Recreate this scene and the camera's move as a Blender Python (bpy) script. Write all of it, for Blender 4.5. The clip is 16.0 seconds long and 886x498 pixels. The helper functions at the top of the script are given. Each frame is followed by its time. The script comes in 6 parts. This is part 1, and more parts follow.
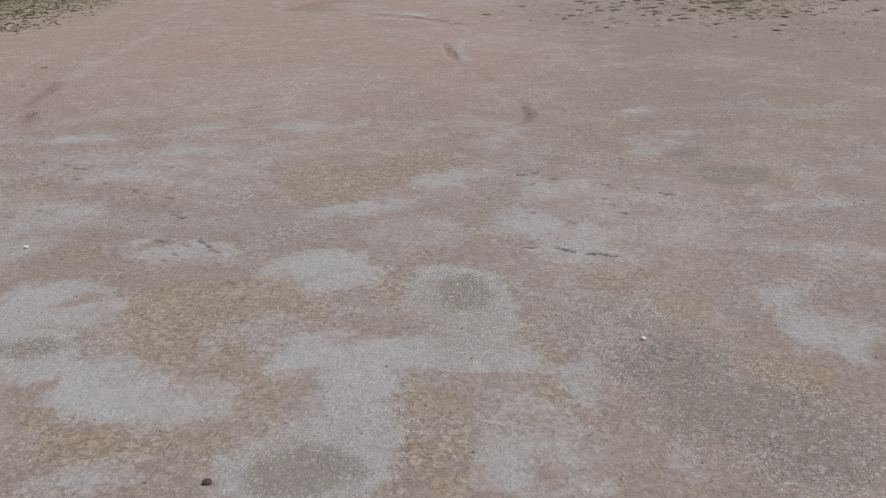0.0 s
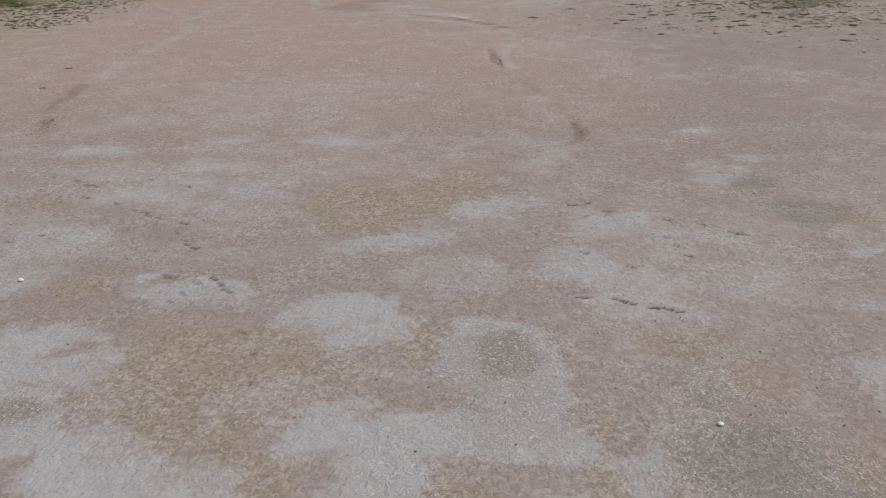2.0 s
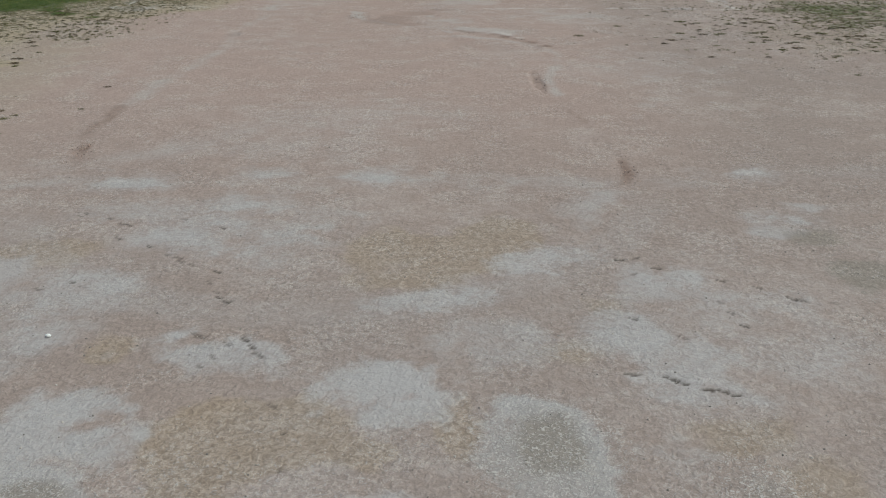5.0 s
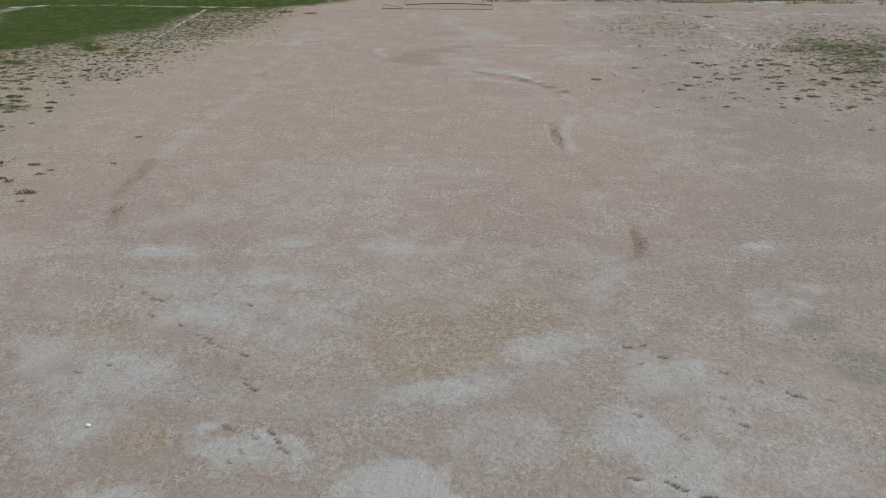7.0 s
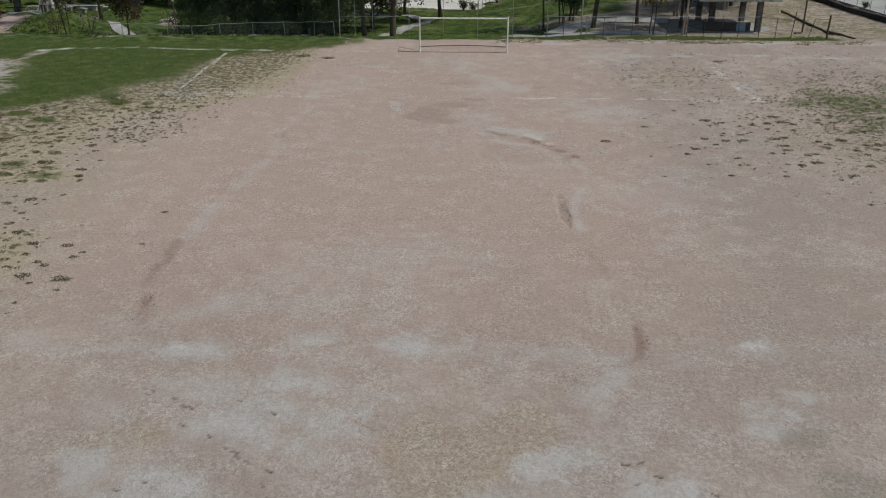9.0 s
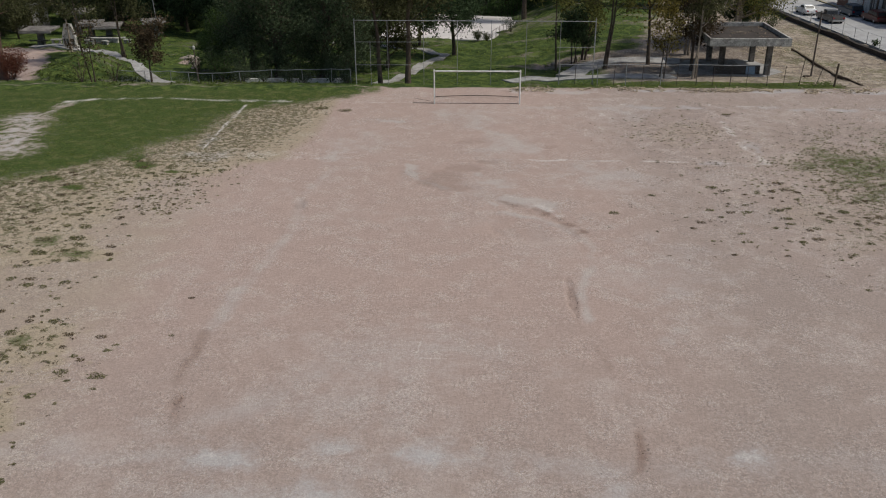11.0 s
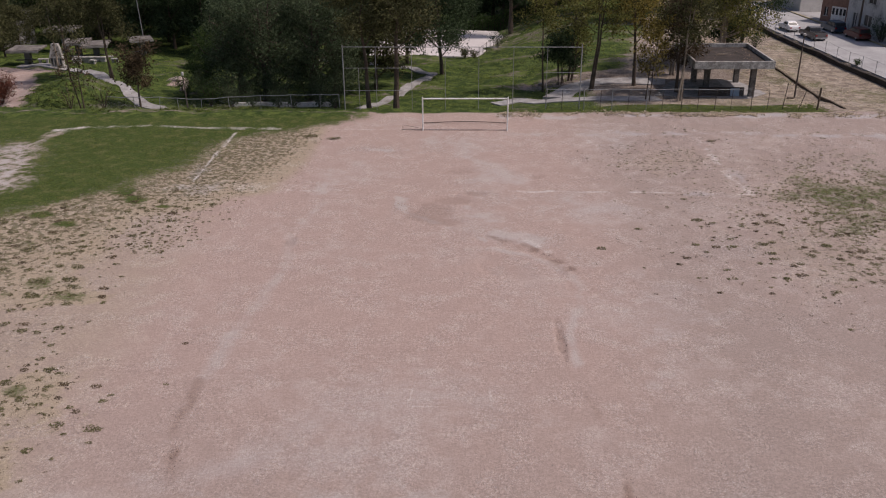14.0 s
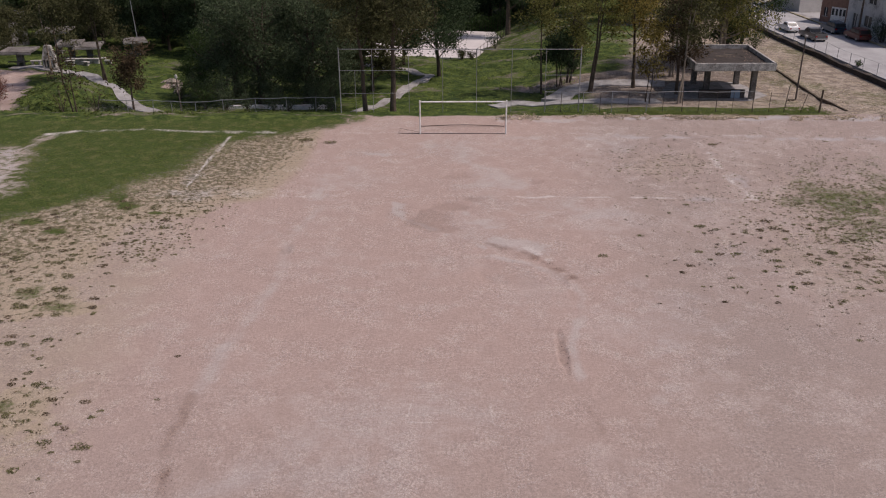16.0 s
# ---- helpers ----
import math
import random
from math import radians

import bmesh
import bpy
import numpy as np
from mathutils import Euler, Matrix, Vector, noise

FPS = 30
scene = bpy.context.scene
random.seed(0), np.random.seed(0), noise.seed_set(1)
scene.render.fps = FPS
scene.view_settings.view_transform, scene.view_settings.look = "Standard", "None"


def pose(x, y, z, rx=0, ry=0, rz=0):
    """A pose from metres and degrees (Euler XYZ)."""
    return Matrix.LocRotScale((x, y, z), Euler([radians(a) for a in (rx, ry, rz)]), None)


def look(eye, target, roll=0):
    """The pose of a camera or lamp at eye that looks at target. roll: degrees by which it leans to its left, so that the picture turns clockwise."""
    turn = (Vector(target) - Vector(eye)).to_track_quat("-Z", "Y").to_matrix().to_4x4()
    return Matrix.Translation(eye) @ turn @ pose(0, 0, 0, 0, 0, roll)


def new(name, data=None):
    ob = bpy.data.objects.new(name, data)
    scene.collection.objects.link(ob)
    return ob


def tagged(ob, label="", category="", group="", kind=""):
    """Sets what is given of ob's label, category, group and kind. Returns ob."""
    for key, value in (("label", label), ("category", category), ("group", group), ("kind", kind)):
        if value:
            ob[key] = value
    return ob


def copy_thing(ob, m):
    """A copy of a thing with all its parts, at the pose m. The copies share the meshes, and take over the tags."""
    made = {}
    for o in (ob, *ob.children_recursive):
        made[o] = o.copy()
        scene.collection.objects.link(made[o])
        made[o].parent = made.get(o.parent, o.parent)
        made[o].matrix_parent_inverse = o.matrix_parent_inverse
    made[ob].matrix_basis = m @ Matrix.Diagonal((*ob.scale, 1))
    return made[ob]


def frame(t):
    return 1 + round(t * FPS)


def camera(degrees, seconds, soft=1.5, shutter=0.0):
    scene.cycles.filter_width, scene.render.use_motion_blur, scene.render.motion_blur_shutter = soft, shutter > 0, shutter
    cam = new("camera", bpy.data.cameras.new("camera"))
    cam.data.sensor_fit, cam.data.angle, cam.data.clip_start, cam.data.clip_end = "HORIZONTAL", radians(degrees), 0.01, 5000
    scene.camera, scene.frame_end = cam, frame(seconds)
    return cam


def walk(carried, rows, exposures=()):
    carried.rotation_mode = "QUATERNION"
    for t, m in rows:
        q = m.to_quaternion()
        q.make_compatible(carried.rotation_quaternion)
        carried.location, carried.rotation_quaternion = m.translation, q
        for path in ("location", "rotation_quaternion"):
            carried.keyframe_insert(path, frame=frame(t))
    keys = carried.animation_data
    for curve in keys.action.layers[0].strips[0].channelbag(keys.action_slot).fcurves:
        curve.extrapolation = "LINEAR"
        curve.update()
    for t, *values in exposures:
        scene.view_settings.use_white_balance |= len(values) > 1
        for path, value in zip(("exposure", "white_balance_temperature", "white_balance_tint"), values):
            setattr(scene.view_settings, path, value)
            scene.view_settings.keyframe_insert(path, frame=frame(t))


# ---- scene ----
cam = camera(53.0, 16.0, soft=1.1)
PATH = [
    (0, (-0.902, -78.801, 8.019), (-0.691, -76.973, 7.234), -0.8),
    (0.5, (-0.924, -78.774, 8.016), (-0.744, -76.946, 7.227), -0.6),
    (1, (-0.852, -78.3, 8.059), (-0.689, -76.471, 7.267), -0.6),
    (1.5, (-0.807, -77.322, 8.07), (-0.661, -75.493, 7.275), -0.4),
    (2, (-0.711, -76.158, 8.024), (-0.581, -74.327, 7.23), -0.3),
    (2.5, (-0.7, -75.236, 7.953), (-0.586, -73.402, 7.163), -0.2),
    (3, (-0.736, -74.923, 8.036), (-0.635, -73.092, 7.239), -0.1),
    (3.5, (-0.766, -74.798, 8.299), (-0.678, -72.967, 7.5), -0.0),
    (4, (-0.776, -74.752, 8.593), (-0.701, -72.922, 7.792), -0.0),
    (6.5, (-0.725, -74.838, 10.467), (-0.707, -73.007, 9.662), 0.3),
    (7, (-0.714, -74.873, 11.439), (-0.706, -73.043, 10.633), 0.3),
    (7.5, (-0.693, -74.905, 12.066), (-0.693, -73.075, 11.259), 0.3),
    (8, (-0.666, -74.937, 12.977), (-0.675, -73.107, 12.169), 0.3),
    (8.5, (-0.659, -74.988, 14.049), (-0.676, -73.159, 13.239), 0.3),
    (9, (-0.625, -74.969, 15.274), (-0.651, -73.142, 14.461), 0.1),
    (11.5, (-0.566, -75.019, 21.032), (-0.631, -73.196, 20.212), -0.2),
    (12, (-0.532, -75.07, 21.904), (-0.604, -73.247, 21.085), -0.2),
    (12.5, (-0.549, -75.081, 22.171), (-0.627, -73.259, 21.352), -0.3),
    (13, (-0.608, -75.047, 22.166), (-0.69, -73.225, 21.346), -0.3),
    (13.5, (-0.64, -74.927, 22.194), (-0.729, -73.105, 21.374), -0.3),
    (14, (-0.702, -74.697, 22.192), (-0.733, -72.872, 21.374), -0.3),
    (14.5, (-0.756, -74.472, 22.224), (-0.792, -72.647, 21.405), -0.3),
    (15, (-0.789, -74.195, 22.214), (-0.829, -72.371, 21.395), -0.3),
    (15.5, (-0.818, -73.851, 22.232), (-0.836, -72.026, 21.413), -0.3),
    (16, (-0.839, -73.486, 22.2), (-0.862, -71.662, 21.381), -0.3),
]
EXPOSURES = [(0, -0.14, 6400, 7), (2.2, -0.14, 6400, 8), (3, -0.15, 6290, 0), (4, -0.15, 6260, -1), (7.5, -0.15, 6250, -1), (9, -0.14, 6420, 1), (11.5, -0.07, 6640, 11), (12.5, -0.03, 6760, 19), (16, 0.0, 6780, 22)]
walk(cam, [(t, look(eye, target, roll)) for t, eye, target, roll in PATH], EXPOSURES)

# ---- light ----
SUN_TO = Vector((1.8, -0.25, 2.75)).normalized()
world = bpy.data.worlds.new("sky")
scene.world = world
world.use_nodes = True
sky = world.node_tree.nodes.new("ShaderNodeTexSky")
sky.sky_type, sky.sun_disc = "NISHITA", False
sky.sun_elevation = math.asin(SUN_TO.z)
sky.sun_rotation = math.atan2(SUN_TO.x, SUN_TO.y)
sky.dust_density = 2.0
world.node_tree.links.new(sky.outputs[0], world.node_tree.nodes["Background"].inputs[0])
world.node_tree.nodes["Background"].inputs[1].default_value = 0.085
sun = new("sun", bpy.data.lights.new("sun", "SUN"))
sun.data.energy, sun.data.angle, sun.data.color = 2.9, radians(1.2), (1.0, 0.95, 0.87)
sun.matrix_world = look((SUN_TO * 100)[:], (0, 0, 0))


# ---- materials ----
def mat(name, base, rough=0.85, metal=0.0, spread=0.12, scale=3.0, fine=40.0, bump=0.15, dirt=None, islands=False, objects=False, spec=0.3):
    """A surface with two scales of variation, some dirt and fine relief."""
    m = bpy.data.materials.new(name)
    m.use_nodes = True
    nt = m.node_tree
    nd, ln = nt.nodes, nt.links
    bs = nd["Principled BSDF"]
    bs.inputs["Roughness"].default_value, bs.inputs["Metallic"].default_value = rough, metal
    bs.inputs["Specular IOR Level"].default_value = spec
    co = nd.new("ShaderNodeTexCoord")
    big, small = nd.new("ShaderNodeTexNoise"), nd.new("ShaderNodeTexNoise")
    big.inputs["Scale"].default_value, small.inputs["Scale"].default_value = scale, fine
    big.inputs["Detail"].default_value, small.inputs["Detail"].default_value = 5, 3
    for n in (big, small):
        ln.new(co.outputs["Object"], n.inputs["Vector"])
    add = nd.new("ShaderNodeMath")
    add.operation = "ADD"
    ln.new(big.outputs[0], add.inputs[0])
    ln.new(small.outputs[0], add.inputs[1])
    last = add.outputs[0]
    if islands or objects:
        rnd = nd.new("ShaderNodeNewGeometry" if islands else "ShaderNodeObjectInfo")
        more = nd.new("ShaderNodeMath")
        more.operation = "MULTIPLY_ADD"
        ln.new(rnd.outputs["Random Per Island" if islands else "Random"], more.inputs[0])
        more.inputs[1].default_value = 0.9
        ln.new(last, more.inputs[2])
        sub = nd.new("ShaderNodeMath")
        sub.operation = "SUBTRACT"
        ln.new(more.outputs[0], sub.inputs[0])
        sub.inputs[1].default_value = 0.45
        last = sub.outputs[0]
    rng = nd.new("ShaderNodeMapRange")
    rng.inputs["From Min"].default_value, rng.inputs["From Max"].default_value = 0.6, 1.4
    rng.inputs["To Min"].default_value, rng.inputs["To Max"].default_value = 1 - 2.2 * spread, 1 + 2.2 * spread
    ln.new(last, rng.inputs["Value"])
    mul = nd.new("ShaderNodeVectorMath")
    mul.operation = "SCALE"
    mul.inputs[0].default_value = base
    ln.new(rng.outputs[0], mul.inputs["Scale"])
    col = mul.outputs[0]
    if dirt:
        dn = nd.new("ShaderNodeTexNoise")
        dn.inputs["Scale"].default_value, dn.inputs["Detail"].default_value, dn.inputs["Roughness"].default_value = scale * 0.7, 8, 0.7
        ln.new(co.outputs["Object"], dn.inputs["Vector"])
        dr = nd.new("ShaderNodeMapRange")
        dr.inputs["From Min"].default_value, dr.inputs["From Max"].default_value = 0.5, 0.68
        ln.new(dn.outputs[0], dr.inputs["Value"])
        mx = nd.new("ShaderNodeMix")
        mx.data_type = "RGBA"
        ln.new(dr.outputs[0], mx.inputs[0])
        ln.new(col, mx.inputs[6])
        mx.inputs[7].default_value = (*dirt, 1)
        col = mx.outputs[2]
    ln.new(col, bs.inputs["Base Color"])
    if bump:
        bp = nd.new("ShaderNodeBump")
        bp.inputs["Strength"].default_value, bp.inputs["Distance"].default_value = bump, 0.05
        ln.new(add.outputs[0], bp.inputs["Height"])
        ln.new(bp.outputs[0], bs.inputs["Normal"])
    return m


def leaf_mat(name, base, spread=0.3, through_leaf=0.25):
    m = mat(name, base, 0.75, 0, 0.75 * spread, 0.35, 6.0, 0.0, islands=True, spec=0.12)
    nt = m.node_tree
    bs, out = nt.nodes["Principled BSDF"], nt.nodes["Material Output"]
    tr, ms = nt.nodes.new("ShaderNodeBsdfTranslucent"), nt.nodes.new("ShaderNodeMixShader")
    nt.links.new(bs.inputs["Base Color"].links[0].from_socket, tr.inputs[0])
    ms.inputs[0].default_value = through_leaf
    nt.links.new(bs.outputs[0], ms.inputs[1])
    nt.links.new(tr.outputs[0], ms.inputs[2])
    nt.links.new(ms.outputs[0], out.inputs[0])
    return m


M_CONC = mat("weathered_concrete", (0.42, 0.41, 0.39), 0.9, 0, 0.15, 1.2, 25, 0.2, (0.16, 0.15, 0.14))
M_CONC_OLD = mat("blackened_concrete", (0.17, 0.155, 0.142), 0.95, 0, 0.35, 1.1, 9, 0.3, (0.045, 0.04, 0.036))
M_CONC_STAIN = mat("rain_streaked_concrete", (0.40, 0.385, 0.36), 0.95, 0, 0.3, 1.6, 10, 0.3, (0.10, 0.088, 0.078))
M_CONC_DARK = mat("stained_concrete", (0.24, 0.23, 0.22), 0.9, 0, 0.2, 1.0, 20, 0.2, (0.09, 0.085, 0.08))
M_DECK = mat("dirty_roof_deck", (0.052, 0.043, 0.038), 0.95, 0, 0.3, 0.8, 15, 0.2, (0.05, 0.042, 0.04))
M_PATH = mat("pale_path_concrete", (0.325, 0.315, 0.310), 0.9, 0, 0.2, 1.3, 14, 0.2, (0.21, 0.19, 0.175))
M_COURT = mat("pale_court_concrete", (0.58, 0.54, 0.52), 0.9, 0, 0.08, 0.25, 12, 0.1, (0.42, 0.39, 0.38))
M_ROAD = mat("worn_street_concrete", (0.36, 0.355, 0.355), 0.9, 0, 0.12, 0.4, 10, 0.1, (0.28, 0.27, 0.27))
M_WHITE = mat("worn_white_paint", (0.80, 0.80, 0.78), 0.5, 0, 0.08, 3, 30, 0.05, (0.55, 0.50, 0.45))
M_STEEL = mat("galvanised_steel", (0.33, 0.34, 0.35), 0.55, 0.5, 0.15, 4, 40, 0.05, (0.25, 0.22, 0.20))
M_STEEL_DARK = mat("rusty_steel", (0.10, 0.085, 0.075), 0.8, 0.2, 0.25, 5, 40, 0.1, (0.12, 0.06, 0.04))
M_WOOD = mat("weathered_timber", (0.10, 0.075, 0.055), 0.9, 0, 0.2, 3, 30, 0.2)
M_BARK = mat("brown_bark", (0.095, 0.072, 0.055), 0.95, 0, 0.3, 2.5, 14, 0.5, (0.05, 0.04, 0.033))
M_BARK_RED = mat("reddish_bark", (0.15, 0.095, 0.072), 0.95, 0, 0.3, 1.8, 12, 0.5, (0.075, 0.045, 0.035))
M_BARK_PALE = mat("pale_bark", (0.30, 0.25, 0.20), 0.9, 0, 0.25, 1.4, 10, 0.4, (0.12, 0.09, 0.07))
M_LEAF_DARK = leaf_mat("dark_green_leaves", (0.056, 0.082, 0.040))
M_LEAF_OLIVE = leaf_mat("olive_leaves", (0.082, 0.084, 0.038))
M_LEAF_SUNNY = leaf_mat("light_olive_leaves", (0.185, 0.180, 0.058), 0.4, 0.45)
M_LEAF_YELLOW = leaf_mat("yellowing_leaves", (0.270, 0.215, 0.062), 0.4, 0.45)
M_LEAF_HANG = leaf_mat("grey_green_leaves", (0.078, 0.104, 0.056), 0.25, 0.3)
M_LEAF_GREEN = leaf_mat("green_leaves", (0.060, 0.095, 0.030))
M_LEAF_RUST = leaf_mat("rust_brown_leaves", (0.084, 0.060, 0.036))
M_LEAF_RED = leaf_mat("reddish_leaves", (0.13, 0.052, 0.034))
M_GRASS = leaf_mat("grass_blades", (0.128, 0.155, 0.036), 0.25, 0.6)
M_VERGE = leaf_mat("verge_grass_blades", (0.150, 0.185, 0.050), 0.3, 0.6)
M_LUSH = leaf_mat("lush_grass_blades", (0.150, 0.190, 0.048), 0.4, 0.55)
M_WEED = leaf_mat("weed_leaves", (0.155, 0.145, 0.075), 0.25, 0.3)
M_WITHERED = leaf_mat("withered_leaves", (0.13, 0.098, 0.062), 0.35, 0.3)
M_SPECK = leaf_mat("small_olive_leaves", (0.185, 0.165, 0.092), 0.3, 0.35)
M_DRY_LEAF = leaf_mat("dry_fallen_leaves", (0.20, 0.15, 0.11), 0.6, 0.1)
M_STRAW = leaf_mat("pale_straw", (0.43, 0.36, 0.27), 0.35, 0.3)
M_STONE = mat("field_stone", (0.36, 0.32, 0.29), 0.9, 0, 0.25, 6, 40, 0.3, islands=True)
M_CLOD = mat("earth_clods", (0.32, 0.232, 0.192), 0.95, 0, 0.3, 6, 40, 0.3, islands=True)
M_ROCK = mat("pale_rock", (0.36, 0.31, 0.27), 0.95, 0, 0.25, 1.2, 9, 0.5, (0.16, 0.13, 0.10))
M_MORTAR = mat("brick_wall", (0.27, 0.16, 0.12), 0.95, 0, 0.15, 2, 30, 0.2)
M_PLASTER = mat("pale_plaster", (0.60, 0.58, 0.55), 0.9, 0, 0.08, 0.8, 20, 0.1, (0.42, 0.40, 0.37))
M_PLASTER_GREY = mat("grey_plaster", (0.56, 0.545, 0.52), 0.9, 0, 0.1, 0.8, 20, 0.1, (0.2, 0.19, 0.18))
M_GLASS = mat("dark_window_glass", (0.02, 0.022, 0.025), 0.3, 0, 0.05, 2, 10, 0.0, spec=0.35)
M_TYRE = mat("tyre_rubber", (0.02, 0.02, 0.02), 0.85, 0, 0.1, 5, 40, 0.1)
M_RIM = mat("wheel_rim", (0.45, 0.45, 0.46), 0.35, 0.8, 0.05, 5, 40, 0.0)
M_LAMP_RED = mat("rear_light_plastic", (0.35, 0.02, 0.02), 0.25, 0, 0.05, 5, 40, 0.0)
M_LAMP_CLEAR = mat("headlight_plastic", (0.65, 0.65, 0.66), 0.15, 0, 0.05, 5, 40, 0.0)
M_KERB = mat("faded_kerb_paint", (0.38, 0.32, 0.20), 0.8, 0, 0.2, 2, 30, 0.1, (0.33, 0.30, 0.26))
M_BLUE = mat("faded_blue_paint", (0.22, 0.30, 0.38), 0.7, 0, 0.15, 2, 30, 0.1, (0.35, 0.35, 0.34))


def ground_mat():
    m = bpy.data.materials.new("bare_earth_and_turf")
    m.use_nodes = True
    nt = m.node_tree
    nd, ln = nt.nodes, nt.links
    bs = nd["Principled BSDF"]
    bs.inputs["Roughness"].default_value, bs.inputs["Specular IOR Level"].default_value = 0.95, 0.15
    co = nd.new("ShaderNodeTexCoord").outputs["Object"]

    def noise_tex(scale, detail=4, rough=0.55, warp=0.0):
        n = nd.new("ShaderNodeTexNoise")
        n.inputs["Scale"].default_value, n.inputs["Detail"].default_value = scale, detail
        n.inputs["Roughness"].default_value, n.inputs["Distortion"].default_value = rough, warp
        ln.new(co, n.inputs["Vector"])
        return n.outputs[0]

    def ramp(v, a, b, lo=0.0, hi=1.0):
        r = nd.new("ShaderNodeMapRange")
        r.interpolation_type = "SMOOTHSTEP"
        for key, value in (("From Min", a), ("From Max", b), ("To Min", lo), ("To Max", hi)):
            r.inputs[key].default_value = value
        ln.new(v, r.inputs["Value"])
        return r.outputs[0]

    def op(kind, a, b):
        n = nd.new("ShaderNodeMath")
        n.operation = kind
        for k, v in enumerate((a, b)):
            if isinstance(v, (int, float)):
                n.inputs[k].default_value = v
            else:
                ln.new(v, n.inputs[k])
        return n.outputs[0]

    def attr(name):
        a = nd.new("ShaderNodeAttribute")
        a.attribute_name = name
        return a.outputs["Fac"]

    def mix(fac, a, b):
        n = nd.new("ShaderNodeMix")
        n.data_type = "RGBA"
        ln.new(fac, n.inputs[0]) if not isinstance(fac, float) else None
        for k, v in ((6, a), (7, b)):
            if isinstance(v, tuple):
                n.inputs[k].default_value = (*v, 1)
            else:
                ln.new(v, n.inputs[k])
        return n.outputs[2]

    big, mid, small, grit = noise_tex(0.13, 5), noise_tex(0.9, 6, 0.65), noise_tex(4.5, 5, 0.65, 0.1), noise_tex(34.0, 4, 0.8)
    crumb = noise_tex(8.5, 3, 0.6, 0.9)
    zone = noise_tex(0.45, 4, 0.6, 0.3)
    mats = noise_tex(2.6, 4, 0.6, 0.4)
    spots = noise_tex(13.0, 2, 0.5, 1.6)
    worms = noise_tex(10.0, 2, 0.5, 2.2)
    flake = noise_tex(9.0, 2, 0.6, 1.8)
    vein = op("ABSOLUTE", op("SUBTRACT", flake, 0.5), 0.0)
    rough_edge = op("ADD", op("MULTIPLY", op("SUBTRACT", crumb, 0.5), 0.4), op("ADD", op("MULTIPLY", op("SUBTRACT", small, 0.5), 0.7), op("MULTIPLY", op("SUBTRACT", mid, 0.5), 1.0)))

    def edged(name, lo=0.3, hi=0.7, amount=1.0):
        return ramp(op("ADD", attr(name), op("MULTIPLY", rough_edge, amount)), lo, hi)

    dirt = mix(ramp(big, 0.35, 0.65), DIRT_A, DIRT_B)
    dirt = mix(ramp(op("ADD", attr("pink"), op("MULTIPLY", op("SUBTRACT", mid, 0.5), 0.35)), 0.1, 1.1), dirt, DIRT_PINK)
    dirt = mix(ramp(op("ADD", mid, op("MULTIPLY", op("SUBTRACT", big, 0.5), 1.6)), 0.45, 0.85, 0.0, 0.4), dirt, SALT_DIM)
    lot = mix(ramp(op("ADD", mid, op("MULTIPLY", op("SUBTRACT", small, 0.5), 0.7)), 0.40, 0.60), DIRT_LOT, LOT_PALE)
    lot = mix(ramp(op("ADD", op("MULTIPLY", mats, 0.5), op("MULTIPLY", big, 0.6)), 0.56, 0.66, 0.0, 0.75), lot, TURF_C)
    dirt = mix(edged("lot", 0.2, 0.9), dirt, lot)
    # brown soil with the trees' shade worked into its colour
    dirt = mix(edged("litter", 0.1, 0.9), dirt, mix(ramp(small, 0.35, 0.62), SHADY_SOIL_A, SHADY_SOIL_B))
    dirt = mix(edged("tan", 0.2, 0.9, 0.6), dirt, mix(ramp(crumb, 0.42, 0.6), DIRT_TAN, TAN_PALE))
    dirt = mix(edged("straw", 0.1, 1.1, 0.6), dirt, DIRT_STRAW)
    dirt = mix(edged("haze", 0.1, 1.15, 0.6), dirt, mix(attr("pink"), HAZE, SALT_DIM))
    dirt = mix(ramp(op("ADD", attr("salt"), op("MULTIPLY", rough_edge, 0.8)), 0.08, 1.05, 0.0, 0.95), dirt, SALT)
    wet = ramp(op("ADD", attr("damp"), op("MULTIPLY", rough_edge, 0.4)), 0.1, 1.05, 0.0, 0.85)
    dirt = mix(wet, dirt, DAMP)
    flecks = op("MULTIPLY", op("MULTIPLY", attr("fleck"), ramp(worms, 0.535, 0.60, 0.0, 0.62)), ramp(mid, 0.25, 0.5))
    dirt = mix(flecks, dirt, CHALK)
    strewn = op("MULTIPLY", ramp(worms, 0.60, 0.66, 0.0, 0.68), ramp(zone, 0.42, 0.62))
    dirt = mix(strewn, dirt, SALT)
    curls = op("MULTIPLY", ramp(vein, 0.004, 0.026, 0.9, 0.0), op("MULTIPLY", ramp(op("ADD", mid, op("MULTIPLY", op("SUBTRACT", crumb, 0.5), 1.2)), 0.45, 0.66), ramp(zone, 0.40, 0.60)))
    dirt = mix(curls, dirt, CRUST)
    dirt = mix(edged("rut", 0.15, 1.2, 0.6), dirt, RUT)
    dirt = mix(attr("mark"), dirt, PRINT)
    mat_cover = ramp(op("ADD", op("MULTIPLY", attr("weed"), 0.34), mats), 0.70, 0.79, 0.0, 0.65)
    dirt = mix(mat_cover, dirt, mix(ramp(small, 0.35, 0.65), MAT_A, MAT_B))
    turf = mix(ramp(small, 0.3, 0.7), TURF_A, TURF_B)
    turf = mix(ramp(op("ADD", mid, op("MULTIPLY", op("SUBTRACT", crumb, 0.5), 0.5)), 0.45, 0.72), turf, TURF_C)
    # park grass mottled with painted shade and sunlit patches
    lush = mix(ramp(op("ADD", mid, op("MULTIPLY", op("SUBTRACT", small, 0.5), 0.6)), 0.35, 0.7), LUSH_SHADED, LUSH_SUNLIT)
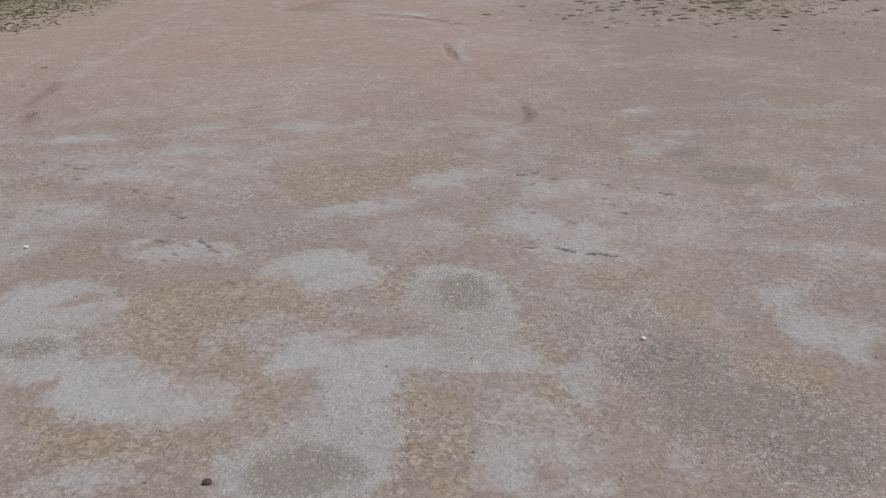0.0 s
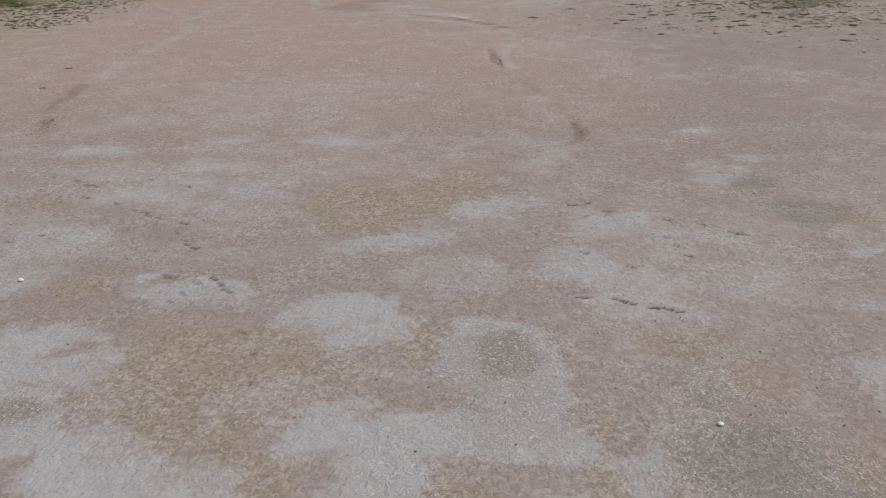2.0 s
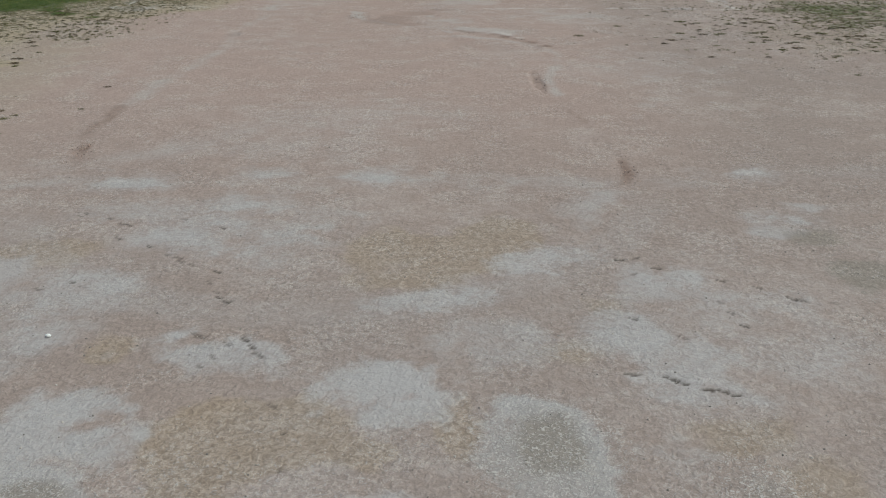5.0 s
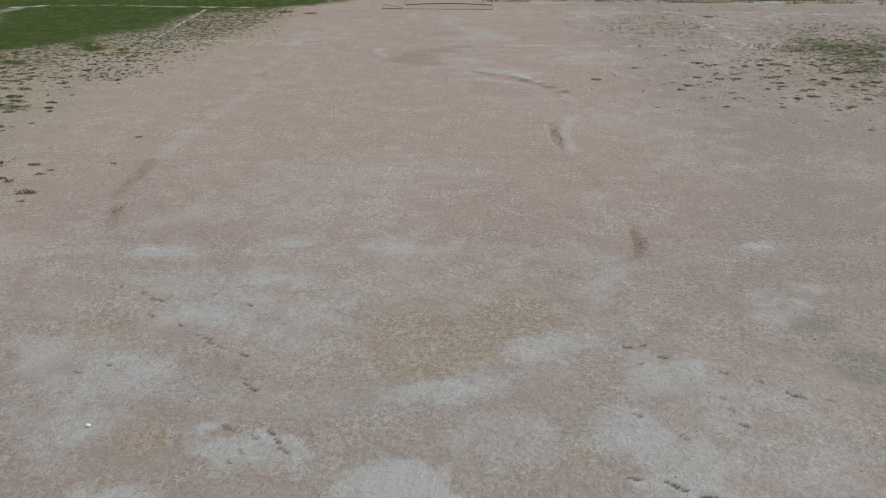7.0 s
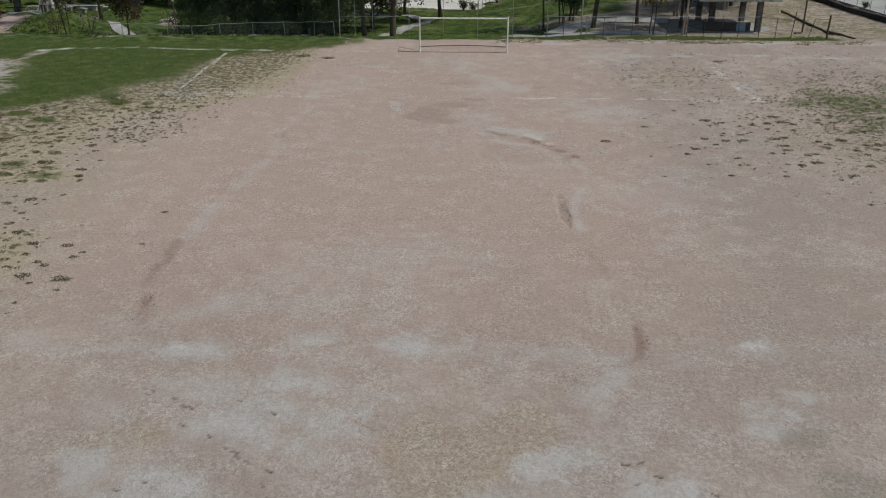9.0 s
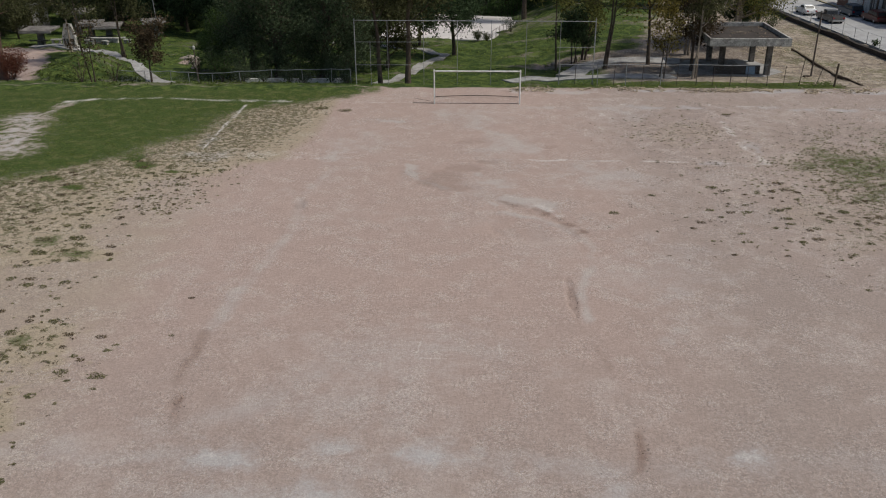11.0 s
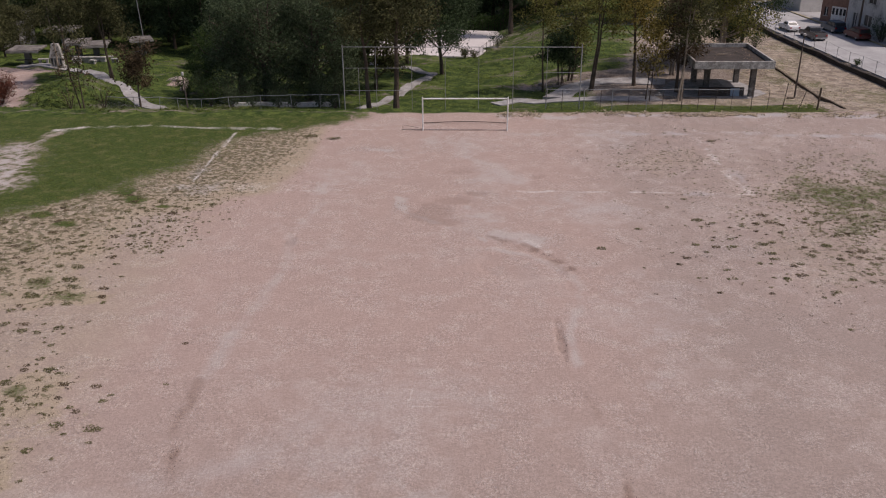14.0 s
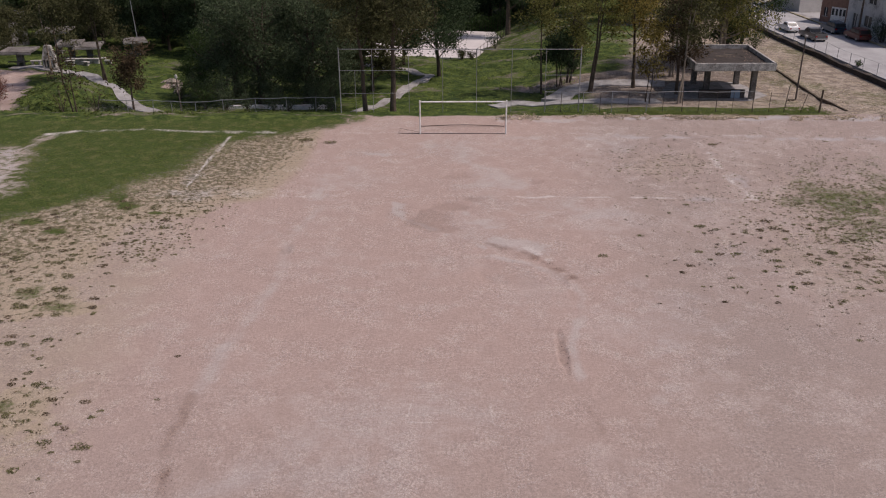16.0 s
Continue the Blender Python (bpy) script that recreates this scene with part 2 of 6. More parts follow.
    turf = mix(attr("lush"), turf, lush)
    dirt = mix(edged("turf", 0.3, 0.8, 1.0), dirt, turf)
    dirt = mix(edged("chalk", 0.25, 1.0, 0.8), dirt, CHALK)
    grain = op("ADD", op("MULTIPLY", crumb, 0.50), op("ADD", op("ADD", op("MULTIPLY", small, 0.22), op("MULTIPLY", mid, 0.14)), op("MULTIPLY", grit, 0.14)))
    calm = op("MULTIPLY", ramp(op("MAXIMUM", attr("salt"), attr("haze")), 0.15, 0.9, 1.0, 0.45), ramp(zone, 0.35, 0.62, 0.55, 1.15))
    shade = op("ADD", 1.0, op("MULTIPLY", calm, op("SUBTRACT", ramp(grain, 0.40, 0.60, 0.825, 1.19), 1.0)))
    bits = op("ADD", 1.0, op("MULTIPLY", calm, op("SUBTRACT", ramp(spots, 0.42, 0.58, 0.93, 1.08), 1.0)))
    shade = op("MULTIPLY", shade, bits)
    sc = nd.new("ShaderNodeVectorMath")
    sc.operation = "SCALE"
    ln.new(dirt, sc.inputs[0])
    ln.new(shade, sc.inputs["Scale"])
    ln.new(sc.outputs[0], bs.inputs["Base Color"])
    bp = nd.new("ShaderNodeBump")
    bp.inputs["Strength"].default_value, bp.inputs["Distance"].default_value = 0.65, 0.07
    ln.new(op("ADD", op("ADD", op("MULTIPLY", small, 0.7), op("ADD", op("MULTIPLY", curls, 0.25), op("MULTIPLY", flecks, 0.6))), op("ADD", op("MULTIPLY", grit, 0.15), op("MULTIPLY", crumb, 0.9))), bp.inputs["Height"])
    ln.new(bp.outputs[0], bs.inputs["Normal"])
    return m


DIRT_A, DIRT_B, DIRT_PINK = (0.316, 0.253, 0.224), (0.333, 0.264, 0.231), (0.384, 0.289, 0.252)
DIRT_TAN, DIRT_STRAW, DIRT_LOT = (0.304, 0.236, 0.184), (0.352, 0.288, 0.212), (0.205, 0.165, 0.132)
SALT, SALT_DIM, HAZE, DAMP = (0.418, 0.393, 0.388), (0.424, 0.362, 0.334), (0.384, 0.352, 0.344), (0.258, 0.224, 0.193)
RUT, CHALK, PRINT = (0.225, 0.158, 0.130), (0.58, 0.54, 0.51), (0.075, 0.062, 0.053)
CRUST = (0.50, 0.44, 0.39)
TAN_PALE = (0.342, 0.270, 0.214)
LOT_PALE = (0.345, 0.288, 0.228)
# soil by the shelter, darkened to stand for tree shade
SHADY_SOIL_A, SHADY_SOIL_B = (0.115, 0.092, 0.078), (0.235, 0.195, 0.165)
# grass tones: one for shaded hollows, one for sunlit lumps
LUSH_SHADED, LUSH_SUNLIT = (0.026, 0.048, 0.011), (0.098, 0.128, 0.032)
MAT_A, MAT_B = (0.115, 0.098, 0.055), (0.075, 0.085, 0.036)
TURF_A, TURF_B, TURF_C = (0.040, 0.063, 0.014), (0.064, 0.090, 0.022), (0.104, 0.110, 0.040)
M_GROUND = ground_mat()


# ---- builders ----
def part(name, bm, material, parent=None, label=""):
    me = bpy.data.meshes.new(name)
    bm.normal_update()
    bm.to_mesh(me)
    bm.free()
    me.materials.append(material)
    ob = new(name, me)
    if parent:
        ob.parent = parent
    return tagged(ob, label)


def thing(name, place, label, category, group="", kind="", turn=0.0):
    ob = new(name)
    ob.matrix_world = pose(*place, 0, 0, turn)
    return tagged(ob, label, category, group, kind)


def box(bm, lo, hi, bevel=0.0):
    """A box between two corners, with softened edges where asked."""
    r = bmesh.ops.create_cube(bm, size=1.0)
    size, mid = [hi[k] - lo[k] for k in range(3)], [(hi[k] + lo[k]) / 2 for k in range(3)]
    for v in r["verts"]:
        v.co = Vector([v.co[k] * size[k] + mid[k] for k in range(3)])
    if bevel:
        edges = {e for v in r["verts"] for e in v.link_edges}
        bmesh.ops.bevel(bm, geom=list(edges), offset=bevel, segments=2, affect="EDGES", profile=0.6)
    return bm


def boxed(lo, hi, bevel=0.0):
    return box(bmesh.new(), lo, hi, bevel)


def tube(bm, points, radii, sides=8, cap=True):
    """A round bar or limb through the points."""
    rings = []
    pts = [Vector(p) for p in points]
    for k, p in enumerate(pts):
        way = (pts[min(k + 1, len(pts) - 1)] - pts[max(k - 1, 0)]).normalized()
        side = way.orthogonal().normalized() if abs(way.z) > 0.95 else way.cross(Vector((0, 0, 1))).normalized()
        up = way.cross(side)
        r = radii[k] if isinstance(radii, (list, tuple)) else radii
        rings.append([bm.verts.new(p + r * (math.cos(a) * side + math.sin(a) * up)) for a in (2 * math.pi * j / sides for j in range(sides))])
    for a, b in zip(rings, rings[1:]):
        for j in range(sides):
            bm.faces.new((a[j], a[(j + 1) % sides], b[(j + 1) % sides], b[j]))
    if cap:
        bm.faces.new(rings[0][::-1])
        bm.faces.new(rings[-1])
    return bm


def bar(points, radii, sides=8):
    return tube(bmesh.new(), points, radii, sides)


def slab(points, low, high):
    """A flat plate with the outline given."""
    bm = bmesh.new()
    bottom, top = ([bm.verts.new((x, y, z)) for x, y in points] for z in (low, high))
    bm.faces.new(bottom[::-1])
    bm.faces.new(top)
    for k in range(len(points)):
        n = (k + 1) % len(points)
        bm.faces.new((bottom[k], bottom[n], top[n], top[k]))
    bmesh.ops.recalc_face_normals(bm, faces=bm.faces)
    return bm


# ---- ground ----
def smooth(v):
    v = np.clip(v, 0, 1)
    return v * v * (3 - 2 * v)


def wall_x(y):
    return 44.9 - (y - 19.6) * 0.0741


def ground_z(x, y):
    """The field is level; behind its edge the park falls away, steeply in the middle, little beside the shelter."""
    right = smooth((x - 2) / 18.0)
    left_drop = np.minimum(1.5 * smooth((y - 7.0) / 4.0) + 0.08 * np.maximum(0, y - 11.5), 7.5)
    right_drop = 0.9 * np.clip((y - 6.4) / 8.0, 0, 1) + 0.012 * np.maximum(0, y - 14.4)
    z = -(left_drop * (1 - right) + right_drop * right)
    z = z + (2.3 + 0.35 * np.sin(0.9 * x) + 0.25 * np.sin(1.3 * y + 0.5 * x)) * np.exp(-((x + 42.2) / 4.2) ** 2 - ((y - 18.0) / 6.0) ** 2)
    flat = np.minimum(1 - 0.95 * smooth(x - wall_x(y) + 1), smooth((np.hypot((x - 27) / 8.5, (y - 18) / 6.5) - 0.8) / 0.3))
    z = z + (0.32 + 0.3 * smooth((12 - x) / 6) * smooth((y - 16) / 6)) * (fbm(x, y, 4.0, 3) + 0.5 * fbm(x + 9, y, 1.7, 2) * smooth((14 - x) / 4)) * smooth((y - 7.5) / 3) * flat
    street = smooth((x - wall_x(y) - 0.1) / 0.2) * smooth((y - 3) / 7.0)
    return z + 0.65 * street


def gz(x, y):
    return float(ground_z(np.array(float(x)), np.array(float(y))))


LATTICE = np.random.RandomState(3).rand(256, 256)


def field_bump(x, y):
    """The field's slight unevenness."""
    return 0.05 * fbm(x, y, 4.0, 3)


def value_noise(x, y):
    i, j = np.floor(x).astype(int), np.floor(y).astype(int)
    u, v = smooth(x - i), smooth(y - j)
    a, b = LATTICE[i % 256, j % 256], LATTICE[(i + 1) % 256, j % 256]
    c, d = LATTICE[i % 256, (j + 1) % 256], LATTICE[(i + 1) % 256, (j + 1) % 256]
    return (a * (1 - u) + b * u) * (1 - v) + (c * (1 - u) + d * u) * v - 0.5


def fbm(x, y, size, octaves=4):
    return sum(value_noise(x / size * 2**k + 17 * k, y / size * 2**k + 31 * k) * 0.5**k for k in range(octaves))


def blobs(x, y, rows, soft=0.5, wobble=0.9):
    out = np.zeros_like(x)
    wave = (fbm(x, y, 1.6) + 0.5 * fbm(x, y, 0.4, 3)) * wobble
    for cx, cy, rx, ry in rows:
        near = (np.abs(x - cx) < 2.6 * rx) & (np.abs(y - cy) < 2.6 * ry)
        d = np.hypot((x[near] - cx) / rx, (y[near] - cy) / ry) + wave[near]
        out[near] = np.maximum(out[near], smooth((1 + soft - d) / (2 * soft)))
    return out


def patches(x, y, rows, edge=0.2, ragged=0.35):
    """Irregular patches that run together where they touch: 1 inside, 0 outside, with an edge of that many metres."""
    far = np.full_like(x, 9.0)
    x0, x1 = min(r[0] - r[2] for r in rows) - 2, max(r[0] + r[2] for r in rows) + 2
    y0, y1 = min(r[1] - r[3] for r in rows) - 2, max(r[1] + r[3] for r in rows) + 2
    near = (x > x0) & (x < x1) & (y > y0) & (y < y1)
    px, py, d = x[near], y[near], far[near]
    for cx, cy, rx, ry in rows:
        b = (np.hypot((px - cx) / rx, (py - cy) / ry) - 1) * math.sqrt(rx * ry)
        h = np.clip(0.5 + 0.5 * (b - d) / 0.3, 0, 1)
        d = b + (d - b) * h - 0.3 * h * (1 - h)
    d = d + ragged * (1.3 * fbm(px, py, 1.1) + 0.7 * fbm(px + 50, py, 0.35, 3))
    far[near] = d
    return smooth((edge - far) / (2 * edge))


def stroke(x, y, points, width, soft=0.5):
    d = np.full_like(x, 1e9)
    for (ax, ay), (bx, by) in zip(points, points[1:]):
        t = np.clip(((x - ax) * (bx - ax) + (y - ay) * (by - ay)) / ((bx - ax) ** 2 + (by - ay) ** 2), 0, 1)
        d = np.minimum(d, np.hypot(x - ax - t * (bx - ax), y - ay - t * (by - ay)))
    return smooth((1 + soft - d / width) / (2 * soft))


# whitish salt crust, damp hollows and sandy spots: centre and half sizes
SALT_WEST = [(-6.88, -61.26, 1.0, 0.85), (-6.83, -62.29, 1.23, 0.89), (-6.82, -63.45, 0.84, 0.79), (-6.54, -64.41, 0.8, 0.81), (-5.37, -64.86, 0.98, 0.74), (-4.66, -65.38, 0.57, 0.61), (-3.68, -66.04, 0.74, 0.56),
             (-3.35, -65.76, 0.42, 0.5), (-5.62, -65.39, 0.85, 0.46), (-4.42, -65.94, 0.83, 0.38), (-7.77, -61.63, 0.46, 1.08), (-4.97, -59.52, 1.16, 0.87), (-4.02, -59.54, 0.65, 0.67), (-5.76, -58.67, 0.53, 0.58)]
SALT_MIDDLE = [(-1.57, -60.54, 1.06, 0.87), (-1.14, -61.56, 0.66, 0.71), (-0.66, -61.36, 0.3, 0.58), (-2.15, -59.9, 0.51, 0.49), (-1.79, -64.6, 0.76, 0.68), (-0.99, -64.91, 0.9, 0.7), (-0.27, -64.66, 0.61, 0.58), (-0.82, -65.88, 0.61, 0.71),
               (-1.07, -66.53, 0.5, 0.65), (-0.75, -67.47, 0.34, 0.87), (-1.6, -64.01, 0.63, 0.35), (1.25, -63.1, 1.10, 1.9), (1.25, -65.14, 0.89, 0.55), (0.55, -64.78, 0.51, 0.57), (-1.72, -67.72, 1.37, 1.13), (-2.58, -68.27, 0.48, 0.38)]
SALT_EAST = [(1.74, -67.84, 0.89, 0.7), (2.15, -68.33, 0.45, 0.55), (1.49, -66.91, 0.4, 0.29), (1.32, -68.69, 0.59, 0.35), (3.07, -65.86, 0.34, 0.91), (3.22, -66.71, 0.41, 0.66), (3.89, -68.71, 0.4, 0.38), (3.54, -63.33, 0.53, 0.59),
             (7.91, -65.11, 0.87, 0.99), (7.87, -63.45, 0.67, 0.62), (7.95, -66.05, 0.44, 0.52), (3.6, -64.76, 0.31, 0.42), (-4.87, -67.77, 0.73, 0.38)]
SALT_NORTH = [(3.46, -58.77, 1.03, 0.97), (4.33, -59.85, 1.05, 0.68), (4.43, -60.96, 1.0, 0.4), (3.64, -60.45, 0.77, 0.45), (4.86, -56.23, 0.69, 0.55), (5.36, -55.83, 0.31, 0.38), (3.01, -54.57, 0.89, 0.62), (1.95, -55.18, 0.86, 0.64),
              (1.17, -55.8, 0.46, 0.42), (-0.35, -57.04, 0.87, 0.42), (0.41, -56.69, 0.59, 0.35), (-1.38, -57.26, 0.55, 0.33)]
SALT_FAINT = [(-5.34, -54.22, 0.8, 0.46), (-4.32, -53.45, 0.82, 0.49), (-3.39, -52.84, 0.64, 0.4), (-6.96, -53.44, 0.9, 0.75), (-5.75, -51.27, 0.97, 0.56), (-6.35, -52.35, 0.77, 0.52), (-8.53, -56.54, 1.09, 0.76), (-8.09, -56.13, 0.59, 0.53),
              (-8.9, -57.16, 0.85, 0.64), (-8.68, -58.73, 0.53, 0.78), (11.06, -58.57, 1.42, 0.43), (10.14, -61.82, 1.23, 0.53), (9.18, -61.35, 0.75, 0.49), (8.6, -52.6, 0.67, 0.37), (-9.9, -49.0, 1.2, 0.5), (-2.1, -48.8, 1.07, 0.4),
              (9.5, -48.7, 0.87, 0.5), (-5.6, -48.5, 0.68, 0.35)]
SALT_DIMMER = [(0.76, -59.32, 0.8, 0.42), (1.5, -58.78, 0.68, 0.3), (6.6, -59.8, 1.6, 0.9), (6.2, -57.6, 1.3, 0.8), (-8.2, -51.6, 1.6, 0.7)]
DAMP_SPOTS = [(1.36, -62.6, 0.7, 0.85), (-1.72, -68.03, 0.81, 0.6), (4.48, -65.84, 1.07, 1.11), (5.03, -67.43, 1.32, 0.99), (5.78, -68.53, 1.15, 0.79), (9.25, -53.87, 0.74, 0.55), (9.77, -56.0, 1.1, 0.9), (-6.78, -63.59, 0.58, 0.31),
              (4.78, -66.66, 0.83, 0.84), (4.39, -63.95, 0.43, 0.57)]
TAN_SPOTS = [(-4.18, -62.37, 1.24, 1.41), (-4.37, -63.98, 0.83, 1.08), (-2.88, -62.1, 0.92, 1.01), (-1.61, -62.71, 0.67, 0.45), (-3.19, -64.59, 0.4, 0.81), (-2.7, -65.79, 0.52, 0.71), (-2.36, -66.84, 0.4, 0.44), (-6.08, -66.0, 0.55, 0.37),
             (-4.64, -66.96, 1.2, 0.53), (-3.17, -67.31, 0.42, 0.58), (0.26, -66.46, 0.55, 0.75), (0.14, -67.6, 0.47, 0.86), (0.21, -68.46, 0.36, 0.51), (-0.22, -62.12, 0.47, 0.68)]
TAN_NORTH = [(-0.27, -54.85, 1.66, 1.6), (-1.69, -54.37, 0.96, 1.54), (1.13, -53.52, 1.33, 1.33), (-1.07, -56.0, 1.36, 0.6), (2.45, -65.06, 0.45, 1.1), (2.41, -66.35, 0.33, 0.48), (4.75, -62.45, 0.82, 0.48), (5.54, -63.62, 0.88, 0.67),
             (6.71, -66.6, 0.71, 0.48), (6.22, -66.16, 0.43, 0.36), (-7.19, -59.12, 0.59, 0.76), (2.21, -59.54, 0.66, 0.49), (3.31, -57.36, 0.58, 0.42), (11.04, -56.72, 0.76, 0.68), (-10.2, -54.2, 1.4, 1.0)]
BROWN_SPOTS = [(-2.5, -18.9, 1.5, 1.9), (-0.99, -16.97, 1.5, 0.9), (-3.1, -20.0, 1.0, 1.0), (-1.69, -20.85, 1.1, 0.7), (0.6, -15.58, 0.8, 0.5), (0.23, -10.68, 0.86, 0.5), (-1.27, -10.99, 1.2, 0.45), (5.07, -11.96, 0.55, 0.5), (1.9, -27.5, 1.3, 1.6),
               (3.2, -28.6, 0.9, 0.9), (-11.14, -2.4, 0.6, 0.45), (-13.1, -1.5, 0.7, 0.6), (20.45, -3.0, 0.5, 0.4), (-11.2, -24.2, 0.35, 0.8)]
RIM_SPECKS = [(-4.54, -18.34, 0.54, 1.8), (-3.81, -19.9, 0.8, 0.6), (-7.61, -5.22, 2.32, 0.8), (-2.07, -3.78, 1.88, 2.0), (-0.65, -5.59, 1.61, 2.0), (1.58, -16.31, 1.19, 1.6), (0.21, -13.45, 1.24, 1.2), (5.75, -16.21, 1.58, 1.0),
              (1.94, -22.6, 1.0, 1.2), (0.51, -22.6, 1.26, 1.0), (4.9, -24.2, 1.2, 1.0), (6.4, -26.0, 1.0, 1.6), (15.51, -18.09, 1.2, 1.0), (15.88, -25.1, 2.2, 1.5)]
RUT_SPOTS = [(4.45, -36.6, 0.24, 1.9), (-12.1, -45.7, 0.26, 0.8)]
RUT_RIGHT = [(5.5, -49.5), (5.8, -48.5), (5.95, -46.3), (5.65, -43.6), (5.0, -40.8), (4.45, -38.7), (4.7, -34.6)]
RUT_LEFT = [(-11.8, -47.4), (-12.05, -46.0), (-12.4, -44.3), (-12.6, -42.4), (-12.62, -40.0)]
PALE_LEFT = [(-12.45, -39.9), (-12.2, -38.0), (-11.8, -35.3), (-11.4, -32.5), (-11.0, -29.2), (-10.9, -26.2), (-11.2, -22.8), (-9.8, -16.7), (-9.5, -11.1)]
PALE_RIGHT = [(4.95, -38.5), (4.95, -35.2), (5.9, -32.2), (6.2, -30.0), (5.9, -28.9), (4.96, -27.3), (3.87, -26.3), (2.54, -25.6), (1.18, -25.0)]
RUT_ARC = [(6.04, -28.5), (5.43, -27.4), (4.71, -26.15), (3.76, -25.2), (2.61, -24.1), (1.6, -23.3)]
PALE_STRIPS = [([(4.6, -50.6), (4.1, -51.6), (1.8, -54.9), (-0.4, -56.8), (-2.2, -57.2)], 0.8, 0.8), ([(-3.6, -49.6), (-5.4, -51.2), (-7.7, -53.3)], 0.8, 0.8),
               ([(-2.6, -52.3), (-4.2, -53.4), (-5.8, -54.7)], 0.6, 0.9), ([(-9.6, -57.0), (-11.0, -54.6)], 0.8, 1.0), ([(3.4, -58.6), (4.6, -56.0), (8.6, -57.4)], 0.9, 0.9),
               ([(8.4, -53.2), (9.0, -52.0), (10.2, -51.6)], 0.5, 1.0), ([(-9.9, -4.7), (-5.2, -5.6)], 0.4, 1.2), ([(-2.6, -1.8), (-0.6, -4.5), (0.6, -8.0), (2.6, -11.0), (1.4, -13.5)], 1.4, 0.7),
               ([(2.6, -11.0), (5.5, -15.5), (9.0, -19.0)], 1.6, 0.7), ([(4.5, -15.1), (13.0, -15.3), (20.5, -15.7)], 0.45, 0.6), ([(19.6, -1.5), (20.2, -15.6)], 0.45, 0.55),
               ([(3.9, -1.4), (20.7, -1.0), (36.2, -1.8)], 0.6, 0.8), ([(-4.7, -16.8), (-4.6, -17.4), (-4.5, -18.9), (-3.2, -20.3), (-1.3, -21.7), (1.2, -23.9)], 0.35, 1.0), ([(0.2, -19.6), (1.2, -21.2), (2.4, -22.9), (4.2, -24.6)], 0.9, 1.1),
               ([(4.0, 4.6), (20.0, 4.7), (40.0, 4.4)], 0.7, 1.1), ([(-12.0, -5.0), (-8.0, -8.0), (-9.0, -12.0)], 0.9, 0.6), ([(-10.1, -10.5), (-10.3, -16.2)], 0.7, 0.8),
               ([(8.0, -29.5), (9.5, -34.0), (9.0, -38.5), (7.2, -42.0)], 0.5, 0.5)]
EDGE_Y = [-74.3, -48.7, -30.5, -20.3, -17.7, -14.6, -9.2, -2.7, 0.5, 3.9, 7.2]
EDGE_X = [-46.4, -39.6, -33.4, -30.4, -27.6, -23.6, -19.9, -18.4, -13.7, -8.6, -6.1]


def left_turf(x, y):
    """Metres inside the turf on the field's left side."""
    return (np.interp(y, EDGE_Y, EDGE_X) - x) * 0.75 + fbm(x, y, 3.0) * 1.6


def bare(x, y):
    """The trodden bare spot in the turf and the way from it to the corner flag's place."""
    wx, wy = x + 1.0 * fbm(x + 11, y, 1.4), y + 1.0 * fbm(x, y + 11, 1.4)
    track = stroke(wx, wy, [(-36.9, -5.2), (-36.0, -8.0), (-35.0, -11.0), (-34.5, -13.4)], 1.9, 1.3)
    tail = 0.7 * stroke(wx, wy, [(-36.5, -4.6), (-35.5, -2.2), (-35.6, -0.5)], 0.55, 1.2)
    return 0.82 * np.maximum(track, tail) * np.clip(0.8 + 1.0 * fbm(x, y, 0.35), 0.35, 1)


def sand_cut(x, y):
    """The bare sandy cut beside the green hillock."""
    wx, wy = x + 1.2 * fbm(x, y, 2.0), y + 1.2 * fbm(x + 30, y, 2.0)
    return np.maximum(stroke(wx, wy, [(-46.8, 9.0), (-47.6, 13.5), (-48.8, 19.0), (-52.5, 27.0), (-58.0, 38.0)], 2.3, 0.5), 0.6 * stroke(wx, wy, [(-44.5, 9.6), (-38.0, 9.2)], 0.45, 0.8))


def weeds(x, y):
    """How thickly single weeds stand on the bare field."""
    s = left_turf(x, y)
    left = smooth((s + 11.5) / 9) ** 1.4 * 0.75 * smooth((2.0 - s) / 2)
    left = left * smooth((-10.5 - x) / 4.5)
    left = np.maximum(left, 0.5 * blobs(x, y, [(-22.7, -31.3, 2.54, 1.95), (-20.0, -41.6, 2.34, 2.21), (-19.4, -47.1, 1.48, 1.45)], 0.6))
    right = blobs(x, y, [(26.4, -17.8, 6.53, 6.23), (23.3, -25.2, 5.00, 4.94)], 1.0, 0.7) * 0.6
    right = np.maximum(right, np.maximum(0.22 * blobs(x, y, [(23.9, -17.7, 11.03, 16.18)], 0.6, 0.5), 0.42 * blobs(x, y, [(15.4, -8.0, 4.0, 3.4)], 0.9, 0.9)))
    right = np.maximum(right, 0.06 * smooth((x - 11) / 4) * smooth((-y) / 3) * smooth((y + 37) / 9))
    return np.maximum(left, right) * (y < 5.8)


def grid_lines(stops):
    out = [stops[0][0]]
    for (a, step), (b, _) in zip(stops, stops[1:]):
        n = max(1, round((b - a) / step))
        out += list(np.linspace(a, b, n + 1)[1:])
    return np.array(out)


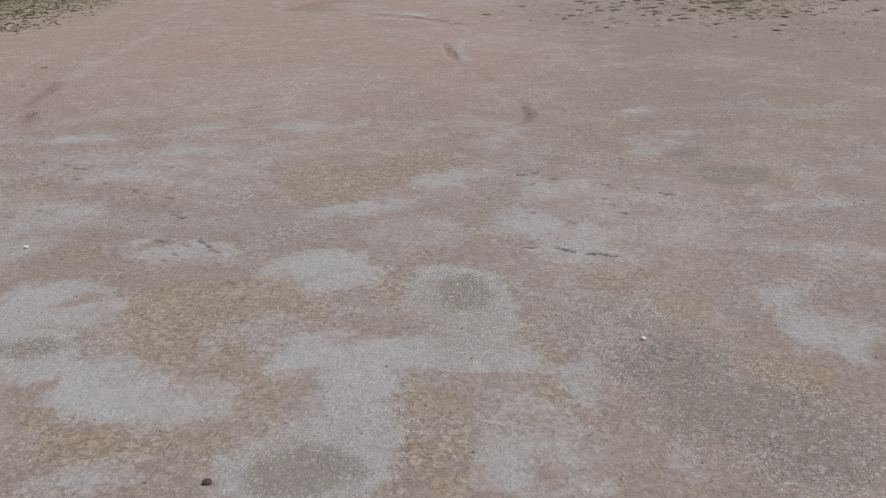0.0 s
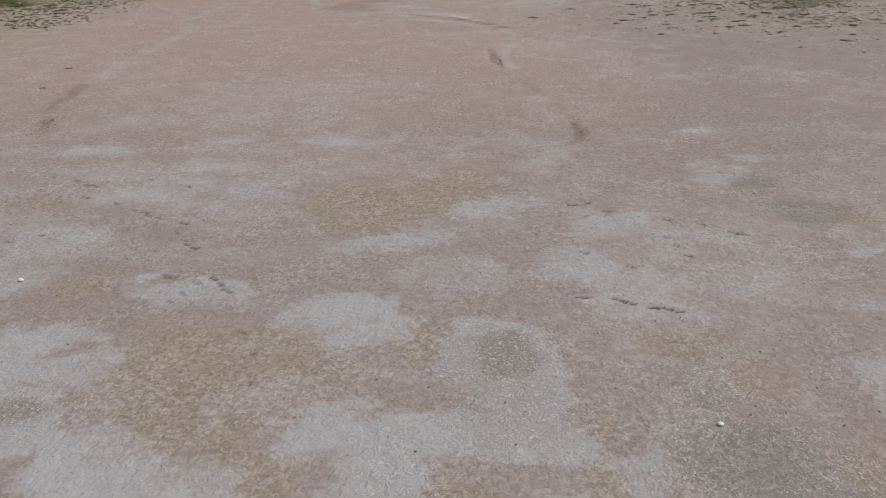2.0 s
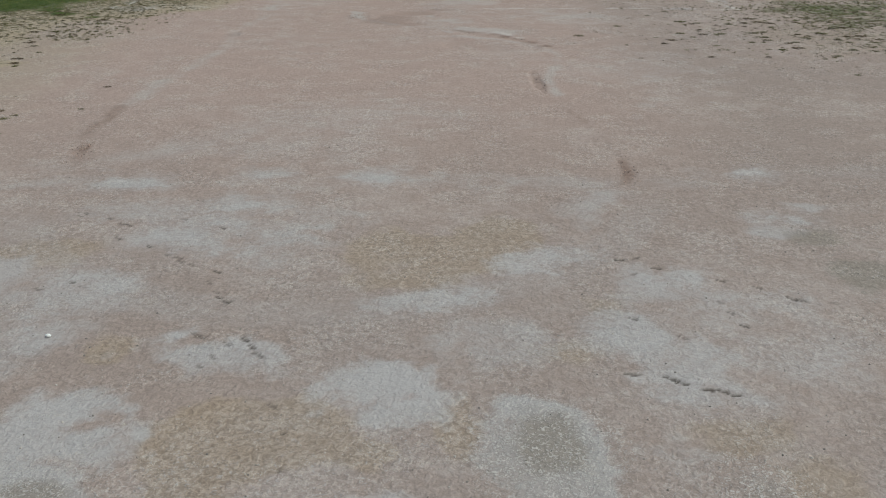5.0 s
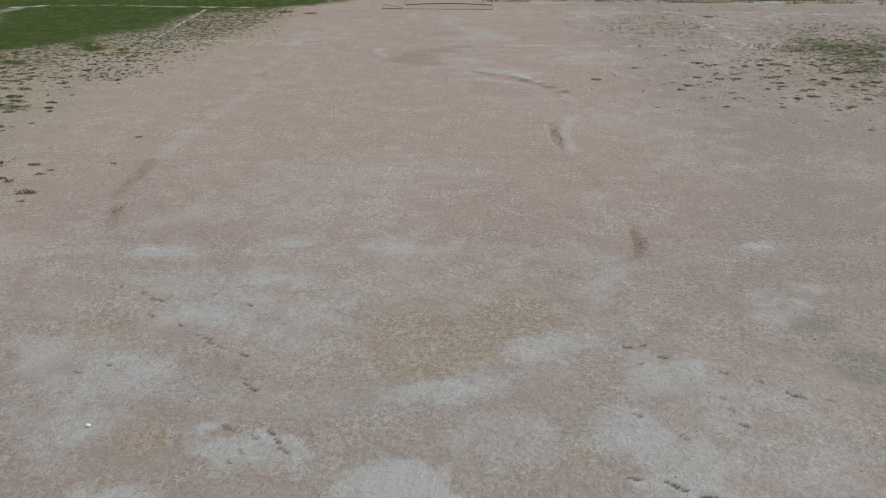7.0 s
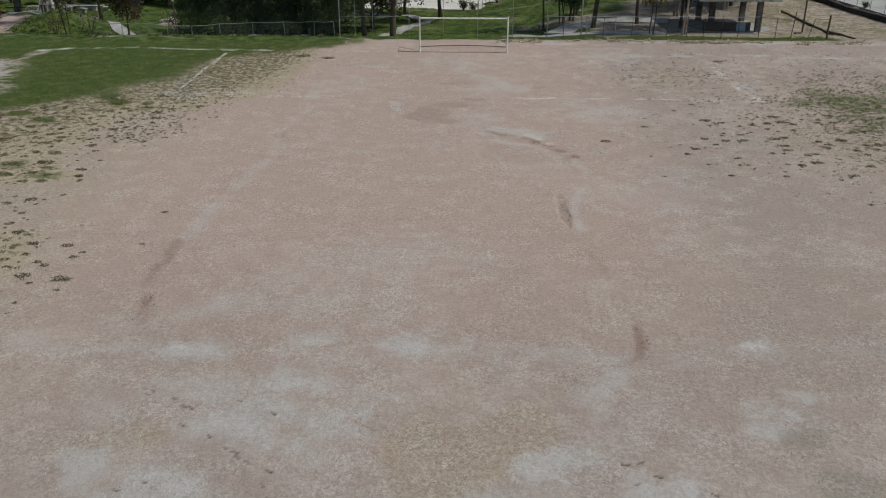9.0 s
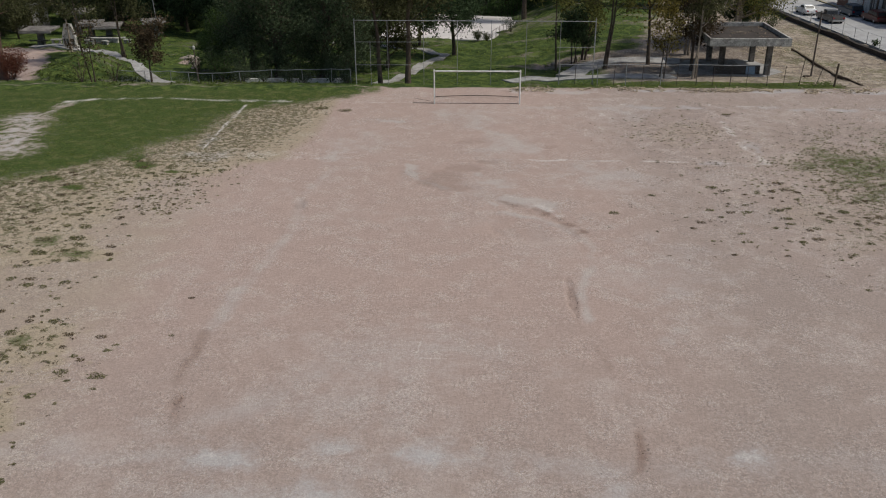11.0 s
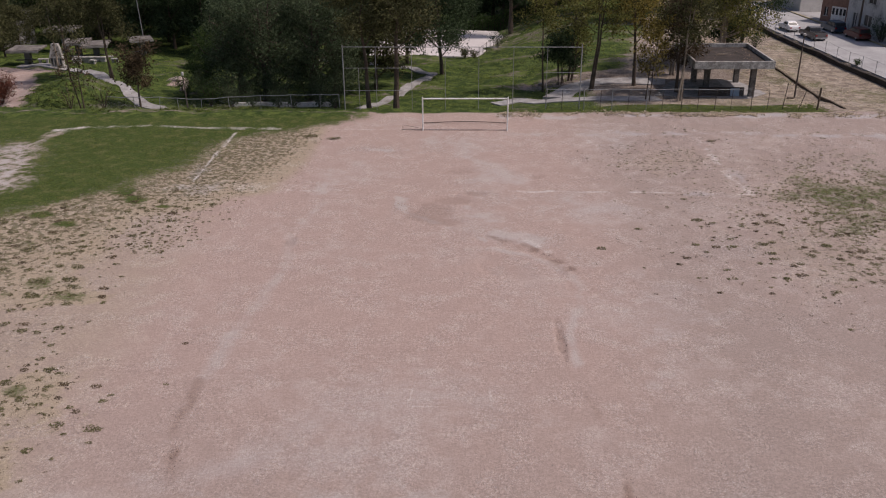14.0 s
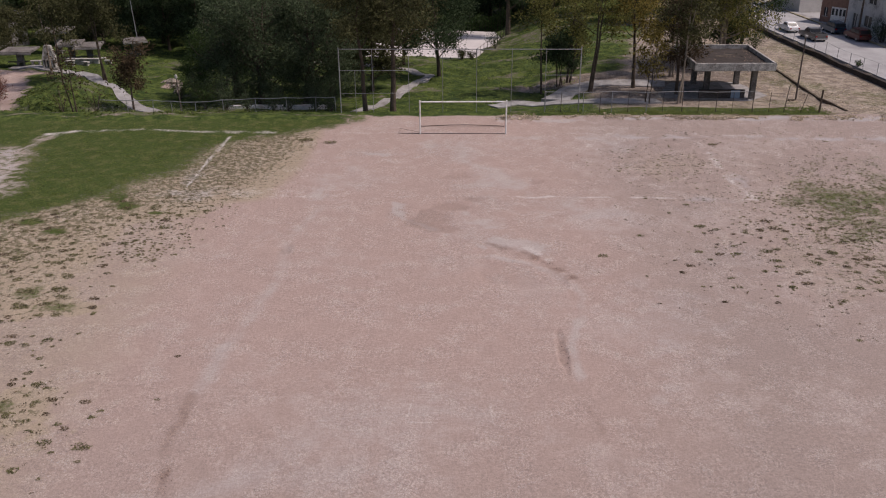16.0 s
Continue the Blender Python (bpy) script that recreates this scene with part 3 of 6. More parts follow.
def build_ground():
    xs = grid_lines([(-1500, 150), (-150, 6), (-68, 0.7), (-38, 0.28), (-11.5, 0.065), (12, 0.28), (40, 0.35), (54, 1.5), (90, 10), (150, 150), (1500, 1)])
    ys = grid_lines([(-1500, 150), (-150, 10), (-82, 1.5), (-71, 0.065), (-47, 0.16), (-10, 0.28), (16, 0.6), (80, 2), (120, 10), (150, 150), (1500, 1)])
    x, y = (a.ravel() for a in np.meshgrid(xs, ys))
    nx, ny = len(xs), len(ys)
    field = smooth((7.0 - y) / 1.0)
    z = ground_z(x, y)
    z = z + field * (field_bump(x, y) + 0.016 * fbm(x, y, 0.45, 2) * (np.abs(x) < 14) * (y < -45))
    z = z + np.exp(-((y - 5.3) / 1.1) ** 2) * smooth((-6 - x) / 8) * (0.08 + 0.25 * fbm(x, y, 2.5))
    salt = np.maximum.reduce([0.95 * patches(x, y, SALT_WEST, 0.42, 0.55), patches(x, y, SALT_MIDDLE, 0.38, 0.5), 0.85 * patches(x, y, SALT_EAST, 0.5, 0.6), 0.8 * patches(x, y, SALT_NORTH, 0.42, 0.55), 0.72 * patches(x, y, SALT_FAINT, 0.5, 0.6), 0.4 * patches(x, y, SALT_DIMMER, 0.6, 0.8)])
    salt = salt * np.clip(0.88 + 0.6 * fbm(x, y, 1.2), 0.5, 1.05)
    salt = np.maximum(salt, bare(x, y))
    salt = np.maximum(salt, 0.6 * blobs(x, y, [(-19.2, -14.4, 2.4, 1.0), (-20.2, -11.5, 0.7, 2.5)], 0.9, 1.2))
    damp = np.maximum(patches(x, y, DAMP_SPOTS, 0.4, 0.3), 0.9 * patches(x, y, DAMP_SPOTS[5:6], 0.3, 0.15))
    damp = np.maximum(damp * np.where(y > -58, 0.95, 1.0), 0.45 * patches(x, y, [(1.25, -63.3, 1.0, 1.8)], 0.3, 0.4))
    wide = [(a, b, c + 0.5, d + 0.6) for a, b, c, d in DAMP_SPOTS if b < -60]
    fleck = np.maximum(0.7 * patches(x, y, RIM_SPECKS, 0.8, 0.9), patches(x, y, wide + [(1.25, -63.5, 1.2, 2.2), (-0.7, -66.4, 0.6, 1.4), (-6.7, -63.6, 0.8, 0.8)], 0.4, 0.5))
    fleck = fleck * (1 - 0.65 * patches(x, y, [(a, b, c - 0.25, d - 0.25) for a, b, c, d in DAMP_SPOTS[1:5]], 0.6, 0.3))
    tan = np.maximum(patches(x, y, TAN_SPOTS, 0.35, 0.45), 0.85 * patches(x, y, TAN_NORTH, 0.5, 0.6))
    pink = smooth((y + 66) / 36) * smooth((7.5 - y) / 3) * smooth((21 - np.abs(x + 5)) / 11)
    weed = weeds(x, y)
    s = left_turf(x, y)
    behind = smooth((y - 5.6 - 0.7 * fbm(x, y, 2.5)) / 0.6)
    turf = smooth((s + 3.2) / 7.0) * (1 - bare(x, y)) * (1 - behind) * 0.95
    turf = np.maximum(turf, smooth((y - 2.8 - 0.6 * fbm(x, y, 2)) / 1.5) * smooth((-8 - x) / 4) * (1 - behind))
    turf = np.maximum(turf, smooth((y - 5.5) / 0.6) * smooth((x - 5) / 2) * smooth((34 - x) / 1) * smooth((10.8 - y - 0.8 * fbm(x, y, 2.0)) / 0.7))
    park = behind * smooth((20 + 0.28 * np.maximum(y - 23, 0) - x) / 5) * (1 - smooth((x - 12) / 3) * smooth((30 - y) / 3))
    park = park * (1 - blobs(x, y, [(-58.8, 38, 5, 5), (11, 25, 4.0, 2.6), (-33.6, 27.6, 0.9, 1.6)], 0.4, 0.6)) * (1 - sand_cut(x, y))
    dry = smooth((fbm(x * 0.6, y * 1.5, 3.5) - 0.06) / 0.2) * smooth((x + 60) / 30)
    turf = np.maximum(turf, park * (0.95 - 0.3 * dry))
    turf = np.maximum(turf, 0.42 * np.minimum(weed, 0.6) + 0.34 * blobs(x, y, [(26.8, -16.8, 4.0, 4.2), (30.5, -11.0, 3.0, 4.0)], 1.0, 1.3))
    turf = np.maximum(turf, 0.42 * smooth((x - 33) / 3) * smooth((y - 10) / 3) * (fbm(x, y, 4.0) + 0.5))
    straw = np.maximum(smooth(weed / 0.4), 0.55 * smooth((-12 - x) / 8) * (y < 4)) * (1 - behind) * np.where(x > 0, 0.4, 1.0)
    islands = blobs(x, y, [(-23.0, -16.8, 1.1, 1.0), (-21.0, -18.1, 0.8, 0.5), (-24.5, -15.3, 1.0, 0.7), (-26.3, -21.3, 0.9, 0.5), (-28.5, -19.5, 0.8, 0.6)], 0.6)
    islands = np.maximum(islands, 0.75 * blobs(x, y, [(-24.6, -30.0, 1.4, 0.8), (-22.2, -31.7, 1.1, 0.6), (-25.8, -31.4, 1.0, 0.6), (-20.6, -41.0, 0.9, 0.7), (-27.5, -24.5, 0.9, 0.5)], 0.8, 1.3))
    turf = np.maximum(turf, 0.8 * islands)
    lot = behind * (1 - park) * smooth((x + 8) / 4)
    pink = np.maximum(pink, 0.9 * behind * (1 - park) * smooth((-8 - x) / 4))
    wx, wy = x + 1.1 * fbm(x + 40, y, 2.2) + 0.4 * fbm(x, y + 90, 0.5, 2), y + 1.1 * fbm(x, y + 40, 2.2) + 0.4 * fbm(x + 90, y, 0.5, 2)
    ax, ay = x + 0.35 * fbm(x + 40, y, 1.2), y + 0.35 * fbm(x, y + 40, 1.2)
    chalk = np.where(x < -33, 0.72, 0.52) * stroke(ax, ay, [(-35.8, 0.1), (-33.8, 0.8), (-30.8, 1.25), (-27.9, 1.5), (-23.6, 0.8), (-20.3, 0.7), (-16.4, 0.7)], 0.42, 0.9)
    chalk = np.maximum(chalk, 0.7 * stroke(x, y, [(-19.9, -0.8), (-20.1, -7.8), (-20.2, -14.6)], 0.2))
    chalk = np.maximum(chalk, 0.42 * stroke(wx, wy, [(-21.0, -14.0), (-17.0, -14.4), (-13.0, -14.7)], 0.8, 0.9))
    chalk = np.maximum(chalk, 0.4 * stroke(x, y, [(-14.0, -14.9), (2.9, -15.1)], 0.2, 0.8))
    chalk = np.maximum(chalk, 0.58 * stroke(ax, ay, [(2.9, -15.1), (11.4, -15.25), (20.4, -15.7)], 0.2, 0.8))
    chalk = np.maximum(chalk, 0.5 * stroke(x, y, [(19.8, 0.0), (19.5, -9.0), (19.6, -12.3), (20.2, -15.8)], 0.36, 1.0))
    chalk = np.maximum(chalk, 0.42 * stroke(ax, ay, [(9.9, 0.5), (10.1, -3.6)], 0.28, 0.9))
    chalk = np.maximum(chalk, 0.44 * stroke(x, y, [(-20.4, 0.3), (2.9, 0.4), (20.7, -0.4), (36.2, -1.4)], 0.2, 0.8))
    chalk = chalk * np.clip(0.92 + 1.0 * fbm(x, y, 1.1), 0.55, 1.15)
    chalk = np.maximum(chalk, 0.52 * stroke(x, y, [(-2.58, -40.0), (-2.88, -42.05), (0.86, -42.1), (0.78, -40.5)], 0.08, 0.9))
    chalk = np.maximum(chalk, 0.45 * blobs(x, y, [(-9.9, -49.0, 0.6, 0.3), (9.6, -48.5, 0.48, 0.36), (-6.9, -49.1, 0.34, 0.18), (-5.3, -48.6, 0.49, 0.22), (-34.9, -0.3, 1.19, 0.37)], 0.6))
    chalk = np.maximum(chalk, 0.5 * stroke(x + 0.4 * fbm(x, y, 1.0), y + 0.4 * fbm(x + 20, y, 1.0), [(1.1, -20.7), (1.9, -21.9), (3.0, -23.1), (4.1, -24.4), (5.2, -26.1)], 0.45, 1.0) * np.clip(0.7 + 2.0 * fbm(x, y, 0.8), 0, 1.3))
    haze = 0.55 * stroke(wx, wy, [(-29.6, -48.8), (-11.4, -49.3), (1.3, -49.2), (13.7, -49.5), (28.7, -50.1)], 0.8, 1.3) * np.clip(0.85 + 1.6 * fbm(x, y, 2.4), 0.2, 1.3)
    for points, width, strength in PALE_STRIPS:
        haze = np.maximum(haze, strength * stroke(wx, wy, points, width, 1.0) * np.clip(0.75 + 1.7 * fbm(x, y, 1.8), 0, 1.3))
    haze = np.maximum(haze, 0.72 * stroke(ax, ay, PALE_LEFT, 0.45, 1.0) * (0.8 + fbm(x, y, 2.0)))
    haze = np.maximum(haze, 0.8 * stroke(ax, ay, PALE_RIGHT, 0.3, 1.0) * (0.9 + fbm(x, y, 2.0)))
    haze = np.maximum(haze, np.where(x < 2, 0.68, 0.5) * patches(x, y, [(a, b, c + 0.9, d + 0.55) for a, b, c, d in SALT_FAINT + SALT_NORTH[:6] + SALT_DIMMER], 0.9, 0.9))
    haze = np.maximum(haze, 0.5 * blobs(x, y, [(-3.5, -41.5, 5.0, 2.2), (-6.5, -45.5, 3.4, 1.6), (9.5, -33.0, 3.0, 4.0), (0.5, -20.5, 2.2, 2.0), (8.0, -19.0, 4.0, 2.5), (-8.0, -11.0, 2.5, 3.0), (12.5, -3.0, 1.5, 3.0)], 1.0, 1.1))
    haze = np.maximum(haze, 0.62 * stroke(wx, wy, [(-12.5, -47.6), (-9.9, -46.8), (-7.4, -43.6), (-5.6, -41.9), (-2.7, -41.0), (0.9, -41.0)], 0.75, 1.2) * np.clip(0.9 + 0.8 * fbm(x, y, 2.0), 0.3, 1.2))
    ring = np.abs(np.hypot(x + 3.1, y + 48.6) - 9.1)
    haze = np.maximum(haze, 0.5 * smooth(1.4 - ring / 0.9) * smooth((-48 - y) / 5))
    haze = np.maximum(haze, 0.36 * smooth((fbm(x, y, 9.0) + 0.08) / 0.35) * smooth((-43 - y) / 14))
    rut = 0.72 * stroke(x, y, RUT_RIGHT, 0.22, 1.0) * np.clip(0.65 + 1.4 * fbm(x, y, 1.4), 0, 1.4)
    rut = np.maximum(rut, 0.72 * stroke(ax, ay, RUT_LEFT, 0.30, 1.0) * np.clip(0.85 + 0.7 * fbm(x, y, 1.4), 0.3, 1.2))
    rut = np.maximum(rut, 0.72 * stroke(ax, ay, RUT_ARC, 0.42, 1.0) * np.clip(0.85 + 1.6 * fbm(x, y, 0.5), 0.15, 1.3))
    rut = np.maximum(rut, np.where(y < -26, 0.36, 0.56) * patches(x, y, BROWN_SPOTS, 0.5, 0.6))
    rut = np.maximum(rut, 0.75 * patches(x, y, RUT_SPOTS, 0.25, 0.25) * np.clip(0.9 + 1.0 * fbm(x, y, 0.5), 0.5, 1.2))
    # where soil is painted darker in place of shade from trees
    litter = blobs(x, y, [(19.0, 19.0, 7.5, 6.5), (25.0, 25.0, 6.0, 6.0), (12.0, 25.0, 4.0, 4.0), (28.0, 33.0, 6.0, 6.0), (-48, 47, 6, 6)], 0.6, 0.9) * behind
    # trampled prints
    mark = np.zeros_like(x)
    rng = random.Random(5)
    for cx, cy, heading, size in PRINTS:
        ca, sa = math.cos(heading), math.sin(heading)
        near = (np.abs(x - cx) < 0.6) & (np.abs(y - cy) < 0.6)
        u, v = (x[near] - cx) * ca + (y[near] - cy) * sa, -(x[near] - cx) * sa + (y[near] - cy) * ca
        k = smooth((1.5 - np.minimum(np.hypot((u - 0.06 * size) / 0.075, v / 0.042), np.hypot((u + 0.08 * size) / 0.045, v / 0.036)) / size) / 0.7) * rng.uniform(0.5, 1.0)
        mark[near] = np.maximum(mark[near], k)
    z = z - 0.035 * mark + 0.03 * stroke(ax, ay, PALE_RIGHT[4:], 0.2, 0.9) - 0.012 * stroke(x, y, RUT_ARC, 0.3, 1.0) - 0.05 * patches(x, y, RUT_SPOTS, 0.25, 0.25) - 0.06 * patches(x, y, BROWN_SPOTS, 0.5, 0.4)
    me = bpy.data.meshes.new("ground")
    co = np.stack([x, y, z], 1).astype(np.float32)
    i = (np.arange(ny - 1)[:, None] * nx + np.arange(nx - 1)[None]).ravel()
    quads = np.stack([i, i + 1, i + nx + 1, i + nx], 1).astype(np.int32)
    me.vertices.add(len(co))
    me.vertices.foreach_set("co", co.ravel())
    me.loops.add(quads.size)
    me.loops.foreach_set("vertex_index", quads.ravel())
    me.polygons.add(len(quads))
    me.polygons.foreach_set("loop_start", np.arange(0, quads.size, 4, dtype=np.int32))
    me.polygons.foreach_set("use_smooth", np.ones(len(quads), bool))
    me.update(calc_edges=True)
    # lush also covers the left bank, whose shading is in the darker grass
    for name, values in (("salt", salt), ("damp", damp), ("tan", tan), ("pink", pink), ("straw", straw), ("lot", lot), ("weed", weed), ("lush", np.maximum(park, smooth((y - 3.9 - 0.5 * fbm(x, y, 3.0)) / 0.8) * smooth((-7 - x) / 4))), ("fleck", fleck), ("turf", turf), ("chalk", chalk), ("haze", haze), ("rut", rut), ("mark", mark), ("litter", litter)):
        a = me.attributes.new(name, "FLOAT", "POINT")
        a.data.foreach_set("value", values.astype(np.float32))
    me.materials.append(M_GROUND)
    return tagged(new("ground", me), "bare pinkish earth football field with salt crust and turf", "ground", kind="structure")


def print_trail(points, step=0.42, spread=0.12, seed=1):
    """Footprints along a line of walking: place and heading."""
    rng, out = random.Random(seed), []
    for (ax, ay), (bx, by) in zip(points, points[1:]):
        far, a = math.hypot(bx - ax, by - ay), math.atan2(by - ay, bx - ax)
        for k in range(max(1, round(far / step))):
            f = (k + rng.uniform(0, 0.6)) * step / far
            side = spread * (1 if k % 2 else -1)
            out.append((ax + f * (bx - ax) - side * math.sin(a), ay + f * (by - ay) + side * math.cos(a), a + rng.uniform(-0.3, 0.3), rng.uniform(0.3, 0.6)))
    return out


PRINTS = [(3.22, -60.36, -0.3, 1), (3.95, -60.53, -0.6, 1.3), (4.1, -60.69, -0.3, 1), (4.53, -60.94, 0.0, 1), (4.78, -60.98, -0.5, 1), (4.99, -61.11, -0.3, 0.8), (4.59, -58.95, -0.9, 1), (3.75, -58.11, -0.8, 1), (4.09, -55.06, -0.3, 1),
          (4.53, -54.98, 0.4, 0.9), (4.9, -55.55, -0.5, 1), (4.25, -55.9, 0.4, 0.8), (6.23, -56.29, -0.7, 0.8), (6.94, -56.68, -0.8, 0.8), (7.53, -57.26, -0.9, 1.2), (7.7, -57.31, -0.8, 0.9), (8.35, -57.49, -0.4, 0.9), (5.86, -57.39, -1.5, 0.8),
          (5.94, -57.91, -1.1, 0.9), (6.02, -58.48, -0.8, 0.9)]
PRINTS += [(-5.99, -52.85, -0.7, 1), (-7.16, -52.22, -0.3, 0.9), (-7.64, -53.94, -0.9, 1), (-7.06, -54.49, -0.5, 0.9), (-6.73, -54.71, -0.6, 1), (-6.61, -54.93, -0.7, 1), (-6.29, -55.11, -0.7, 1), (-5.59, -55.51, -0.5, 1), (-5.66, -56.11, -0.8, 1),
           (-5.4, -56.6, -0.7, 1), (-5.29, -56.85, -0.7, 0.9), (-5.09, -57.08, -0.5, 1), (-9.19, -52.09, -0.6, 1), (-8.77, -52.49, -0.5, 1), (-8.54, -52.59, -0.6, 1), (-8.56, -53.44, -0.6, 0.9)]
PRINTS += [(-10.27, -51.53, -0.4, 0.9), (-9.96, -51.66, -1.0, 0.8), (-10.08, -51.86, -0.6, 0.8), (-4.35, -58.79, -0.8, 1.1), (-4.18, -59.11, -1.0, 1), (-4.0, -59.44, -0.7, 1.3), (-5.41, -58.59, -0.9, 1), (-5.28, -58.67, -0.6, 1), (-4.87, -59.49, -1.0, 0.9),
           (-4.7, -58.95, -0.9, 1), (-3.46, -61.24, -0.6, 1), (-8.86, -56.03, -0.4, 0.9), (-8.5, -56.26, -0.5, 0.9), (-9.49, -56.34, -0.4, 1), (-5.06, -59.85, -0.7, 0.7)]
PRINTS = PRINTS[:20] + [(x, y, a, 0.95 * size) for x, y, a, size in PRINTS[20:]]
PRINTS += print_trail([(5.6, -49.5), (5.85, -48.3), (5.95, -46.2)], 0.3, 0.17, 9)
PRINTS += print_trail([(-3.3, -61.5), (-3.1, -64.6)], 0.5, 0.12, 10)
ground = build_ground()


def leafy(spots, rng, size=0.3, slim=0.45):
    """Vertices and faces of many small folded leaves, one at each spot."""
    verts, faces = [], []
    for p in spots:
        a = Vector((rng.gauss(0, 1), rng.gauss(0, 1), rng.gauss(-0.3, 0.8))).normalized()
        b = a.orthogonal().normalized()
        b = Matrix.Rotation(rng.uniform(0, 6.28), 3, a) @ b
        s = size * rng.uniform(0.6, 1.4)
        n = len(verts)
        p = Vector(p)
        fold = a.cross(b) * s * 0.15
        verts += [p - a * s * 0.5, p + b * s * slim * 0.5 + fold, p + a * s * 0.5, p - b * s * slim * 0.5 + fold]
        faces += [(n, n + 1, n + 2), (n, n + 2, n + 3)]
    return verts, faces


def mesh_part(name, verts, faces, material, parent=None, label=""):
    me = bpy.data.meshes.new(name)
    me.from_pydata([tuple(v) for v in verts], [], faces)
    me.materials.append(material)
    ob = new(name, me)
    if parent:
        ob.parent = parent
    return tagged(ob, label)


def tree(place, label, height, trunk=0.2, crown_low=0.35, wide=2.2, leaves=2600, leaf=M_LEAF_OLIVE, bark=M_BARK, lean=(0, 0), seed=0, limbs=9, leaf_size=0.28, dense=0.55, group="park trees", stems=1, full=1.0, hang=0.0):
    """A tapered trunk with bent limbs and a loose crown of small leaves round the limbs' ends."""
    rng = random.Random(seed)
    root = thing("tree", place, label, "tree", group)
    wood, tips = bmesh.new(), []

    def limb(start, way, length, radius, depth):
        pts, p, w = [start], start.copy(), way.normalized()
        n = 5
        for k in range(n):
            w = (w + Vector((rng.gauss(0, 0.16), rng.gauss(0, 0.16), rng.gauss(0.05, 0.1)))).normalized()
            p = p + w * length / n
            pts.append(p.copy())
        tube(wood, pts, [radius * (1 - 0.72 * k / n) for k in range(n + 1)], 6 if depth else 8, cap=False)
        tips.extend((q, length) for q in pts[3:])
        if depth < 2:
            for k in range(3):
                q = pts[rng.choice((2, 3, 4, 5))]
                side = Vector((rng.gauss(0, 1), rng.gauss(0, 1), rng.uniform(-0.2, 0.9)))
                limb(q, w + side * 0.9, length * rng.uniform(0.4, 0.65), radius * 0.45, depth + 1)

    for stem in range(stems):
        off = Vector((rng.uniform(-0.4, 0.4), rng.uniform(-0.3, 0.3), -0.25)) if stem else Vector((0, 0, -0.25))
        top = Vector((lean[0] + (rng.uniform(-1, 1) if stem else 0), lean[1], height * 0.8))
        n, line = 7, []
        for k in range(n + 1):
            f = k / n
            line.append(off.lerp(top, f) + Vector((rng.gauss(0, 0.07), rng.gauss(0, 0.07), 0)) * height * 0.12 * f)
        tube(wood, line, [trunk * (1.25 - 0.25 * min(1, 4 * k / n)) * (1 - 0.75 * k / n) for k in range(n + 1)], 9)
        for k in range(limbs):
            f = crown_low + (1 - crown_low) * (k + rng.random() * 0.6) / limbs
            at = min(n - 1, int(f * n))
            q = line[at].lerp(line[at + 1], f * n - at) if at + 1 <= n else line[n]
            turn = k * 2.4 + rng.uniform(-0.5, 0.5)
            way = Vector((math.cos(turn), math.sin(turn), rng.uniform(0.15, 0.9)))
            limb(q, way, wide * rng.uniform(0.6, 1.05) * (1.1 - 0.45 * max(0, f - 0.5)), trunk * 0.38 * (1.2 - f), 1)
        tips.append((top, wide))
    part("trunk", wood, bark, root)
    spots = []
    if full < 1:
        tips = rng.sample(tips, max(8, int(len(tips) * full)))
    while len(spots) < leaves * 1.35:
        q, far = rng.choice(tips)
        middle = q + Vector((rng.gauss(0, 1), rng.gauss(0, 1), rng.gauss(-0.15, 0.8))) * wide * 0.16
        for _ in range(rng.randint(5, 12)):
            spots.append(middle + Vector((rng.gauss(0, 1), rng.gauss(0, 1), rng.gauss(-0.2, 0.9))) * dense * 0.55 - Vector((0, 0, hang * rng.random() ** 2)))
    spots = [p for p in spots if p.z > 0.3]
    mesh_part("crown", *leafy(spots, rng, leaf_size), leaf, root)
    return root


def at(x, y, up=0.0):
    return (x, y, gz(x, y) + up)


# ---- goal ----
def build_goal():
    g = thing("goal", (0, 0, 0), "white steel football goal without a net", "goal")
    for x in (-3.66, 3.66):
        part("post", bar([(x, 0, -0.1), (x, 0, 2.95)], 0.06, 12), M_WHITE, g)
        part("stay", bar([(x, 0.03, 2.8), (x, 1.1, 1.5), (x * 0.995, 2.2, 0.06)], 0.007, 5), M_STEEL_DARK, g, "thin slack back stay wire")
    part("crossbar", bar([(-3.72, 0, 2.82), (3.72, 0, 2.82)], 0.062, 12), M_WHITE, g)
    part("ground_bar", bar([(-3.66 + 7.32 * k / 8, 2.2, 0.05 + 0.12 * math.sin(math.pi * k / 8)) for k in range(9)], 0.035, 8), M_STEEL_DARK, g, "bent rusty bar along the ground")

    # dark bars trace the left post's cast shadow out to its tip
    part("front_bar", bar([(-5.5, 0.12, 0.05), (-3.66, 0.05, 0.04), (0.2, 0.02, 0.03), (3.7, 0.06, 0.04)], 0.018, 8), M_STEEL_DARK, g, "thin dark bar along the goal line and the left post's shadow")
    part("side_bar", bar([(-5.5, 0.1, 0.05), (-5.45, 0.75, 0.3), (-3.7, 0.3, 0.08)], 0.012, 6), M_STEEL_DARK, g, "thin bent dark bar drawn for the shadow lines beside the post")


build_goal()


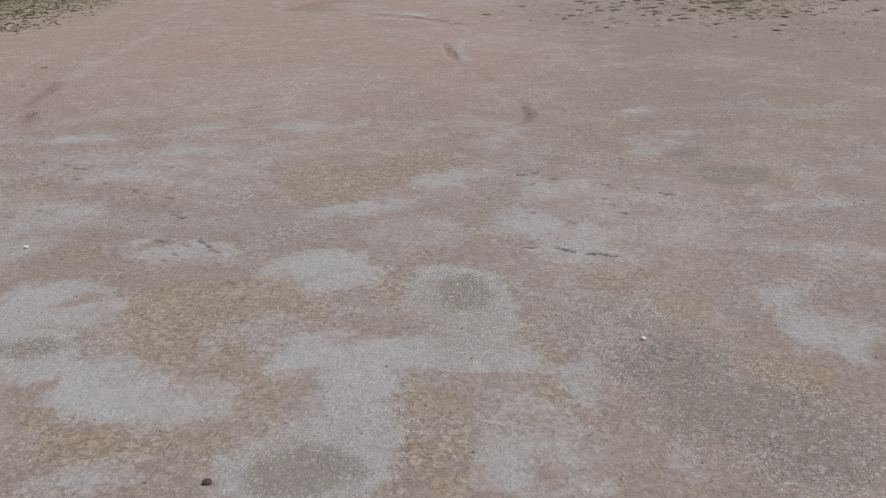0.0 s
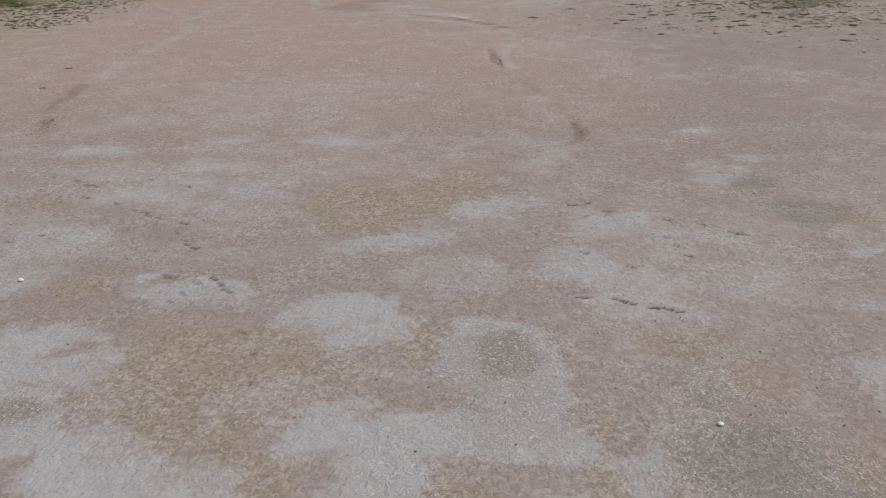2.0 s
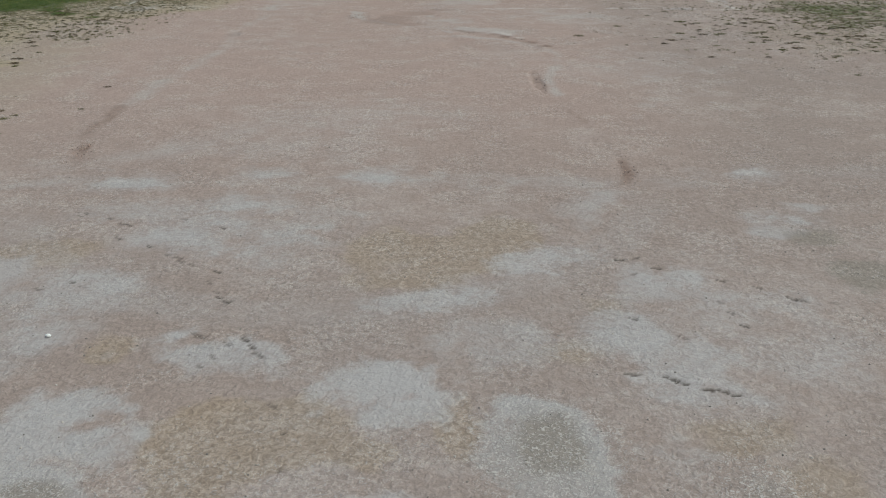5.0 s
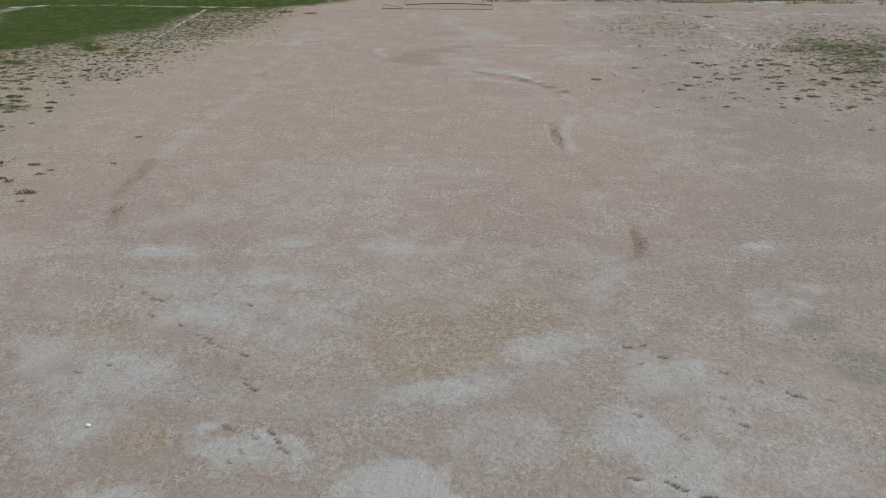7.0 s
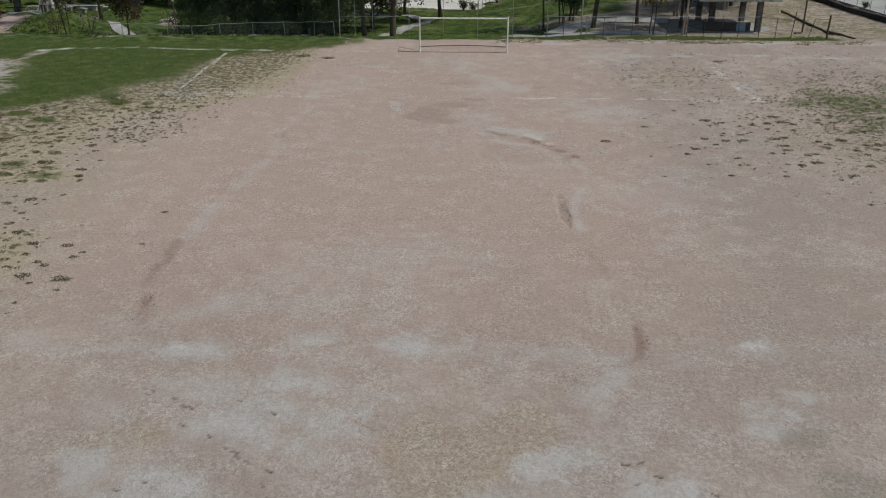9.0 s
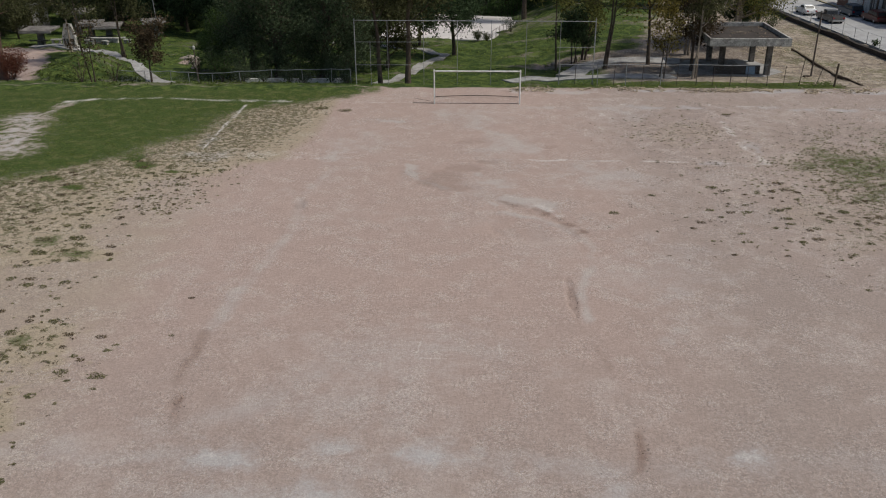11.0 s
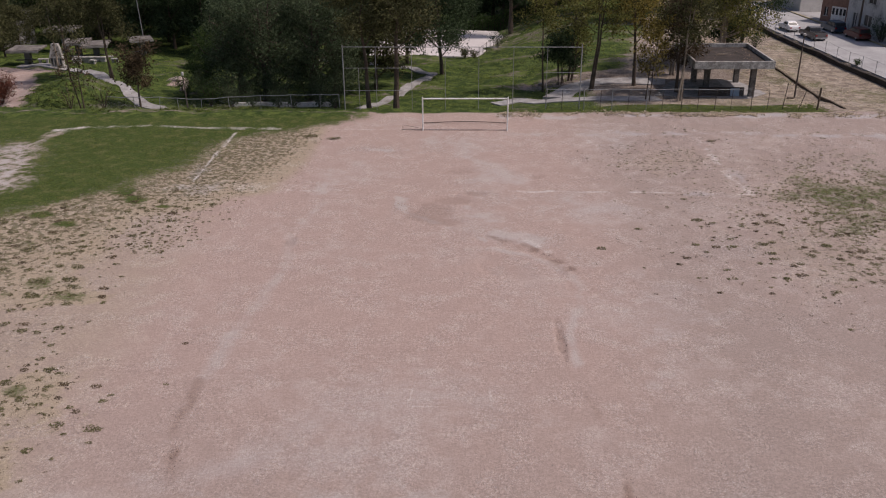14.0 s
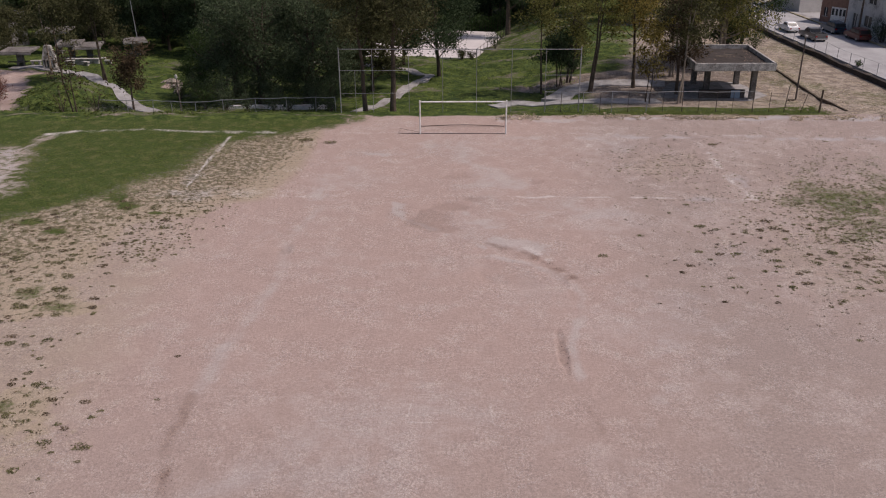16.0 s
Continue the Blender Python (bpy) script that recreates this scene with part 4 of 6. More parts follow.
# ---- fences ----
def lattice(bm, a, b, low, high, step=0.22, r=0.0022):
    """Crossed wires of a chain-link panel between two uprights."""
    a, b = Vector(a), Vector(b)
    far, rise = (b - a).length, high - low
    n = int((far + rise) / step)
    for sign in (1, -1):
        for k in range(n):
            u0 = k * step - rise
            lo, hi = max(0.0, u0), min(far, u0 + rise)
            if hi - lo < 0.05:
                continue
            ends = []
            for u in (lo, hi):
                h = (u - u0) if sign > 0 else rise - (u - u0)
                ends.append(a.lerp(b, u / far) + Vector((0, 0, low + h)))
            tube(bm, ends, r, 3, cap=False)
    return bm


def build_fences():
    back = thing("backstop_fence", at(-11.5, 6.7), "tall galvanised steel ball-stop frame behind the goal", "fence")
    inv = Vector(back.location)
    xs = [-11.2, -8.2, -4.9, -1.8, 1.3, 4.5, 7.6, 10.75]

    def local(p):
        return Vector(p) - inv

    for k, x in enumerate(xs):
        y = 6.7 + 0.06 * k
        thick = 0.05 if k in (0, 7) else 0.022
        part("post", bar([local((x, y, -0.4)), local((x, y, 6.05 if k in (0, 7) else 5.9))], thick, 8), M_STEEL, back)
    part("post", bar([local((-9.8, 6.7, -0.4)), local((-9.8, 6.7, 3.95))], 0.02, 8), M_STEEL, back)
    part("top_rail", bar([local((-11.2, 6.7, 5.9)), local((10.75, 7.1, 5.76))], 0.032, 8), M_STEEL, back)
    for a, b, h in ((-11.2, -4.4, 3.95), (-11.2, -5.8, 1.85), (7.3, 10.7, 3.5)):
        part("rail", bar([local((a, 6.72, h)), local((b, 6.76, h))], 0.018, 8), M_STEEL, back)
    right = thing("chain_link_fence", at(7.7, 7.0), "low chain-link fence on steel posts beside the shelter", "fence")
    o = Vector(right.location)
    posts = [7.6, 11.2, 13.8, 17.0, 20.3, 23.4, 26.8, 29.7]
    for k, x in enumerate(posts):
        lean = (0.1, -0.05, 0.0, 0.05, 0.0, 0.08, -0.04, 0.25)[k]
        part("post", bar([Vector((x, 7.0, -0.3)) - o, Vector((x + lean, 7.0, 1.95 + (0.5 if k == 7 else 0))) - o], 0.035, 8), M_STEEL_DARK if k > 3 else M_STEEL, right)
        part("post", bar([Vector((x + 1.5, 7.0, -0.3)) - o, Vector((x + 1.5 + (0.55 if k == 7 else 0.05), 7.0, 1.8)) - o], 0.025, 8), M_STEEL_DARK, right)
    part("top_rail", bar([Vector((x, 7.0, 1.86 + 0.04 * math.sin(x))) - o for x in (7.6, 11.2, 13.8, 17.0, 20.3, 23.4, 26.8)], 0.024, 6), M_STEEL, right)
    part("end_post", bar([Vector((32.8, 6.6, -0.3)) - o, Vector((32.9, 6.65, 2.1)) - o], 0.09, 8), M_WOOD, right, "thick dark timber end post")
    part("top_wire", bar([Vector((26.8, 7.0, 1.85)) - o, Vector((29.9, 7.0, 1.6)) - o, Vector((32.85, 6.65, 1.75)) - o], 0.012, 5), M_STEEL_DARK, right)
    wires = bmesh.new()
    for a, b in zip(posts[:-1], posts[1:]):
        lattice(wires, Vector((a, 7.02, 0)) - o, Vector((b, 7.02, 0)) - o, 0.02, 1.84)
    part("wire_netting", wires, M_STEEL, right)
    left = thing("chain_link_fence", at(-34.0, 8.3), "sagging chain-link fence below the turf bank", "fence")
    o = Vector(left.location)
    posts = [-34.6, -31.6, -29.2, -27.4, -25.2, -22.5, -19.5, -16.5, -13.8, -11.9]
    tops = []
    for k, x in enumerate(posts):
        base = gz(x, 8.3)
        lean = 0.35 if k == 0 else (0.05, -0.06)[k % 2]
        top = Vector((x + lean, 8.3, 0.8 + (0.1, 0.05, 0.05, -0.05, -0.15, 0.05, 0.2, 0.25, 0.3, 0.3)[k])) - o
        tops.append(top)
        part("post", bar([Vector((x, 8.3, base - 0.3)) - o, top], 0.03, 8), M_STEEL, left)
    line = []
    for a, b in zip(tops, tops[1:]):
        line += [a, a.lerp(b, 0.5) - Vector((0, 0, 0.06))]
    part("top_rail", bar(line + [tops[-1]], 0.03, 6), M_STEEL, left)
    wires = bmesh.new()
    for a, b in zip(posts[:-1], posts[1:]):
        lattice(wires, Vector((a, 8.32, 0)) - o, Vector((b, 8.32, 0)) - o, -0.5, 0.72)
    part("wire_netting", wires, M_STEEL, left)


build_fences()


# ---- shelter, pole and low walls ----
def build_shelter():
    zg = gz(27, 18)
    s = thing("shelter", (26.9, 18.2, zg), "open park shelter with a flat concrete roof on four columns", "shelter")
    # shade under roof and trees is put into this slab's darker concrete
    part("floor_slab", slab([(-7.2, -2.6), (0.6, -4.0), (0.9, 3.8), (-4.3, 3.6)], -0.4, 0.08), M_CONC_DARK, s, "concrete floor in a darker tone for roof and tree shade")
    # sunlit part of the floor keeps the paler concrete
    part("apron_slab", slab([(0.603, -4.0), (1.8, -4.2), (4.4, -1.9), (2.9, 3.9), (0.903, 3.8)], -0.4, 0.078), M_PATH, s, "pale concrete apron")
    for x, y in ((-1.9, -1.8), (2.4, -3.1), (2.6, 3.0), (-1.9, 3.2)):
        part("column", boxed((x - 0.27, y - 0.25, 0.0), (x + 0.27, y + 0.25, 3.22), 0.04), M_CONC_OLD, s)
    roof = part("roof", boxed((-3.78, -4.35, 3.2), (3.78, 4.55, 3.5), 0.02), M_CONC_OLD, s)
    for lo, hi in (((-3.98, -4.55, 3.18), (3.98, -4.35, 3.95)), ((-3.98, 4.55, 3.18), (3.98, 4.75, 3.95)), ((-3.98, -4.347, 3.18), (-3.78, 4.547, 3.95)), ((3.78, -4.347, 3.18), (3.98, 4.547, 3.95))):
        part("parapet", boxed(lo, hi, 0.025), M_CONC_STAIN, roof)
    part("roof_deck", boxed((-3.77, -4.34, 3.5), (3.77, 4.54, 3.54)), M_DECK, roof, "dark stained roof surface")
    part("bench_wall", boxed((-2.9, -3.1, 0.0), (1.7, -2.8, 0.95), 0.02), M_DECK, s, "low dark wall between the columns")
    part("painted_panel", boxed((0.3, -3.16, 0.1), (1.2, -3.105, 0.9), 0.005), M_BLUE, s, "faded blue painted panel")
    rng = random.Random(4)
    litter = thing("dry_branch", (27.1, 18.8, zg + 3.55), "dry branch lying on the shelter roof", "branch")
    bm = bmesh.new()
    for k in range(4):
        a = Vector((rng.uniform(-1, 0), rng.uniform(-0.6, 0.6), 0.02))
        tube(bm, [a, a + Vector((0.7, 0.2, 0.05)), a + Vector((1.4, rng.uniform(-0.3, 0.4), 0.02))], [0.03, 0.025, 0.01], 5)
    part("twigs", bm, M_BARK_PALE, litter)
    verts, faces = [], []
    for k in range(420):
        x, y, a, r = rng.uniform(-3.6, 3.6), rng.uniform(-4.2, 4.4), rng.uniform(0, 6.28), rng.uniform(0.03, 0.13)
        if rng.random() > 0.25 + 0.75 * smooth((abs(x) - 1.0) / 2.5):
            continue
        c, d, n, h = math.cos(a) * r, math.sin(a) * r, len(verts), rng.uniform(0.005, 0.05)
        verts += [(x - c, y - d, 0.004), (x - d * 0.6, y + c * 0.6, h), (x + c, y + d, 0.008), (x + d * 0.6, y - c * 0.6, h)]
        faces.append((n, n + 1, n + 2, n + 3))
    ob = mesh_part("roof_litter", verts, faces, M_DRY_LEAF)
    ob.location = (26.9, 18.2, zg + 3.545)
    tagged(ob, "dry leaves and debris on the shelter roof", "leaf litter", kind="stuff")


build_shelter()


def build_pole():
    p = thing("utility_pole", at(33.4, 14.1), "slim dark lamp pole in the dry lot", "pole")
    part("shaft", bar([(0, 0, -0.3), (0.02, 0, 3), (0.05, 0, 6.3)], [0.085, 0.075, 0.055], 10), M_STEEL_DARK, p)
    part("lamp_head", boxed((-0.08, -0.2, 6.28), (0.18, 0.1, 6.5), 0.05), M_CONC, p, "small pale lamp head")
    part("foot_stones", boxed((-0.7, -0.3, -0.2), (0.1, 0.25, 0.12), 0.1), M_WOOD, p)
    w = thing("low_wall", (35.7, 7.4, gz(35.7, 7.4)), "thin dark kerb wall across the dry lot", "wall")
    bm = bmesh.new()
    rows = []
    for k in range(31):
        y = 20.4 * k / 30
        x = 0.015 * y
        h = -0.9 * min(1, (1.0 + y) / 8) - 0.012 * max(0, y - 7) - gz(35.7, 7.4)
        top = 0.10 + 0.2 * min(1, y / 4) + 0.02 * math.sin(1.7 * k)
        rows.append([bm.verts.new(v) for v in ((x - 0.11, y, h - 0.4), (x - 0.09, y, h + top), (x + 0.09, y, h + top), (x + 0.11, y, h - 0.4))])
    for a, b in zip(rows, rows[1:]):
        for j in range(3):
            bm.faces.new((a[j], b[j], b[j + 1], a[j + 1]))
    bm.faces.new(rows[0])
    bm.faces.new(rows[-1][::-1])
    bmesh.ops.recalc_face_normals(bm, faces=bm.faces)
    part("masonry", bm, M_WOOD, w)
    l = thing("park_lamp", at(-26.7, 8.9), "small park lamp on a dark post by the path", "lamp")
    part("shaft", bar([(0, 0, -0.2), (-0.15, 0, 3.4)], [0.07, 0.05], 8), M_STEEL_DARK, l)
    part("lantern", bar([(-0.15, 0, 3.4), (-0.15, 0, 3.47), (-0.15, 0, 3.7), (-0.15, 0, 3.8)], [0.05, 0.13, 0.13, 0.06], 10), M_CONC, l, "pale lantern")
    m = thing("lighting_mast", at(-46.5, 56), "tall pale steel mast in the picnic area", "mast")
    part("shaft", bar([(0, 0, -0.2), (-0.4, 0, 8.6)], [0.09, 0.05], 8), M_STEEL, m)


build_pole()


# ---- street with wall, cars and houses ----
def strip(points, width, thick=0.05, up=0.03, step=1.0):
    """A paved strip that follows the ground along a line."""
    bm = bmesh.new()
    line = []
    for (ax, ay), (bx, by) in zip(points, points[1:]):
        n = max(1, round(math.hypot(bx - ax, by - ay) / step))
        line += [(ax + (bx - ax) * k / n, ay + (by - ay) * k / n) for k in range(n)]
    line.append(points[-1])
    rows = []
    for k, (x, y) in enumerate(line):
        ax, ay = line[max(0, k - 1)]
        bx, by = line[min(len(line) - 1, k + 1)]
        far = math.hypot(bx - ax, by - ay)
        wide = width * (1 + 0.3 * noise.noise(Vector((x * 0.45, y * 0.45, 0)))) / 2
        sx, sy = -(by - ay) / far * wide, (bx - ax) / far * wide
        h = max(gz(x + f * sx, y + f * sy) for f in (-1, -0.5, 0, 0.5, 1)) + up
        h0 = [max(gz(x + f * sx, y + f * sy), gz(x, y)) + up + 0.05 for f in (1, -1)]
        rows.append([bm.verts.new((x + sx, y + sy, h0[0])), bm.verts.new((x - sx, y - sy, h0[1])), bm.verts.new((x - sx, y - sy, h0[1] - thick - 0.35)), bm.verts.new((x + sx, y + sy, h0[0] - thick - 0.35))])
    for a, b in zip(rows, rows[1:]):
        for j in range(4):
            bm.faces.new((a[j], a[(j + 1) % 4], b[(j + 1) % 4], b[j]))
    bm.faces.new(rows[0])
    bm.faces.new(rows[-1][::-1])
    bmesh.ops.recalc_face_normals(bm, faces=bm.faces)
    return bm


def build_street():
    bm = bmesh.new()
    ys = [9 + 2.5 * k for k in range(40)]
    rows = []
    for y in ys:
        x0, x1 = wall_x(y) + 0.35, wall_x(y) + 9.2
        rows.append([bm.verts.new((x, y, gz(x1, y) + h)) for x, h in ((x0, 0.06), (x0 + 3.8, 0.12), (x1, 0.06), (x1, -0.4), (x0, -0.4))])
    for a, b in zip(rows, rows[1:]):
        for j in range(5):
            bm.faces.new((a[j], b[j], b[(j + 1) % 5], a[(j + 1) % 5]))
    bmesh.ops.recalc_face_normals(bm, faces=bm.faces)
    tagged(part("road", bm, M_ROAD), "pale worn concrete street", "road", kind="structure")
    w = thing("boundary_wall", (0, 0, 0), "long low dark stone wall along the street", "wall", kind="structure")
    bm = bmesh.new()
    rows = []
    for k in range(50):
        y = 9 + 1.3 * k
        x, h = wall_x(y), gz(wall_x(y) - 1, y)
        top = h + 0.58 + 0.015 * math.sin(1.9 * k)
        rows.append([bm.verts.new(v) for v in ((x - 0.24, y, h - 0.5), (x - 0.2, y, top), (x + 0.2, y, top + 0.02), (x + 0.24, y, h - 0.5))])
    for a, b in zip(rows, rows[1:]):
        for j in range(3):
            bm.faces.new((a[j], b[j], b[j + 1], a[j + 1]))
    bm.faces.new(rows[0])
    bm.faces.new(rows[-1][::-1])
    bmesh.ops.recalc_face_normals(bm, faces=bm.faces)
    part("masonry", bm, M_DECK, w)
    f = thing("street_fence", (0, 0, 0), "thin wire fence on the street wall", "fence")
    tops = []
    for k in range(20):
        y = 10 + 3.0 * k
        x, h = wall_x(y) + 0.05, gz(wall_x(y) - 1, y) + 0.58
        tops.append(Vector((x, y, h + 1.55)))
        part("post", bar([(x, y, h - 0.2), (x, y, h + 1.6)], 0.03, 6), M_STEEL, f)
    part("top_wire", bar(tops, 0.012, 5), M_STEEL, f)
    part("middle_wire", bar([p - Vector((0, 0, 0.9)) for p in tops], 0.009, 5), M_STEEL, f)
    k = thing("kerb", (0, 0, 0), "faded yellowish kerb beside the houses", "kerb", kind="structure")
    bm = bmesh.new()
    for n in range(46):
        y = 14 + 1.5 * n
        x, h = wall_x(y) + 9.2, gz(55, y)
        box(bm, (x, y, h - 0.2), (x + 0.25, y + 1.49, h + 0.2), 0.02)
    part("kerb_stones", bm, M_KERB, k)
    bm = bmesh.new()
    for n in range(46):
        y = 14 + 1.5 * n
        x, h = wall_x(y) + 9.45, gz(55, y)
        box(bm, (x, y, h - 0.2), (x + 1.1, y + 1.5, h + 0.196), 0.0)
    tagged(part("pavement", bm, M_PATH), "narrow concrete pavement before the houses", "pavement", kind="structure")


build_street()


def car(place, turn, label, paint, kind):
    """A parked car: sedan, suv or pickup, from a side profile with glass, wheels and lights."""
    c = thing("car", place, label, "car", "cars parked in the street", turn=turn)
    c.scale = (0.9, 0.9, 0.88)
    long, wide = {"sedan": (4.4, 1.7), "suv": (4.6, 1.85), "pickup": (5.4, 1.9)}[kind]
    h = long / 2
    belt = {"sedan": 0.92, "suv": 1.05, "pickup": 1.05}[kind]
    lower = [(-h, 0.45), (-h + 0.05, belt - 0.12), (-h + 0.5, belt), (h - 1.25, belt), (h - 0.15, belt - 0.14), (h, 0.7), (h, 0.4), (h - 0.2, 0.28), (-h + 0.2, 0.28)]

    def extrude(profile, half, inset=0.0):
        bm = bmesh.new()
        sides = [[bm.verts.new((x, s * (half - inset * (z > belt + 0.1)), z)) for x, z in profile] for s in (-1, 1)]
        bm.faces.new(sides[0])
        bm.faces.new(sides[1][::-1])
        n = len(profile)
        for k in range(n):
            bm.faces.new((sides[0][k], sides[1][k], sides[1][(k + 1) % n], sides[0][(k + 1) % n]))
        bmesh.ops.recalc_face_normals(bm, faces=bm.faces)
        bmesh.ops.bevel(bm, geom=bm.edges[:], offset=0.05, segments=2, affect="EDGES", clamp_overlap=True)
        return bm

    body = part("body", extrude(lower, wide / 2), paint, c)
    roof = {"sedan": (-h + 0.75, -h + 1.25, h - 2.15, h - 1.4, 1.42), "suv": (-h + 0.1, -h + 0.35, h - 2.0, h - 1.3, 1.72), "pickup": (-0.7, -0.5, 0.55, 1.3, 1.66)}[kind]
    a, b, d, e, top = roof
    part("cabin", extrude([(a, belt - 0.02), (b, top - 0.04), (b + 0.3, top), (d, top), (e, belt - 0.02)], wide / 2 - 0.08, 0.1), paint, c)
    for s in (-1, 1):
        y = s * (wide / 2 - 0.125)
        for x0, x1 in ((b + 0.1, (b + d) / 2 - 0.05), ((b + d) / 2 + 0.05, d + 0.1)):
            part("side_window", boxed((x0, y - 0.05, belt + 0.08), (x1, y + 0.05, top - 0.14), 0.02), M_GLASS, c)
    for (x0, z0), (x1, z1), name in (((a, belt), (b, top - 0.04), "rear_window"), ((e, belt), (d, top), "windscreen")):
        bm = bmesh.new()
        w = Vector((x1 - x0, 0, z1 - z0))
        n = Vector((-w.z, 0, w.x)).normalized() * (0.02 if x0 > x1 else 0.02)
        if (n.x > 0) != (name == "windscreen"):
            n = -n
        pts = []
        for f in (0.14, 0.86):
            for s in (-1, 1):
                pts.append(Vector((x0, s * (wide / 2 - 0.22), z0)) + w * f)
        vs = [bm.verts.new(p + n * q) for q in (1.0, -1.0) for p in (pts[0], pts[1], pts[3], pts[2])]
        for q in ((0, 1, 2, 3), (7, 6, 5, 4), (0, 4, 5, 1), (1, 5, 6, 2), (2, 6, 7, 3), (3, 7, 4, 0)):
            bm.faces.new([vs[i] for i in q])
        bmesh.ops.recalc_face_normals(bm, faces=bm.faces)
        part(name, bm, M_GLASS, c)
    if kind == "pickup":
        part("load_bed", boxed((-h + 0.12, -wide / 2 + 0.12, belt - 0.02), (-0.85, wide / 2 - 0.12, belt + 0.02), 0.01), M_TYRE, c, "dark open load bed")
        for s in (-1, 1):
            part("bed_rail", boxed((-h + 0.05, s * (wide / 2 - 0.06) - 0.06, belt - 0.05), (-0.8, s * (wide / 2 - 0.06) + 0.06, belt + 0.14), 0.02), paint, c)
        part("tailgate", boxed((-h, -wide / 2 + 0.05, belt - 0.4), (-h + 0.1, wide / 2 - 0.05, belt + 0.14), 0.02), paint, c)
    for x in (-h + 0.85, h - 0.85):
        for s in (-1, 1):
            y = s * (wide / 2 - 0.12)
            t = part("tyre", bar([(x, y - 0.11, 0.33), (x, y - 0.09, 0.33), (x, y + 0.09, 0.33), (x, y + 0.11, 0.33)], [0.28, 0.33, 0.33, 0.28], 18), M_TYRE, c)
            part("rim", bar([(x, y + s * 0.10, 0.33), (x, y + s * 0.125, 0.33)], [0.2, 0.17], 14), M_RIM, t)
    for s in (-1, 1):
        part("rear_light", boxed((-h - 0.02, s * (wide / 2 - 0.2) - 0.13, belt - 0.32), (-h + 0.08, s * (wide / 2 - 0.2) + 0.13, belt - 0.12), 0.02), M_LAMP_RED, c)
        part("headlight", boxed((h - 0.1, s * (wide / 2 - 0.28) - 0.18, 0.62), (h + 0.015, s * (wide / 2 - 0.28) + 0.18, 0.78), 0.02), M_LAMP_CLEAR, c)
    part("rear_bumper", boxed((-h - 0.06, -wide / 2 + 0.06, 0.38), (-h + 0.1, wide / 2 - 0.06, 0.56), 0.03), M_RIM if kind == "pickup" else paint, c)
    part("front_bumper", boxed((h - 0.1, -wide / 2 + 0.06, 0.36), (h + 0.05, wide / 2 - 0.06, 0.54), 0.03), paint, c)
    return c


def paint(name, colour):
    return mat(name, colour, 0.3, 0.1, 0.04, 2, 20, 0.0, spec=0.5)


def street_z(x, y):
    return gz(56, y) + 0.1


car((45.0, 50.2, street_z(44, 50)), 95, "white saloon car parked beside the street wall", paint("white_car_paint", (0.75, 0.75, 0.75)), "sedan")
car((46.0, 44.0, street_z(45, 44)), 95, "dark grey pickup truck with an open load bed", paint("grey_car_paint", (0.12, 0.115, 0.11)), "pickup")
car((50.6, 49.0, street_z(51, 49)), 95, "dark blue hatchback parked by the brick house", paint("blue_car_paint", (0.03, 0.055, 0.085)), "suv")
car((51.6, 43.6, street_z(51, 43)), 95, "dark red off-road car parked in the street", paint("red_car_paint", (0.10, 0.025, 0.022)), "suv")


def house(place, size, turn, label, wall, openings, door=None):
    """A flat-roofed house; openings: along the street front, (from, to, low, high)."""
    h = thing("house", place, label, "house", "houses along the street", turn=turn)
    deep, long, tall = size
    # the front is built from piers and spandrels round the openings
    cuts = sorted({0.0, long, *[o[0] for o in openings], *[o[1] for o in openings]})
    bm = bmesh.new()
    for a, b in zip(cuts, cuts[1:]):
        holes = sorted((o[2], o[3]) for o in openings if o[0] <= a + 1e-6 and o[1] >= b - 1e-6)
        low = -0.5
        for z0, z1 in holes + [(tall, tall)]:
            if z0 - low > 0.01:
                box(bm, (0, a, low), (0.25, b, z0))
            low = z1
    part("front_wall", bm, wall, h)
    part("side_wall", boxed((0.25, 0, -0.5), (deep, 0.25, tall)), wall, h)
    part("side_wall", boxed((0.25, long - 0.25, -0.5), (deep, long, tall)), wall, h)
    part("rear_wall", boxed((deep - 0.25, 0.25, -0.5), (deep, long - 0.25, tall)), wall, h)
    r = part("roof", boxed((0.0, 0.0, tall), (deep, long, tall + 0.2), 0.02), M_CONC, h)
    for lo, hi in (((-0.05, -0.05, tall + 0.2), (0.15, long + 0.05, tall + 0.6)), ((0.15, -0.05, tall + 0.2), (deep, 0.12, tall + 0.6)), ((0.15, long - 0.12, tall + 0.2), (deep, long + 0.05, tall + 0.6))):
        part("parapet", boxed(lo, hi, 0.02), wall, r)
    for o in openings:
        if len(o) > 4:
            g = part("garage_door", boxed((0.08, o[0], o[2]), (0.14, o[1], o[3]), 0.01), M_WHITE, h, "white metal garage door")
            n = 4
            for k in range(n):
                y0 = o[0] + (o[1] - o[0]) * (k + 0.18) / n
                part("pane", boxed((0.06, y0, o[2] + (o[3] - o[2]) * 0.52), (0.079, y0 + (o[1] - o[0]) * 0.6 / n, o[3] - 0.25), 0.0), M_GLASS, g)
        else:
            win = part("window", boxed((0.1, o[0], o[2]), (0.13, o[1], o[3])), M_GLASS, h)
            part("window_frame", boxed((0.07, (o[0] + o[1]) / 2 - 0.04, o[2]), (0.099, (o[0] + o[1]) / 2 + 0.04, o[3])), M_WHITE, win)
            part("window_sill", boxed((-0.08, o[0] - 0.1, o[2] - 0.1), (0.08, o[1] + 0.1, o[2] - 0.003), 0.01), M_CONC, win)
    return h


